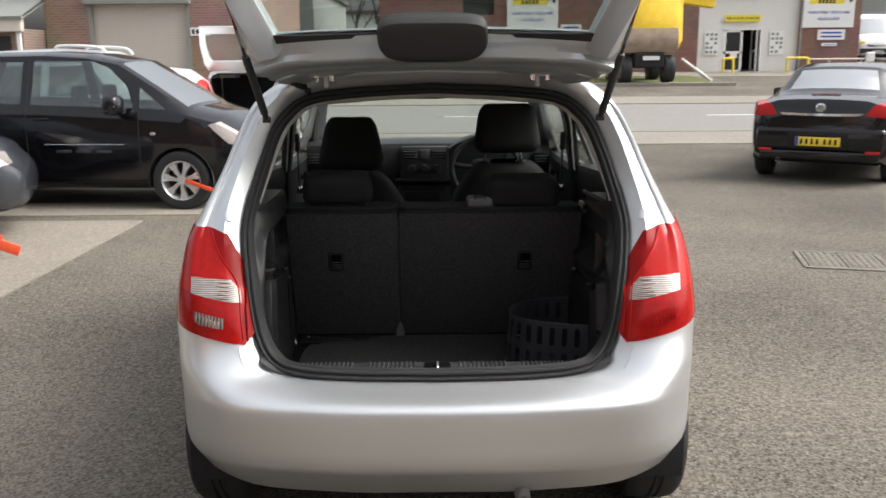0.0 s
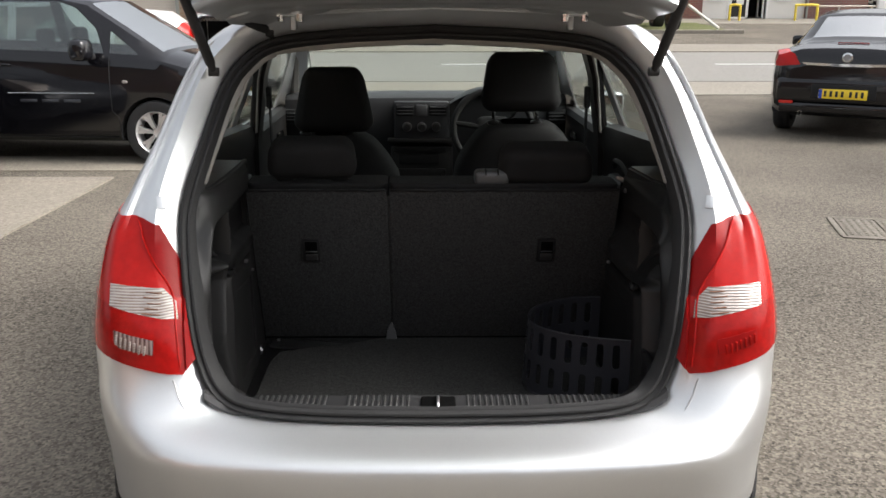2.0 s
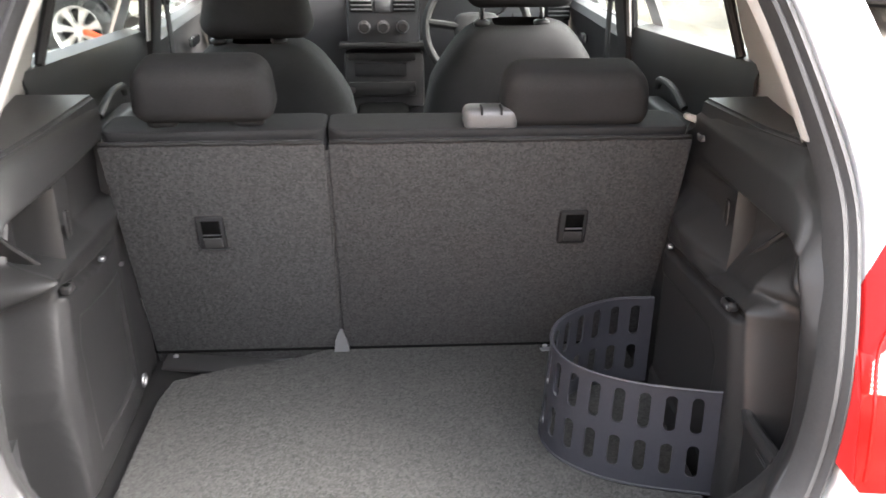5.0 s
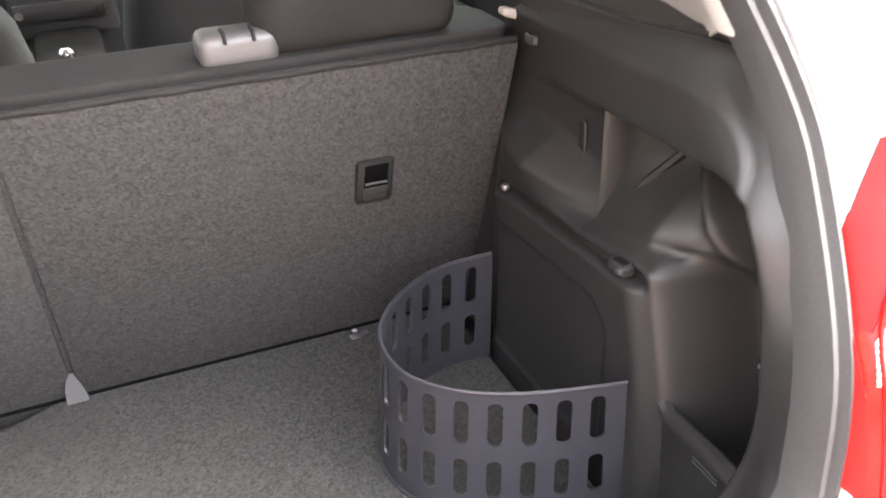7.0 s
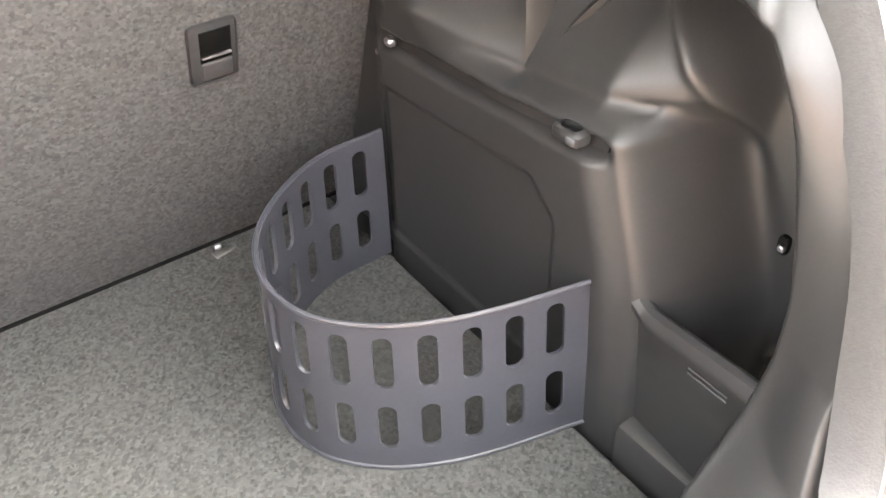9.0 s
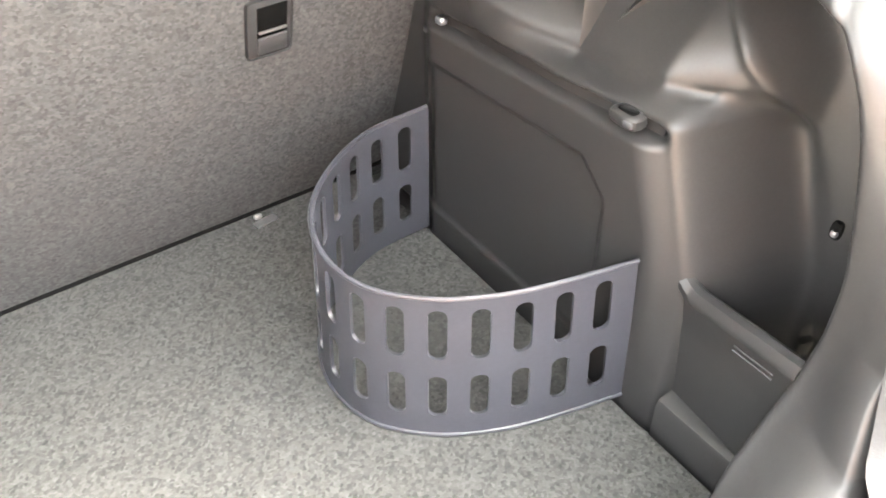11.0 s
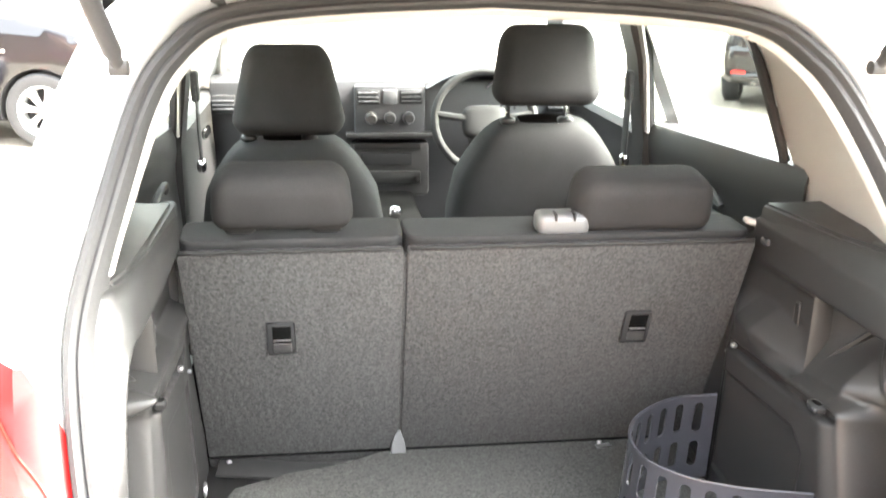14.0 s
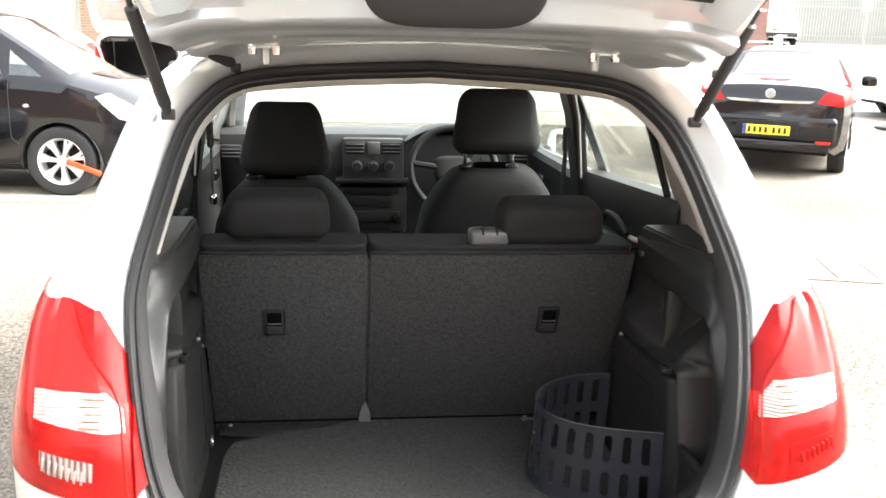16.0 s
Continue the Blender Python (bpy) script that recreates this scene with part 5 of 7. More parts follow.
bm = nb()
xs = sorted([-400, -150, -60, -30] + list(np.linspace(-20, 30, 26)) + [45, 80, 150, 400])
ys = sorted([-400, -100, -30, -10, -4, 0, 4, 8, 10.5] + list(np.linspace(11, 46, 36)) + [60, 100, 200, 500])
loft(bm, [[Vector((x, y, ground_z(x, y))) for x in xs] for y in ys])
for f in bm.faces:
    if f.normal.z < 0:
        f.normal_flip()
solo("ground", bm, asphalt, "worn grey asphalt forecourt with coarse chippings", "ground", kind="structure")


def strip(name, x0, x1, y0, y1, h, material, label, category):
    """A flat layer on the ground with real edges."""
    bm = nb()
    xs_, ys_ = np.linspace(x0, x1, max(2, int((x1 - x0) / 8) + 1)), np.linspace(y0, y1, max(2, int((y1 - y0) / 1.0) + 1))
    top = [[Vector((x, y, ground_z(x, y) + h)) for x in xs_] for y in ys_]
    loft(bm, top)
    for f in bm.faces:
        if f.normal.z < 0:
            f.normal_flip()
    r = bmesh.ops.extrude_face_region(bm, geom=bm.faces[:])
    bmesh.ops.translate(bm, vec=(0, 0, -h - .03), verts=[g for g in r["geom"] if isinstance(g, bmesh.types.BMVert)])
    bmesh.ops.recalc_face_normals(bm, faces=bm.faces[:])
    return solo(name, bm, material, label, category, kind="structure", smooth=False)


strip("pavement_near", -90, 90, 12.9, 14.6, .012, pave_mat, "pale worn strip beside the road", "pavement")
strip("road", -90, 90, 14.7, 20.4, .008, road_mat, "grey tarmac road", "road")
strip("pavement_far", -90, 90, 20.5, 22.6, .02, pave_mat, "pale footway across the road", "pavement")
strip("verge", 3.6, 9.6, 27.0, 31.5, .06, grass_soil, "short rough grass verge", "grass verge")
strip("verge_kerb", 3.4, 9.8, 26.7, 27.0, .11, pave_mat, "pale kerb of the verge", "kerb")
strip("apron", -90, 90, 31.6, 34.9, .012, pave_mat, "pale concrete apron in front of the buildings", "pavement")
for x0 in (-17.5, -11.5, -5.5, .5, 6.5, 12.5, 18.5):
    strip("road_line", x0 - .4, x0 + 2.0, 17.55, 17.67, .013, white_line, "worn white centre line dash", "road marking")
strip("slab", -9.0, -2.94, -6.0, 3.0, .014, concrete, "weathered concrete bay slab", "slab")
strip("slab", -9.0, -2.95, 3.02, 6.15, .014, concrete, "weathered concrete bay slab", "slab")
strip("slab", -12.0, -2.2, 6.5, 7.3, .008, concrete, "pale concrete strip", "slab")

# iron cover in the asphalt
cover = thing("manhole_cover", (3.13, 4.22, 0), -14, "rectangular dusty iron inspection cover set in the asphalt", "manhole cover")
bm = nb()
for c, s_ in (((0, .29, .004), (.62, .04, .012)), ((0, -.29, .004), (.62, .04, .012)), ((.30, 0, .004), (.04, .54, .012)), ((-.30, 0, .004), (.04, .54, .012))):
    box(bm, c, s_, .003)
part("frame", bm, iron, cover, "pale concrete-stained frame")
for k in (-1, 1):
    bm = nb()
    box(bm, (k * .139, 0, .003), (.265, .53, .012), .003)
    for i in range(5):
        for j in range(9):
            box(bm, (k * .139 - .10 + i * .05, -.22 + j * .055, .010), (.022, .022, .005))
    part("plate", bm, iron, cover, "studded iron plate")

# ---------- cars around ----------
def car_window_parts(bm, car, wins, screens, gl):
    for poly in wins:
        for sx in (1, -1):
            pane = cut_out(bm, poly, 1, 2, lambda c, s=sx: c.x * s > .35 and c.z > .9)
            if len(pane.faces):
                part("side_window", thick(pane, .004), gl, car, "dark reflecting side window").visible_shadow = False
    for nm, poly, cond in screens:
        pane = cut_out(bm, poly, 0, 1, cond)
        if len(pane.faces):
            part(nm, thick(pane, .004), screen_glass if nm == "windscreen" or "convertible" in car.name else gl, car, "reflecting glass").visible_shadow = False


def outside(name, bm, material, parent, label="", smooth=True):
    return part(name, bm, material, parent, label, smooth)


def make_car(name, at, rot, st, paint, axles, r, label, wins=(), screens=(), gl=None, rims=None, spokes=5, twin=True, half=None, n=56, interior=True):
    car = thing(name, at, rot, label, "car")
    y0, y1 = st[0][0], st[-1][0]
    bm = nb()
    ys = sorted(set(list(np.linspace(y0, y1, n)) + [s[0] for s in st]))
    shell(bm, st, ys)
    for i in (0, -1):
        h = section(st, (y0, y1)[i])
        vs = [bm.verts.new(p) for p in h + [mirror_x(p) for p in h[-2::-1]]]
        bm.faces.new(vs)
    tidy(bm, .002)
    for ay in axles:
        for sx in (1, -1):
            cut_out(bm, circle_poly(ay, r, r * 1.12, 26), 1, 2, lambda c, s=sx: c.x * s > .45 and c.z < .85).free()
    car_window_parts(bm, car, wins, screens, gl or glass)
    hw = half or station(st, axles[0])[0]
    body = (bm, car)
    for ay in axles:
        for sx in (1, -1):
            wheel(car, (sx * (hw - .115), ay, r), r, .20, sx, rims, spokes, twin, put=outside)
            b2 = nb()
            arc = [(ay + r * 1.13 * math.cos(a), r + r * 1.13 * math.sin(a)) for a in np.linspace(-.2, math.pi + .2, 18)]
            loft(b2, [[Vector((sx * (hw - .02), y, z)), Vector((sx * (hw - .32), y, z))] for y, z in arc])
            b2.faces.new([b2.verts.new((sx * (hw - .32), y, z)) for y, z in arc])
            part("wheel_arch_liner", thick(b2, .004), dark_void, car, "black wheel arch lining")
    b2 = nb()
    box(b2, (0, (y0 + y1) / 2, .25), (hw * 1.5, (y1 - y0) * .8, .06), .02)
    part("underbody", b2, dark_void, car, "black underbody")
    if interior:
        for sy, sxs in ((interior if isinstance(interior, (int, float)) and interior is not True else (y0 + y1) / 2, (-.36, .36)),):
            for cx in sxs:
                b2 = nb()
                pillow(b2, (cx, sy, .80), (.25, .09, .32), .5, .5, 12, 20, turn(-12, 0, 0))
                pillow(b2, (cx, sy - .07, 1.20), (.13, .05, .10), .45, .5, 10, 18)
                part("seat", b2, fabric, car, "dark seat")
        b2 = nb()
        box(b2, (0, (y0 + y1) / 2, .55), (hw * 1.6, (y1 - y0) * .5, .06), .02)
        part("cabin_floor", b2, dark_void, car, "dark cabin floor")
    return car, bm


def groove(car, pts, r=.004):
    b = nb()
    tube(b, pts, r, 6)
    return part("panel_gap", b, dark_void, car, "dark panel gap")


def side_pt(st, y, z, sx=1, off=.001):
    """Point of the car's side at the height z."""
    h = section(st, y)
    x = float(np.interp(z, [p.z for p in h[:9]], [p.x for p in h[:9]]))
    return Vector((sx * (x + off), y, z))


def plate(car, c, rot, yellow=True, w=.52, h=.11):
    b = nb()
    box(b, c, (w, .008, h), .003, rot)
    p = part("number_plate", b, plate_yellow if yellow else white_plastic, car, "yellow number plate" if yellow else "white number plate")
    b = nb()
    box(b, Vector(c) + rot @ Vector((-w * .46, -.0045, 0)), (w * .07, .003, h * .94), 0, rot)
    part("plate_band", b, plate_blue, p, "blue band")
    for k in range(7):
        b = nb()
        box(b, Vector(c) + rot @ Vector((-w * .36 + k * w * .118 + (w * .05 if k > 3 else 0), -.0045, 0)), (w * .055, .003, h * .60), .001, rot)
        part("plate_bar", b, ink, p, "plain dark bar")
    return p


# black compact people carrier, side on
MPV = [(0, .62, .40, .92, .50, 1.20), (.05, .74, .32, 1.02, .56, 1.45), (.30, .83, .26, 1.08, .60, 1.60), (1.0, .845, .23, 1.075, .62, 1.665), (1.7, .85, .22, 1.065, .62, 1.672), (2.15, .85, .22, 1.05, .60, 1.645),
       (2.50, .845, .22, 1.035, .57, 1.575), (2.9, .84, .22, 1.02, .64, 1.335), (3.30, .825, .23, 1.00, .70, 1.085), (3.6, .80, .25, .915, .66, 1.0), (3.82, .73, .28, .78, .58, .88), (3.93, .60, .32, .64, .46, .72), (3.96, .50, .36, .58, .38, .64)]
mpv, bm = make_car("people_carrier", (-5.86, 7.93, 0), -95, MPV, black_paint, (.70, 3.20), .315, "glossy black compact people carrier with alloy wheels",
                   wins=[[(.25, 1.16), (1.48, 1.12), (1.48, 1.56), (.55, 1.56)], [(1.60, 1.115), (2.72, 1.075), (2.62, 1.30), (2.40, 1.50), (2.22, 1.565), (1.60, 1.575)], [(2.78, 1.075), (3.06, 1.06), (2.76, 1.285)]],
                   screens=[("windscreen", [(-.50, 2.53), (.50, 2.53), (.62, 3.26), (-.62, 3.26)], lambda c: c.z > 1.07)], gl=tint_glass, spokes=7, twin=True, half=.85, interior=2.0)
hl = cut_out(bm, [(3.52, .90), (3.62, .925), (3.90, .76), (3.90, .66), (3.72, .70)], 1, 2, lambda c: c.x > .3)
part("headlamp", thick(grow(hl, .003), .02), clear_lens, mpv, "clear headlamp")
hl = cut_out(bm, [(3.52, .90), (3.62, .925), (3.90, .76), (3.90, .66), (3.72, .70)], 1, 2, lambda c: c.x < -.3)
part("headlamp", thick(grow(hl, .003), .02), clear_lens, mpv, "clear headlamp")
part("body", thick(bm, .006), black_paint, mpv, "glossy black body")
groove(mpv, [side_pt(MPV, 1.55, z) for z in np.linspace(.30, 1.60, 20)])
groove(mpv, [side_pt(MPV, 2.78 + (.06 if z < .5 else 0), z) for z in np.linspace(.30, 1.04, 14)])
groove(mpv, [side_pt(MPV, y, .27) for y in np.linspace(.9, 2.8, 12)], .008)
for y in (1.72, .62):
    b = nb()
    q = side_pt(MPV, y, .965)
    box(b, q + Vector((.012, 0, 0)), (.026, .17, .026), .010, None, 3)
    part("door_handle", b, black_paint, mpv, "black door handle")
b = nb()
pillow(b, (.985, 2.60, 1.115), (.125, .085, .100), .5, .6, 12, 20)
m_ = part("door_mirror", b, black_paint, mpv, "black door mirror")
b = nb()
box(b, (.88, 2.64, 1.05), (.10, .06, .05), .015)
part("mirror_arm", b, plastic, m_)
b = nb()
pillow(b, side_pt(MPV, 2.93, .81), (.008, .028, .016), .7, .7, 8, 14)
part("side_repeater", b, clear_lens, mpv, "clear side repeater")
b = nb()
tube(b, [side_pt(MPV, y, .70, 1, .006) for y in np.linspace(1.75, 2.62, 8)], .004, 6)
part("side_moulding", b, chrome, mpv, "thin bright side moulding")
for k in range(3):
    b = nb()
    box(b, side_pt(MPV, 1.95 + k * .22, .625, 1, .002), (.004, .17, .030), .001)
    part("lettering_bar", b, grey_paint, mpv, "faint grey lettering bar")
plate(mpv, (0, 3.985, .48), turn(0, 0, 180), False)


def wheel_clamp(at, rot, label):
    """Red clamp: a bent arm across the wheel with a flat guard."""
    c = thing("wheel_clamp", at, rot, label, "wheel clamp")
    b = nb()
    box(b, (.17, -.05, -.035), (.30, .02, .045), .006, turn(0, 20, 0))
    part("arm", b, orange_red, c, "orange-red flat arm")
    b = nb()
    lathe(b, [(.001, -.012), (.022, -.012), (.026, 0), (.022, .012), (.001, .012)], 16, "y", (.03, -.045, .012))
    part("lock", b, orange_red, c)
    return c


wheel_clamp((-2.70, 6.86, .30), -5, "orange-red wheel clamp on the people carrier's front wheel")

# black folding-roof convertible, seen from behind
CON = [(-.03, .62, .44, .80, .50, .86), (.0, .72, .38, .90, .56, .97), (.06, .80, .32, .955, .62, 1.045), (.30, .865, .25, 1.0, .66, 1.085), (.70, .88, .22, .99, .68, 1.10), (.85, .88, .22, .985, .62, 1.16), (1.30, .88, .22, .975, .57, 1.43),
       (1.75, .88, .22, .97, .57, 1.48), (2.2, .88, .22, .96, .54, 1.45), (2.95, .875, .23, .95, .66, 1.06), (3.7, .84, .25, .87, .6, .92), (4.15, .74, .3, .74, .5, .78), (4.32, .55, .36, .6, .4, .64)]
con_, bm = make_car("convertible_car", (4.70, 8.42, 0), -32.5, CON, black_paint, (.78, 3.38), .325, "glossy black hard-top convertible car parked facing the road",
                    wins=[[(1.02, 1.02), (2.66, 1.0), (2.25, 1.31), (1.80, 1.345), (1.36, 1.30)]],
                    screens=[("rear_window", [(-.54, .84), (.54, .84), (.46, 1.24), (-.46, 1.24)], lambda c: c.z > 1.1), ("windscreen", [(-.5, 2.26), (.5, 2.26), (.62, 2.92), (-.62, 2.92)], lambda c: c.z > 1.04)], gl=tint_glass, spokes=5, half=.88, interior=1.9)
for sx in (1, -1):
    lp = cut_out(bm, [(sx * .50, .855), (sx * .58, .97), (sx * .70, 1.02), (sx * .95, 1.02), (sx * .95, .86), (sx * .75, .83)], 0, 2, lambda c, s=sx: c.y < .34 and c.x * s > .3)
    part("tail_lamp", thick(grow(lp, .004), .02), red_lens, con_, "red wrap-round tail lamp")
part("body", thick(bm, .006), black_paint, con_, "glossy black body")
b = nb()
loft(b, [[Vector((x, -.05 + .10 * (x / .7) ** 2 + dy, .850 + .012 * (x / .62) ** 2 + dz)) for dy, dz in ((0, -.006), (-.014, -.003), (-.014, .026), (0, .031))] for x in np.linspace(-.62, .62, 21)], close_v=True, caps=True)
part("chrome_strip", b, chrome, con_, "bright chrome strip across the boot lid")
b = nb()
lathe(b, [(.001, -.012), (.048, -.012), (.058, -.006), (.058, .01)], 24, "y", (0, -.025, .945))
bd = part("badge", b, chrome, con_, "round chrome badge")
b = nb()
lathe(b, [(.001, -.014), (.040, -.014), (.040, -.008)], 20, "y", (0, -.027, .945))
part("badge_face", b, steel, bd)
b = nb()
box(b, (0, .02, .56), (1.50, .14, .30), .065, None, 5)
bp = part("rear_bumper", b, black_paint, con_, "glossy black rear bumper")
b = nb()
box(b, (0, -.045, .56), (.70, .03, .17), .02)
part("plate_recess", b, dark_void, bp, "dark plate recess")
plate(con_, (0, -.070, .535), turn(-6, 0, 0))
for sx in (1, -1):
    b = nb()
    box(b, (sx * .62, -.045, .42), (.16, .02, .035), .008)
    part("fog_reflector", b, red_plastic, con_, "small red reflector")
b = nb()
tube(b, [(-.45, .10, .30), (-.45, -.05, .29)], .028, 12, caps=False)
part("exhaust_tip", thick(b, .003), chrome, con_, "chrome exhaust tip")
b = nb()
box(b, (0, .02, .36), (1.40, .12, .12), .03)
part("lower_valance", b, black_paint, con_, "black lower valance")
groove(con_, [Vector((x, -.040 + .10 * (x / .7) ** 2, .83 + .025 * (x / .62) ** 2)) for x in np.linspace(-.62, .62, 15)])
b = nb()
box(b, (0, .32, 1.098), (.34, .02, .012), .004)
part("high_stop_lamp", b, dark_red_lens, con_, "thin red stop lamp")
for sx in (1, -1):
    b = nb()
    pillow(b, (sx * 1.0, 2.55, 1.04), (.10, .06, .07), .5, .6, 10, 18)
    part("door_mirror", b, black_paint, con_, "black door mirror")

# grey hatchback whose nose stands beside the slab
GREY = [(0, .70, .35, .9, .5, 1.2), (.3, .83, .25, 1.0, .6, 1.45), (1.6, .85, .22, .98, .6, 1.48), (2.3, .85, .22, .96, .56, 1.40), (3.0, .84, .22, .945, .68, 1.02), (3.5, .81, .24, .87, .64, .93), (3.78, .74, .27, .74, .56, .82), (3.93, .60, .31, .60, .44, .66), (3.97, .48, .35, .54, .36, .58)]
gry, bm = make_car("grey_car", (-7.60, 4.55, 0), -70, GREY, grey_paint, (.70, 3.15), .31, "dark metallic grey hatchback with a red wheel clamp",
                   wins=[[(.5, 1.05), (2.5, 1.02), (2.1, 1.32), (.7, 1.36)]], screens=[("windscreen", [(-.5, 2.36), (.5, 2.36), (.62, 2.96), (-.62, 2.96)], lambda c: c.z > 1.0)], gl=tint_glass, half=.85, interior=1.8)
for sx in (1, -1):
    hl = cut_out(bm, [(3.45, .80), (3.52, .86), (3.80, .78), (3.86, .68), (3.70, .66)], 1, 2, lambda c, s=sx: c.x * s > .3)
    part("headlamp", thick(grow(hl, .003), .02), clear_lens, gry, "clear headlamp")
    b = nb()
    box(b, (sx * .56, 3.87, .45), (.14, .06, .07), .02)
    part("fog_lamp", b, clear_lens, gry, "small fog lamp")
part("body", thick(bm, .006), grey_paint, gry, "dark grey body")
groove(gry, [side_pt(GREY, y, .30 + .02 * math.sin(y)) for y in np.linspace(3.55, 3.9, 8)], .006)
c = wheel_clamp((-3.82, 4.50, .26), 8, "red wheel clamp on the grey car's front wheel")
b = nb()
box(b, (.28, -.06, -.13), (.34, .025, .085), .006, turn(0, 22, 0))
part("guard_plate", b, orange_red, c, "orange-red guard plate")

# white car behind, and a silver one with its boot open
WHITE = [(0, .62, .45, .90, .50, 1.0), (.06, .76, .34, 1.0, .56, 1.22), (.35, .82, .26, 1.03, .60, 1.43), (1.0, .83, .23, 1.0, .60, 1.49), (1.8, .83, .22, .98, .58, 1.47), (2.6, .82, .22, .96, .64, 1.05), (3.3, .76, .25, .86, .6, .90), (3.6, .5, .3, .6, .4, .65)]
wht, bm = make_car("white_car", (-3.84, 12.6, 0), 101, WHITE, white_paint, (.62, 2.95), .30, "white small hatchback parked behind the people carrier",
                   wins=[[(.36, 1.08), (1.15, 1.05), (1.15, 1.36), (.60, 1.36)], [(1.25, 1.05), (2.2, 1.02), (1.9, 1.33), (1.25, 1.36)]], screens=[], gl=tint_glass, half=.83, interior=1.5)
for sx in (1, -1):
    lp = cut_out(bm, [(-.02, .84), (.40, .92), (.34, 1.10), (.16, 1.27), (-.02, 1.27)], 1, 2, lambda c, s=sx: c.x * s > .30)
    part("tail_lamp", thick(grow(lp, .004), .02), red_lens, wht, "red tail lamp")
part("body", thick(bm, .006), white_paint, wht, "white body")

SIL = [(0, .80, .34, .70, .55, .72), (.02, .82, .30, 1.0, .58, 1.42), (.5, .84, .24, 1.0, .60, 1.46), (1.7, .845, .22, .98, .6, 1.48), (2.4, .84, .22, .96, .58, 1.42), (3.1, .83, .23, .95, .68, 1.0), (3.7, .74, .27, .78, .56, .84), (3.9, .5, .34, .58, .38, .62)]
sil, bm = make_car("silver_car", (-3.42, 13.1, 0), 0, SIL, silver, (.70, 3.1), .31, "silver hatchback with its empty boot open", wins=[[(.6, 1.05), (2.4, 1.0), (2.0, 1.33), (.8, 1.36)]], screens=[], gl=tint_glass, half=.84, interior=1.9)
cut_out(bm, [(-.60, .72), (.60, .72), (.64, .90), (.55, 1.30), (.45, 1.36), (-.45, 1.36), (-.55, 1.30), (-.64, .90)], 0, 2, lambda c: c.y < .06).free()
part("body", thick(bm, .006), silver, sil, "silver body")
b = nb()
for c_, s_ in (((0, .95, .95), (1.20, .02, .62)), ((.63, .48, .95), (.02, .94, .62)), ((-.63, .48, .95), (.02, .94, .62)), ((0, .48, .66), (1.26, .94, .02))):
    box(b, c_, s_, .004)
part("boot_lining", b, dark_void, sil, "black boot lining")
b = nb()
tube(b, [Vector((x, -.01, z)) for x, z in [(-.60, .74), (-.63, .90), (-.55, 1.29), (-.45, 1.34), (.45, 1.34), (.55, 1.29), (.63, .90), (.60, .74)]], .015, 8, closed=True)
part("boot_seal", b, rubber, sil, "black boot seal")
R_ = turn(28, 0, 0)
hinge_at = Vector((0, -.02, 1.46))
gt = nb()
for rows_ in ([(-.62, 0), (-.66, .35), (-.64, .74)],):
    ring_o = [(-.60, -.06), (-.65, .10), (-.66, .45), (-.62, .76), (.62, .76), (.66, .45), (.65, .10), (.60, -.06)]
    ring_i = [(-.50, .12), (-.54, .20), (-.56, .42), (-.54, .64), (.54, .64), (.56, .42), (.54, .20), (.50, .12)]
    loft(gt, [[hinge_at + R_ @ Vector((x, dy, z)) for x, z in rg] for rg, dy in ((ring_o, .02), (ring_o, -.02), (ring_i, -.035), (ring_i, .02))], close_u=True, close_v=True)
tg = part("tailgate", tidy(gt), silver, sil, "raised silver tailgate")
b = nb()
box(b, Vector((0, -.02, 1.46)) + R_ @ Vector((0, 0, .36)), (1.12, .006, .60), .002, R_)
part("rear_window", b, glass, tg, "clear rear window").visible_shadow = False
for sx in (1, -1):
    b = nb()
    box(b, (sx * .77, .03, .93), (.16, .06, .34), .02)
    part("tail_lamp", b, red_lens, sil, "red tail lamp")

# silver estate whose roof shows behind the people carrier
EST = [(0, .62, .45, .95, .50, 1.05), (.06, .76, .34, 1.05, .56, 1.30), (.55, .84, .26, 1.08, .60, 1.70), (1.2, .86, .23, 1.06, .62, 1.74), (2.2, .86, .22, 1.04, .60, 1.70), (3.0, .85, .22, 1.0, .64, 1.12), (3.9, .78, .25, .90, .6, .96), (4.2, .5, .3, .6, .4, .65)]
est, bm = make_car("silver_estate_car", (-3.95, 9.95, 0), 90, EST, silver, (.75, 3.35), .32, "silver estate car with roof rails behind the people carrier",
                   wins=[[(.36, 1.14), (1.15, 1.12), (1.15, 1.50), (.62, 1.52)], [(1.25, 1.12), (2.5, 1.08), (2.1, 1.50), (1.25, 1.52)]], screens=[], gl=tint_glass, half=.86, interior=1.7)
part("body", thick(bm, .006), silver, est, "silver body")
for sx in (1, -1):
    b = nb()
    tube(b, spline([(sx * .50, .45, 1.66), (sx * .50, .52, 1.735), (sx * .52, .75, 1.765), (sx * .52, 1.05, 1.765), (sx * .52, 1.12, 1.735)], 5), .020, 8)
    part("roof_rail", b, rail_highlight_paint, est, "bright roof rail")


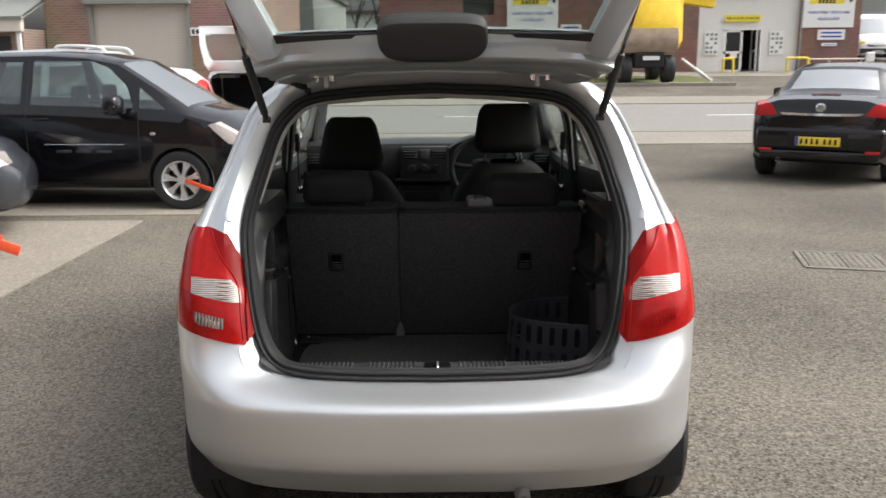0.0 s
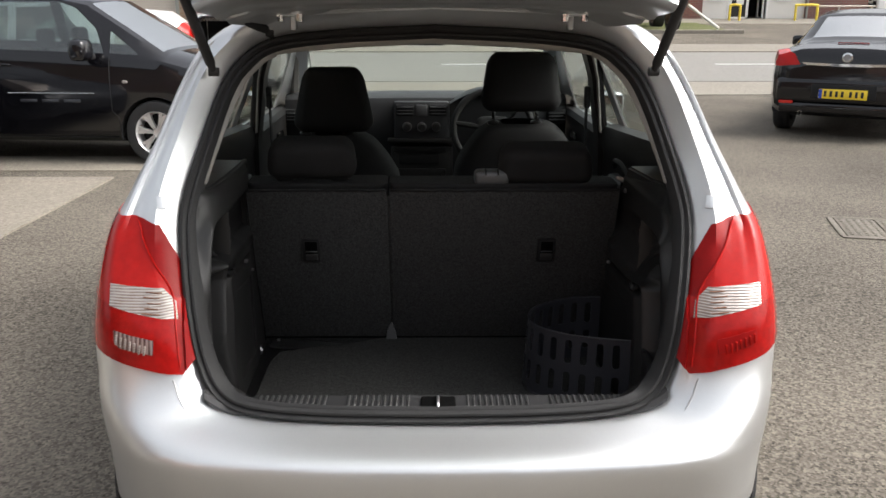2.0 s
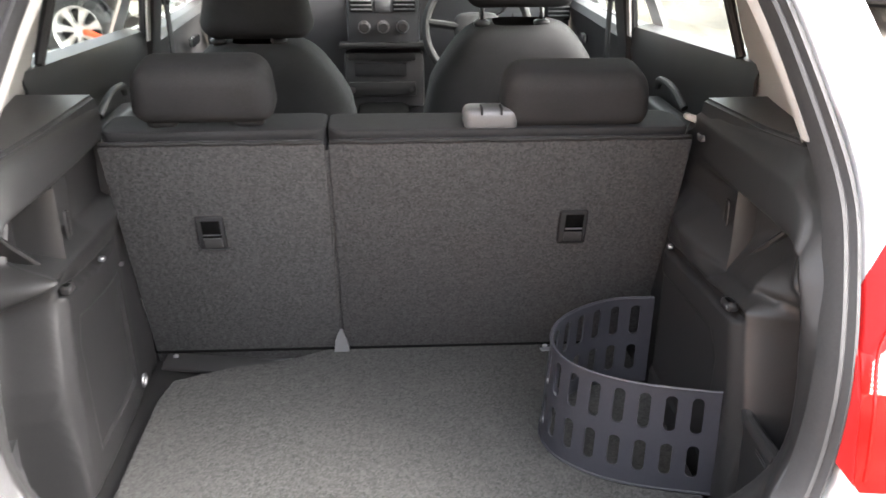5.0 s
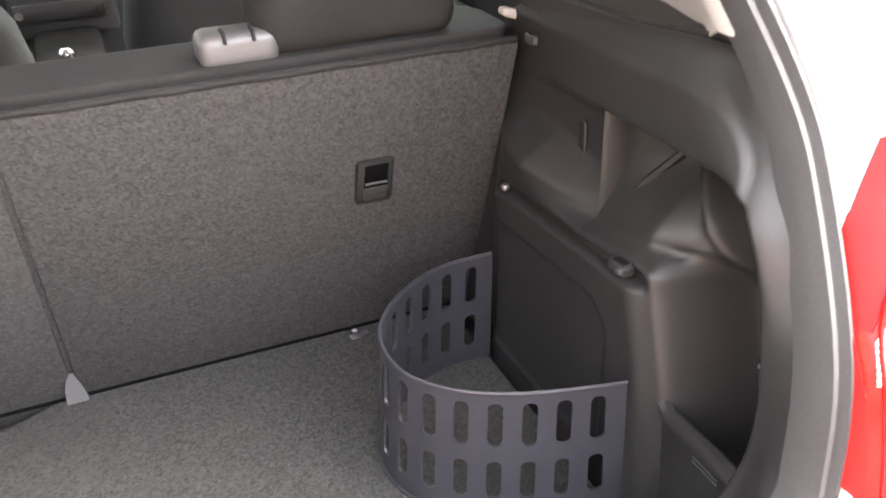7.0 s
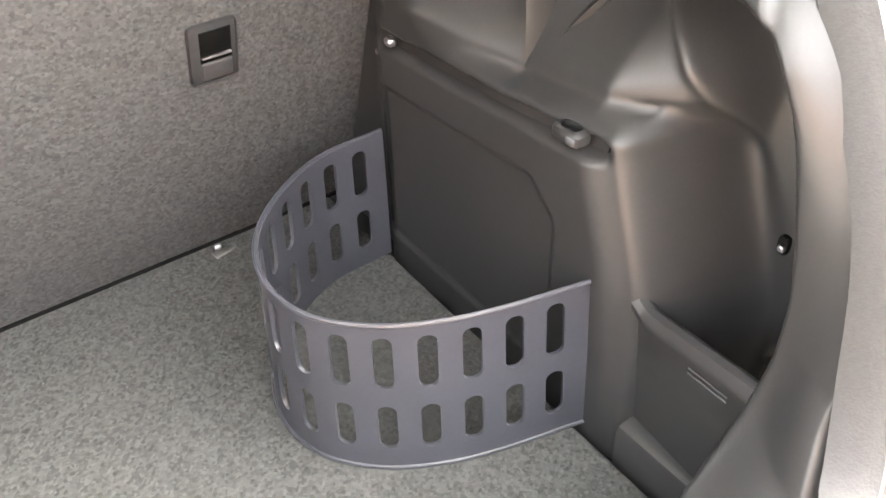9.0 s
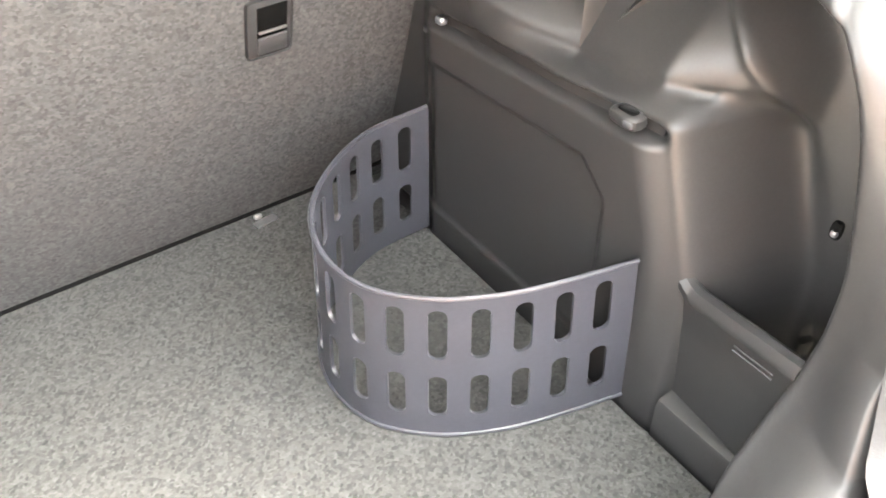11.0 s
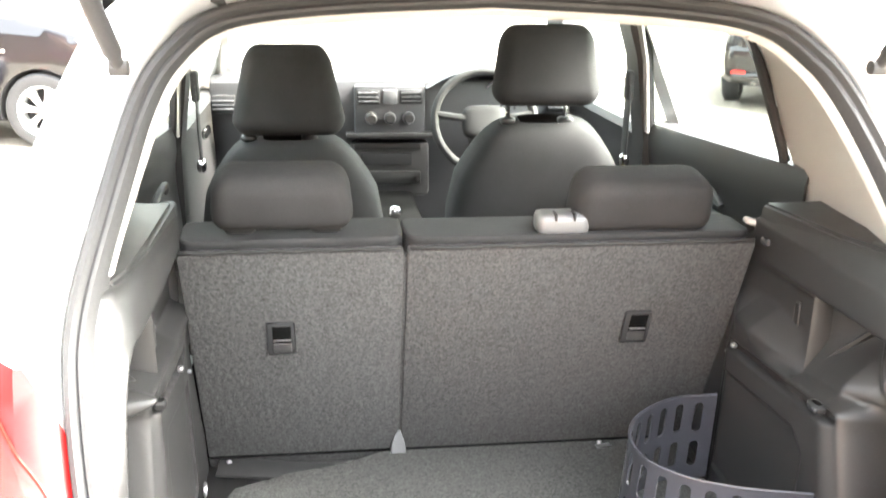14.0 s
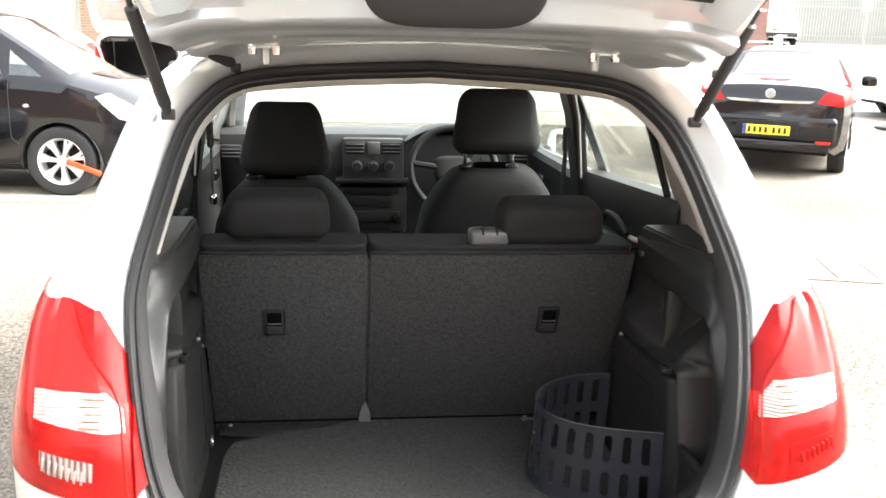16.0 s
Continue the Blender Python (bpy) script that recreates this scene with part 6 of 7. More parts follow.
# ---------- buildings across the road and beyond ----------
def brick_mat(name, c1, c2, mortar, scale=1.0):
    m = bpy.data.materials.new(name)
    m.use_nodes = True
    n, l = m.node_tree.nodes, m.node_tree.links
    b = n["Principled BSDF"]
    b.inputs["Roughness"].default_value = .9
    tc, sp, cb, br, no, mx = (n.new(k) for k in ("ShaderNodeTexCoord", "ShaderNodeSeparateXYZ", "ShaderNodeCombineXYZ", "ShaderNodeTexBrick", "ShaderNodeTexNoise", "ShaderNodeMix"))
    ad = n.new("ShaderNodeMath")
    l.new(tc.outputs["Object"], sp.inputs[0])
    l.new(sp.outputs[0], ad.inputs[0])
    l.new(sp.outputs[1], ad.inputs[1])
    l.new(ad.outputs[0], cb.inputs[0])
    l.new(sp.outputs[2], cb.inputs[1])
    l.new(cb.outputs[0], br.inputs["Vector"])
    br.inputs["Color1"].default_value, br.inputs["Color2"].default_value, br.inputs["Mortar"].default_value = (*c1, 1), (*c2, 1), (*mortar, 1)
    br.inputs["Scale"].default_value = scale
    br.inputs["Brick Width"].default_value, br.inputs["Row Height"].default_value, br.inputs["Mortar Size"].default_value = .225, .075, .01
    no.inputs["Scale"].default_value, no.inputs["Detail"].default_value = .8, 6
    l.new(tc.outputs["Object"], no.inputs["Vector"])
    mx.data_type, mx.blend_type = "RGBA", "MULTIPLY"
    mx.inputs["Factor"].default_value = .6
    l.new(br.outputs["Color"], mx.inputs["A"])
    l.new(no.outputs["Color"], mx.inputs["B"])
    g = n.new("ShaderNodeBrightContrast")
    g.inputs["Bright"].default_value = .02
    l.new(mx.outputs["Result"], g.inputs["Color"])
    l.new(g.outputs["Color"], b.inputs["Base Color"])
    bp = n.new("ShaderNodeBump")
    bp.inputs["Strength"].default_value, bp.inputs["Distance"].default_value = .5, .01
    l.new(br.outputs["Fac"], bp.inputs["Height"])
    bp.invert = True
    l.new(bp.outputs["Normal"], b.inputs["Normal"])
    return m


brick_red = brick_mat("red_brown_brick", (.27, .105, .075), (.19, .075, .06), (.22, .18, .15))
brick_back = brick_mat("brown_brick", (.36, .20, .15), (.28, .155, .115), (.33, .29, .25))
render_white = mat("white_painted_cladding", (.66, .65, .62), .7, 0, .06, .7, 20)
shutter_mat = mat("grey_beige_shutter", (.54, .49, .43), .55, .1, .06, 1.5, 60)
grey_clad = mat("grey_cladding", (.23, .24, .22), .7, 0, .08, .5, 20)
pale_clad = mat("pale_cladding", (.48, .50, .46), .7, 0, .06, .4, 20)
dark_roof = mat("dark_roofing", (.07, .065, .06), .8, 0, .2, 1, 20)
dirty_steel = mat("mud_stained_steel", (.20, .15, .11), .7, .1, .35, 3, 40, .3, 30, col2=(.42, .33, .24))
sign_white = mat("white_sign_board", (.72, .73, .72), .4, 0, .04, 2, 40)
sign_yellow = mat("yellow_sign_board", (.75, .62, .05), .4, 0, .06, 2, 40)
barrier_yellow = mat("yellow_barrier_paint", (.72, .56, .06), .5, 0, .12, 4, 40)
banner_red = mat("red_banner_cloth", (.62, .02, .05), .7, 0, .08, 4, 60)
door_glass = mat("dark_door_glass", (.03, .035, .035), .1, 0, .2, 2, 20, coat=.5)


def bar(name, parent, c, s, material, label="", bevel=0.0, rot=None):
    b = nb()
    box(b, c, s, bevel, rot)
    return part(name, b, material, parent, label, smooth=False)


def words(text, size, at, parent, material, label=""):
    """Letters standing upright, facing the forecourt."""
    cu = bpy.data.curves.new("lettering", "FONT")
    cu.body, cu.size, cu.align_x, cu.align_y, cu.extrude = text, size, "CENTER", "CENTER", .004
    tmp = bpy.data.objects.new("lettering", cu)
    scene.collection.objects.link(tmp)
    bpy.context.view_layer.update()
    me = bpy.data.meshes.new_from_object(tmp.evaluated_get(bpy.context.evaluated_depsgraph_get()))
    bpy.data.objects.remove(tmp)
    me.materials.clear()
    me.materials.append(material)
    ob = new("lettering", me)
    ob.parent = parent
    ob.matrix_basis = pose(*at, 90, 0, 0)
    return tagged(ob, label)


def wall_with_hole(b, x0, x1, y0, y1, z0, z1, holes):
    """A wall of real thickness, with openings (hx0, hx1, hz0, hz1) that go through it."""
    xs_ = sorted({x0, x1, *[h[0] for h in holes], *[h[1] for h in holes]})
    zs_ = sorted({z0, z1, *[h[2] for h in holes], *[h[3] for h in holes]})
    for xa, xb in zip(xs_, xs_[1:]):
        for za, zb in zip(zs_, zs_[1:]):
            if not any(h[0] <= (xa + xb) / 2 <= h[1] and h[2] <= (za + zb) / 2 <= h[3] for h in holes):
                box(b, ((xa + xb) / 2, (y0 + y1) / 2, (za + zb) / 2), (xb - xa, y1 - y0, zb - za))


GZ = ground_z(0, 35)
depot = thing("hire_depot", (0, 35, 0), 0, "red-brown brick hire depot with a white painted front and signs", "building")
b = nb()
wall_with_hole(b, -2.5, 10.87, 0, .3, GZ - .3, 6.2, [(1.0, 2.3, 3.4, 4.6)])
part("wall", b, brick_red, depot, "red-brown brick wall", smooth=False)
b = nb()
wall_with_hole(b, 15.09, 17.65, 0, .3, GZ - .3, 6.2, [])
part("wall", b, brick_red, depot, "red-brown brick wall", smooth=False)
b = nb()
wall_with_hole(b, 10.87, 15.09, .06, .3, GZ - .3, 4.25, [(11.92, 13.58, GZ - .02, 2.80)])
bmesh.ops.remove_doubles(b, verts=b.verts[:], dist=.002)
part("white_front", b, render_white, depot, "white painted cladding", smooth=False)
bar("grey_header", depot, (12.98, .05, 4.55), (4.22, .34, .6), grey_clad, "grey header")
bar("drainpipe", depot, (15.13, -.08, 3.0), (.09, .09, 4.4), grey_clad, "grey drainpipe", .03)
bar("window_pane", depot, (1.65, .15, 4.0), (1.3, .05, 1.2), door_glass, "dark window")
for x, y, w, d in ((-2.35, 6, .3, 11.4), (17.5, 6, .3, 11.4)):
    bar("side_wall", depot, (x, y, 3.4), (w, d, 5.6), brick_red, "brick side wall")
bar("back_wall", depot, (7.5, 11.9, 3.4), (20, .3, 5.6), brick_red, "brick back wall")
bar("roof", depot, (7.6, 6, 6.3), (20.6, 12.6, .25), dark_roof, "dark flat roof")
bar("interior_back", depot, (12.75, 2.2, 2.0), (3.2, .1, 2.4), dark_void, "dark interior")
# double doors
d = bar("door_frame", depot, (12.75, .12, 2.76), (1.70, .14, .09), white_plastic, "white door frame")
for x in (11.95, 13.55):
    bar("frame_post", d, (x, .12, 1.86), (.07, .14, 1.80), white_plastic)
lf = bar("door_leaf", depot, (12.38, .10, 1.02), (.80, .06, .12), white_plastic, "white glazed door leaf, closed")
for x in (12.03, 12.73):
    bar("stile", lf, (x, .10, 1.85), (.10, .06, 1.76), white_plastic)
for z in (1.80, 2.68):
    bar("rail", lf, (12.38, .10, z), (.80, .06, .10), white_plastic)
bar("pane", lf, (12.38, .11, 1.40), (.62, .02, .70), door_glass, "dark glass pane")
bar("pane", lf, (12.38, .11, 2.24), (.62, .02, .80), door_glass, "dark glass pane")
bar("notice", lf, (12.42, .06, 1.66), (.30, .01, .18), sign_white, "white notice")
rf = bar("door_leaf", depot, (13.40, .45, 1.02), (.06, .66, .12), white_plastic, "white glazed door leaf, standing open")
for y in (.15, .75):
    bar("stile", rf, (13.40, y, 1.85), (.06, .09, 1.76), white_plastic)
bar("rail", rf, (13.40, .45, 1.85), (.06, .6, .10), white_plastic)
bar("pane", rf, (13.40, .45, 2.2), (.02, .5, .70), door_glass)
sg = bar("shop_sign", depot, (12.70, -.01, 3.19), (1.46, .05, .27), sign_yellow, "yellow sign over the doors")
words("HIRE & SALES COUNTER", .125, (12.70, -.040, 3.19), sg, ink, "dark lettering")
for cx in (11.45, 14.20):
    p = bar("poster", depot, (cx, .03, 2.18), (.58, .03, .96), sign_white, "pale poster with small pictures")
    for i in range(3):
        for j in range(5):
            if (i * 7 + j * 3 + int(cx)) % 4:
                bar("poster_bar", p, (cx - .18 + i * .18, .012, 1.82 + j * .18), (.12, .004, .11), grey_clad)


def hire_sign(cx, zc):
    s = bar("hire_sign", depot, (cx, -.03, zc), (2.12, .05, 1.45), sign_white, "large white sign with dark and yellow lettering")
    bar("logo_band", s, (cx - .12, -.058, zc + .33), (1.45, .006, .20), sign_yellow, "yellow band")
    for k in range(5):
        bar("logo_bar", s, (cx - .72 + k * .27, -.062, zc + .55), (.20, .006, .26), ink, "plain dark bar")
    for k in range(5):
        bar("logo_bar", s, (cx - .42 + k * .15, -.062, zc + .33), (.10, .006, .16), ink, "plain dark bar")
    for k in range(2):
        bar("logo_shape", s, (cx + .66 + k * .2, -.062, zc + .50 - .08 * k), (.14, .006, .24), ink, "plain dark shape", 0, turn(0, 30 - 50 * k, 0))
    words("PLANT HIRE   TOOL HIRE", .155, (cx, -.062, zc - .12), s, plate_blue, "dark blue lettering")
    words("ACCESS HIRE", .155, (cx, -.062, zc - .38), s, plate_blue, "dark blue lettering")
    return s


hire_sign(16.27, 3.52)
hire_sign(3.90, 3.56)
for cx, zc, w, h in ((16.45, 2.50, 1.15, .42), (16.40, 2.10, .62, .13), (5.52, 2.78, .86, .42)):
    s = bar("small_sign", depot, (cx, -.02, zc), (w, .04, h), sign_white, "small white sign")
    for k in range(2 if h > .3 else 1):
        bar("sign_bar", s, (cx, -.045, zc + (.08 - .16 * k if h > .3 else 0)), (w * .75, .006, h * .16), plate_blue, "plain bar")
s = bar("notice", depot, (9.95, -.02, 2.58), (.32, .03, .34), sign_yellow, "yellow notice")
bar("notice_bar", s, (9.95, -.04, 2.58), (.16, .006, .14), ink)

for x0, x1 in ((14.15, 15.0), (11.55, 11.95)):
    hp_ = thing("barrier_hoop", ((x0 + x1) / 2, 33.6, ground_z(0, 33.6)), 0, "yellow painted steel barrier hoop", "barrier", "barriers")
    b = nb()
    w = (x1 - x0) / 2
    tube(b, spline([(-w, 0, -.1), (-w, 0, .52), (-w + .06, 0, .60), (w - .06, 0, .60), (w, 0, .52), (w, 0, -.1)], 4), .05, 10)
    part("hoop", b, barrier_yellow, hp_)
rl = thing("hand_rail", (16.3, 33.7, ground_z(0, 33.7)), 0, "long beige handrail with a white box at its end", "handrail")
b = nb()
tube(b, [(-1.3, 0, .55), (1.2, 0, .55)], .035, 8)
part("rail", b, shutter_mat, rl)
for x in (-.4, .9):
    bar("post", rl, (x, 0, .25), (.05, .05, .62), shutter_mat)
bar("box", rl, (1.25, 0, .62), (.34, .2, .40), sign_white, "white box", .05)

# site dumper with raised skip
du = thing("site_dumper", (6.95, 27.9, ground_z(0, 27.9) + .05), 0, "yellow site dumper with a raised muddy skip", "dumper")
b = nb()
rows = []
for x0, x1, y, z in ((-.95, .95, -.75, 1.0), (-1.05, 1.05, -.85, 1.25), (-1.18, 1.10, -.55, 2.4), (-1.20, 1.12, -.25, 3.3)):
    rows.append([Vector((x0, y, z)), Vector((x0 * .5, y - .12, z)), Vector((x1 * .5, y - .12, z)), Vector((x1, y, z)), Vector((x1, y + .55, z + .05)), Vector((x0, y + .55, z + .05))])
loft(b, rows, close_v=True, caps=True)
bmesh.ops.bevel(b, geom=b.edges[:], offset=.03, segments=2, affect="EDGES")
sk = part("skip", b, yellow_paint, du, "yellow steel skip")
b = nb()
loft(b, [[Vector((x * .92, y, z)) for x in np.linspace(-1, 1, 7)] for y, z in ((-.92, 1.02), (-1.02, 1.25), (-1.03, 1.50), (-.94, 1.78))])
part("skip_lip", thick(b, .03), dirty_steel, sk, "mud-stained skip floor")
bar("rim", sk, (1.12, -.45, 2.3), (.10, .16, 2.0), yellow_paint, "yellow rim", .03, turn(-14, 3, 0))
bar("chassis", du, (0, .2, .75), (1.0, 2.4, .5), dark_void, "dark chassis", .05)
bar("mast", du, (2.0, 2.4, 3.0), (2.2, .3, .55), yellow_paint, "yellow boom", .05, turn(0, 8, 0))
bar("mast_post", du, (1.1, 2.4, 1.9), (.3, .3, 2.4), yellow_paint, "yellow post", .05)
bar("plate", du, (.05, -1.02, .82), (.55, .02, .13), white_plastic, "white plate")
for sx in (-1, 1):
    for y in (-.55, 1.6):
        wheel(du, (sx * .72, y, .46), .46, .36, sx, dirty_steel, 6, False, put=outside)
bm_ = nb()
tube(bm_, [(8.2, 27.6, ground_z(0, 27.6) + .85), (9.2, 27.4, ground_z(0, 27.4) + .12)], .05, 8)
solo("timber_beam", bm_, render_white, "white painted beam leaning beside the dumper", "beam")

# brick workshop with shutter
ws = thing("workshop", (0, 24, 0), 0, "brown brick workshop with a closed roller shutter", "building")
gz = ground_z(0, 24)
b = nb()
wall_with_hole(b, -11.6, -5.7, 0, .35, gz - .3, 6.0, [(-10.24, -7.42, gz - .3, 3.22)])
part("wall", b, brick_back, ws, "brown brick wall", smooth=False)
bar("shutter_header", ws, (-8.83, -.06, 3.42), (3.1, .30, .40), grey_clad, "grey shutter box", .02)
sh = bar("shutter", ws, (-8.83, .18, 1.85), (2.82, .04, 2.8), shutter_mat, "grey-beige roller shutter")
sl = None
for k in range(34):
    z = gz + .04 + k * .08
    if sl is None:
        sl = bar("slat", sh, (0, 0, 0), (2.80, .022, .072), shutter_mat, "", .006)
        sl.location = (-8.83, .166, z)
    else:
        o = bpy.data.objects.new("slat", sl.data)
        scene.collection.objects.link(o)
        o.parent, o.location = sh, (-8.83, .166, z)
for x in (-10.26, -7.40):
    bar("shutter_rail", ws, (x, .05, 1.8), (.10, .12, 2.9), grey_clad, "grey rail")
bar("side_wall", ws, (-5.85, 5.3, 3.0), (.3, 9.9, 6.0), brick_back, "brown brick side wall")
bar("roof", ws, (-9.0, 5, 6.1), (7.4, 10.8, .25), dark_roof, "dark roof")
sg = bar("wall_sign", ws, (-7.05, -.03, 2.43), (.56, .03, .24), sign_white, "white sign with dark bars")
for k in range(4):
    bar("sign_bar", sg, (-7.24 + k * .125, -.05, 2.43), (.085, .006, .13), ink, "plain bar")
lw = thing("lean_to", (-15.2, 22.6, 0), 0, "low brick lean-to with pale roof and brown fascia", "building")
bar("wall", lw, (0, 1.2, 1.4), (7.1, 2.3, 2.2), brick_back, "brown brick wall")
bar("fascia", lw, (0, -.15, 2.62), (7.3, .2, .42), shutter_mat, "brown fascia", .02)
b = nb()
loft(b, [[Vector((x, y, z)) for x in (-3.7, 0, 3.7)] for y, z in ((-.3, 2.82), (1.3, 3.4), (1.35, 3.3), (-.28, 2.72))], close_u=True)
part("roof", b, grey_clad, lw, "pale roof sheet")
for x in (1.6, 2.9):
    bar("window_pane", lw, (x, .03, 1.9), (.6, .06, .8), door_glass, "dark window")
bar("post", lw, (3.5, -.1, 1.5), (.1, .1, 2.0), white_plastic, "white post")

# far sheds
fs = thing("grey_shed", (-11.5, 44, 0), 0, "grey clad industrial shed", "building")
bar("wall", fs, (0, 8, 3.0), (10, 16, 4.6), grey_clad, "grey cladding")
bar("roof", fs, (0, 8, 5.4), (10.4, 16.6, .25), dark_roof, "dark roof edge")
for x in (-1.2, .6, 2.2, 3.8):
    bar("window_pane", fs, (x, -.02, 2.6), (1.0, .08, 1.2), door_glass, "dark window")
for k in range(5):
    bar("window_pane", fs, (5.02, 2 + k * 3, 2.6), (.08, 1.6, 1.2), door_glass, "dark window")
ps = thing("pale_shed", (-4.5, 72, 0), 0, "pale clad shed in the distance", "building")
bar("wall", ps, (0, 5, 3.2), (22, 10, 4.4), pale_clad, "pale cladding")
bar("roof", ps, (0, 5, 5.5), (22.5, 10.5, .3), dark_roof, "dark roof edge")
bar("plinth", ps, (0, -.05, 1.6), (22, .1, .8), grey_clad, "grey plinth")

# unseen closing row added behind the viewer, to darken reflections in the paint
bk_ = thing("reflection_blocker", (0, -20, 0), 0, "unseen brick block added to close the yard and darken reflections", "building")
bar("wall", bk_, (0, -3, 3.7), (70, 6, 7.4), brick_back, "brown brick wall")
bar("roof", bk_, (0, -3, 7.55), (71, 6.6, .3), dark_roof, "dark roof")
for k in range(6):
    bar("shutter", bk_, (-25 + k * 10, .03, 1.6), (4, .1, 3.2), shutter_mat, "grey-beige shutter")


# unseen block added behind the viewer, to cut sky light on the left
of = thing("sky_blocker", (-9.3, -8.5, 0), 0, "unseen brick block added to shade the yard's left side", "building")
bar("wall", of, (0, 0, 2.6), (8.6, 9.0, 5.2), brick_back, "brown brick wall")
bar("roof", of, (0, 0, 5.3), (9.0, 9.4, .2), dark_roof, "dark flat roof")
for k in range(3):
    bar("window_pane", of, (4.31, -3 + k * 3, 2.0), (.06, 1.6, 1.2), door_glass, "dark window")


# van, fence, banner
VAN = [(0, .98, .35, 1.2, .80, 2.25), (.05, 1.0, .3, 1.25, .85, 2.4), (3.4, 1.0, .28, 1.25, .86, 2.45), (3.9, 1.0, .28, 1.22, .84, 2.25), (4.55, .99, .3, 1.15, .86, 1.35), (5.0, .93, .32, .95, .78, 1.08), (5.15, .80, .4, .8, .66, .86)]
van, bm = make_car("white_van", (23.4, 48.2, ground_z(0, 43)), 170, VAN, white_paint, (.9, 4.3), .34, "white delivery van with yellow front corners", wins=[[(3.3, 1.35), (4.3, 1.3), (3.95, 1.95), (3.3, 2.0)]],
                   screens=[("windscreen", [(-.80, 3.95), (.80, 3.95), (.86, 4.5), (-.86, 4.5)], lambda c: c.z > 1.3)], gl=tint_glass, half=1.0, n=30, interior=3.2)
part("body", thick(bm, .006), white_paint, van, "white body")
b = nb()
box(b, (0, 5.08, .55), (1.7, .16, .28), .05)
part("bumper", b, plastic_matt, van, "black bumper")
b = nb()
box(b, (0, 5.10, .80), (1.1, .10, .16), .03)
part("grille", b, dark_void, van, "black grille")
for sx in (-1, 1):
    b = nb()
    box(b, (sx * .72, 5.0, .92), (.30, .16, .22), .05)
    part("headlamp", b, sign_yellow if sx > 0 else clear_lens, van, "headlamp")
plate(van, (0, 5.18, .50), turn(0, 0, 180), False)

fe = thing("palisade_fence", (30, 50.5, ground_z(0, 46)), 0, "grey steel palisade fence", "fence")
for z in (.5, 2.2):
    bar("rail", fe, (0, .06, z), (13, .05, .08), steel, "steel rail")
sl = None
for k in range(70):
    if sl is None:
        b = nb()
        loft(b, [[Vector((x, y, z)) for x, y in ((-.035, 0), (0, -.02), (.035, 0), (0, .012))] for z in (-.1, 2.6, 2.75)], close_v=True, caps=True)
        sl = part("pale", b, steel, fe, "steel pale")
        sl.location.x = -6.4
    else:
        o = bpy.data.objects.new("pale", sl.data)
        scene.collection.objects.link(o)
        o.parent, o.location = fe, (-6.4 + k * .185, 0, 0)
lp = thing("post_with_box", (27.6, 44, ground_z(0, 44)), 0, "grey post carrying a white box", "post")
b = nb()
tube(b, [(0, 0, -.1), (0, 0, 3.2)], .06, 10)
part("pole", b, steel, lp)
bar("box", lp, (-.1, -.1, 2.2), (.45, .25, .7), sign_white, "white box", .03)
sh_ = thing("tall_grey_shed", (32, 62, 0), 0, "grey ribbed shed behind the fence", "building")
bar("wall", sh_, (0, 6, 4), (34, 12, 7), grey_clad, "grey cladding")
bar("roof", sh_, (0, 6, 7.6), (34.6, 12.6, .3), dark_roof, "dark roof")

fl = thing("feather_banner", (9.25, 13.0, ground_z(0, 13)), 0, "red and white feather banner on a bowed pole", "banner")
pole = spline([(0, 0, -.05), (.02, 0, 1.2), (.06, 0, 2.4), (.22, 0, 3.1), (.50, 0, 3.35), (.72, 0, 3.2)], 6)
b = nb()
tube(b, pole, .014, 8)
part("pole", b, steel, fl, "thin pole")
b = nb()
loft(b, [[p + Vector((.01, 0, 0)), p.lerp(Vector((.62 + .05 * math.sin(i), .03 * math.sin(i * .7), p.z - .05)), .5), Vector((.66 + .03 * math.sin(i * .6), .02 * math.sin(i), min(p.z, 3.1) - .08))] for i, p in enumerate(pole[4:24])])
part("sail", thick(b, .004), banner_red, fl, "red cloth")
b = nb()
lathe(b, [(.001, 0), (.22, 0), (.22, .05), (.05, .09), (.001, .09)], 20, "z", (0, 0, .0))
part("base", b, plastic_matt, fl, "black base")
SIL2 = [(y, w, s, bb, g, t) for y, w, s, bb, g, t in GREY]
c2, bm = make_car("pale_silver_car", (13.9, 14.3, ground_z(0, 14)), 84, SIL2, silver, (.70, 3.15), .31, "pale silver car parked under the banner", wins=[[(.5, 1.05), (2.5, 1.02), (2.1, 1.32), (.7, 1.36)]], screens=[], gl=tint_glass, half=.85, interior=1.8)
part("body", thick(bm, .006), silver, c2, "pale silver body")
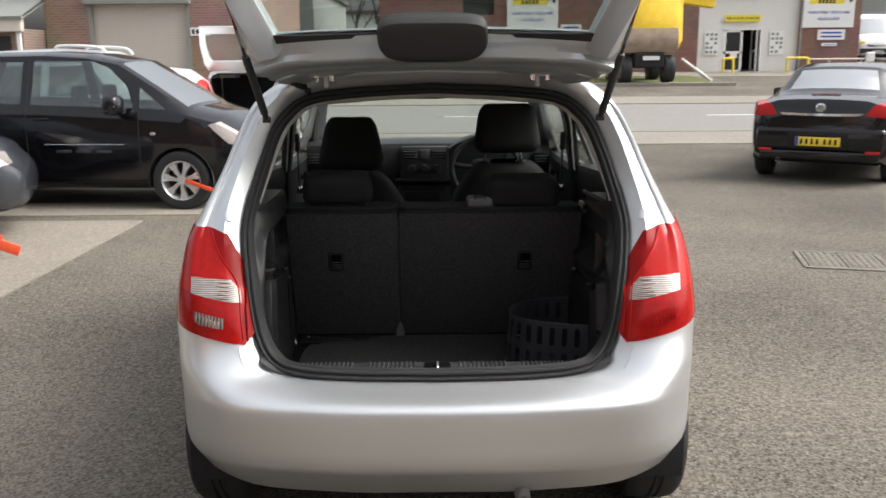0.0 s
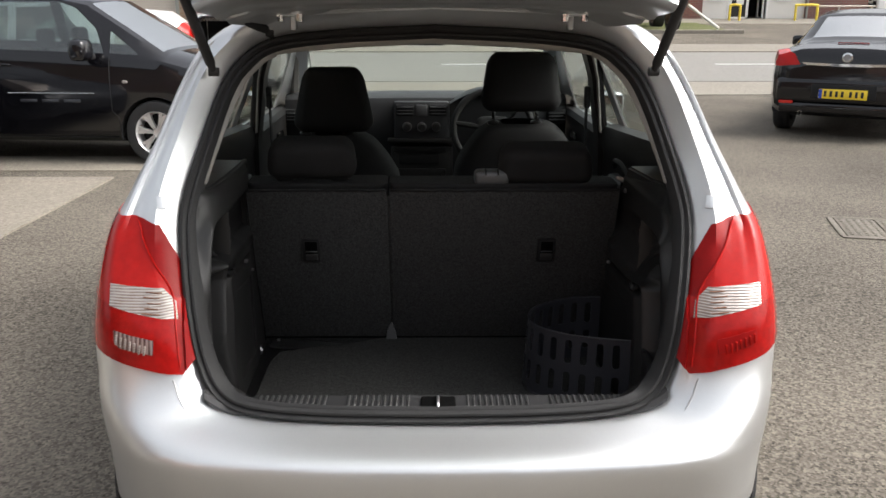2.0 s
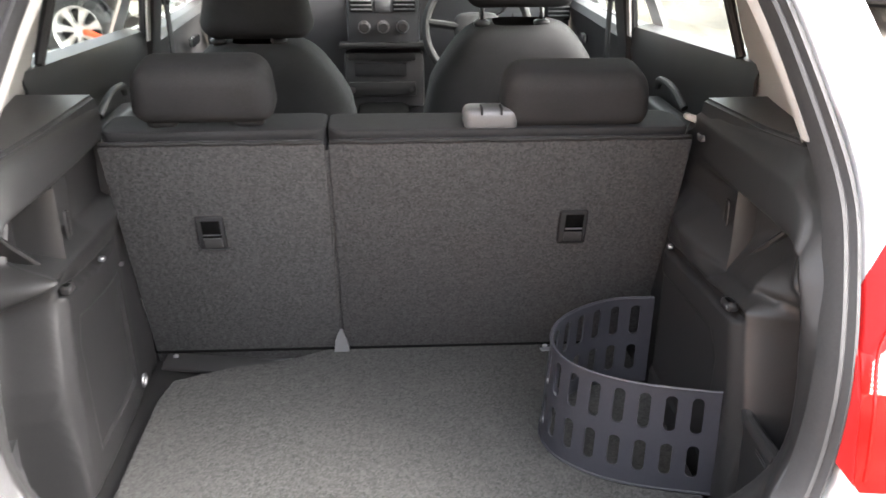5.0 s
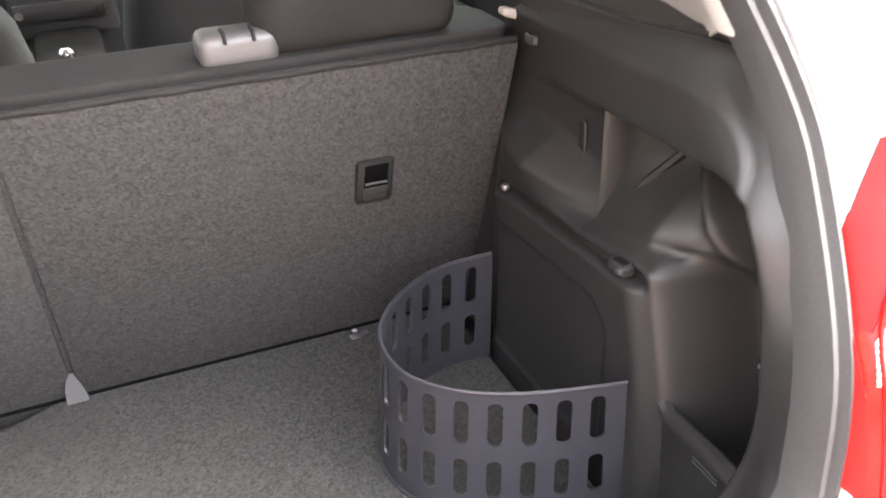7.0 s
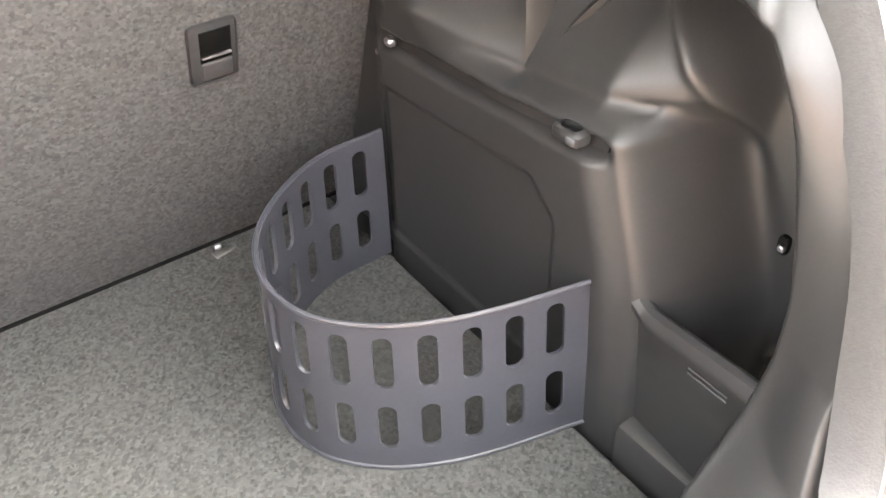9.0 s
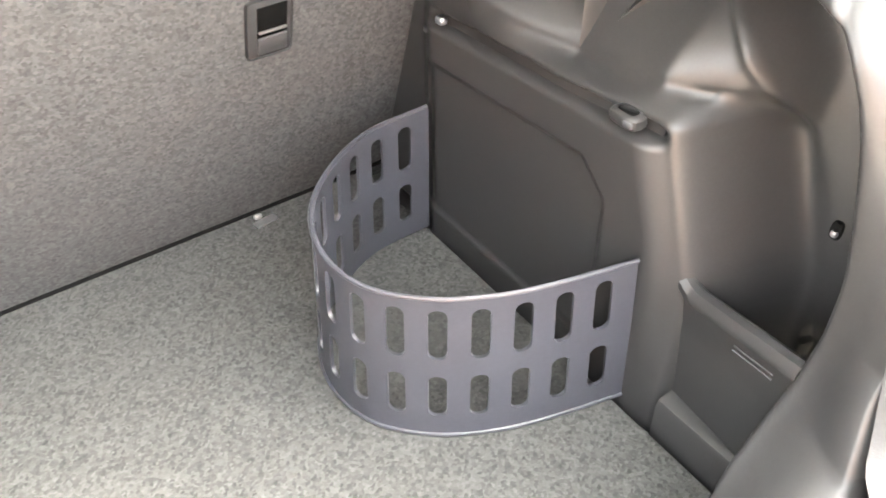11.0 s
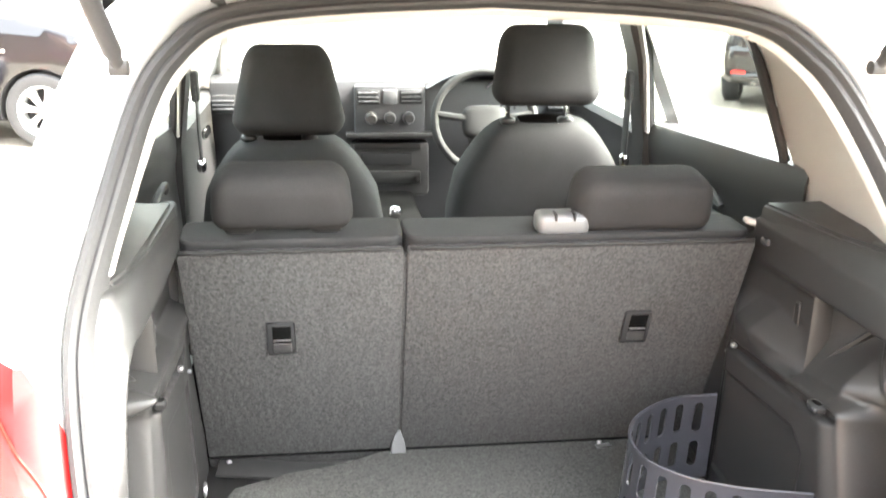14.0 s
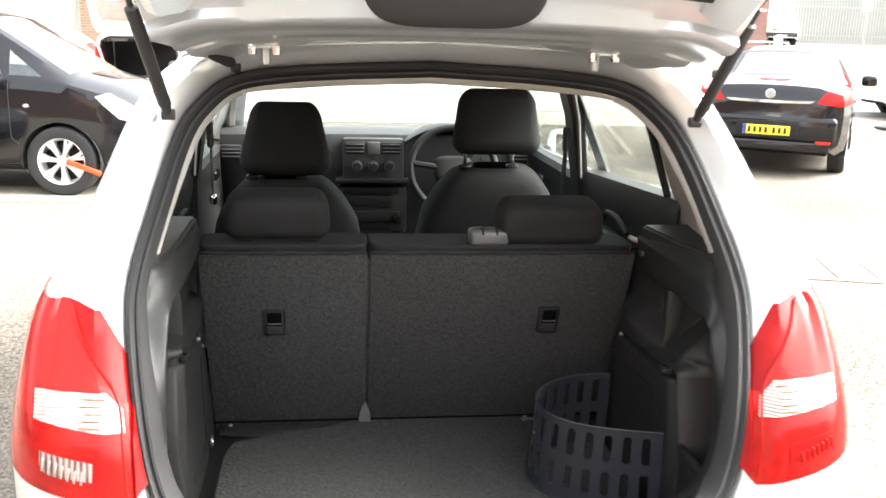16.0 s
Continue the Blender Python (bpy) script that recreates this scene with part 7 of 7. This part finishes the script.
# a heap of dead leaves by the kerb
leaf = mat("dead_leaves", (.16, .10, .05), .9, 0, .3, 20, 100, col2=(.30, .21, .12))
bm = nb()
rng = random.Random(4)
for k in range(420):
    a, r = rng.random() * 6.283, .26 * math.sqrt(rng.random())
    c = Vector((5.62 + r * math.cos(a), 6.95 + r * .8 * math.sin(a), .01 + .10 * (1 - (r / .26) ** 2) * rng.random()))
    R_ = Euler((rng.uniform(-.7, .7), rng.uniform(-.7, .7), rng.random() * 6.3)).to_matrix()
    bm.faces.new([bm.verts.new(c + R_ @ Vector(p) * .03) for p in ((-1, 0, 0), (0, -.5, .15), (1, 0, 0), (0, .5, .15))])
solo("leaf_litter", bm, leaf, "heap of dead brown leaves on the asphalt", "leaves", kind="stuff", smooth=False)


# bare tree
def bare_tree(at, h, seed, label):
    rng = random.Random(seed)
    tr = thing("bare_tree", at, 0, label, "tree", "bare trees")
    b, tw = nb(), nb()

    def limb(bb, p, d, ln, r, depth):
        pts, rs = [p], [r]
        for i in range(4):
            d = (d + Vector((rng.uniform(-.22, .22), rng.uniform(-.22, .22), rng.uniform(-.05, .18)))).normalized()
            p = p + d * ln / 4
            pts.append(p)
            rs.append(r * (1 - .16 * (i + 1)))
        tube(bb, pts, rs, 6 if depth < 2 else 4)
        if depth < 4:
            for k in range(5 if depth == 0 else 4):
                j = rng.randint(2, 4)
                nd = (d + Vector((rng.uniform(-1, 1), rng.uniform(-1, 1), rng.uniform(-.1, .7)))).normalized()
                limb(b if depth < 1 else tw, pts[j], nd, ln * rng.uniform(.5, .75), rs[j] * .6, depth + 1)
    limb(b, Vector((0, 0, -.2)), Vector((0, 0, 1)), h * .42, h * .022, 0)
    part("trunk", b, mat("bark", (.07, .06, .05), .9, 0, .3, 8, 60, .5, 60), tr, "grey-brown trunk and limbs")
    part("twigs", tw, mat("twig_bark", (.10, .09, .075), .9, 0, .3, 8, 60), tr, "fine bare twigs")
    return tr


bare_tree((-2.6, 41, ground_z(0, 41)), 6.5, 3, "bare leafless tree beyond the road")
bare_tree((-4.6, 47, ground_z(0, 46)), 7.0, 8, "bare leafless tree beyond the road")
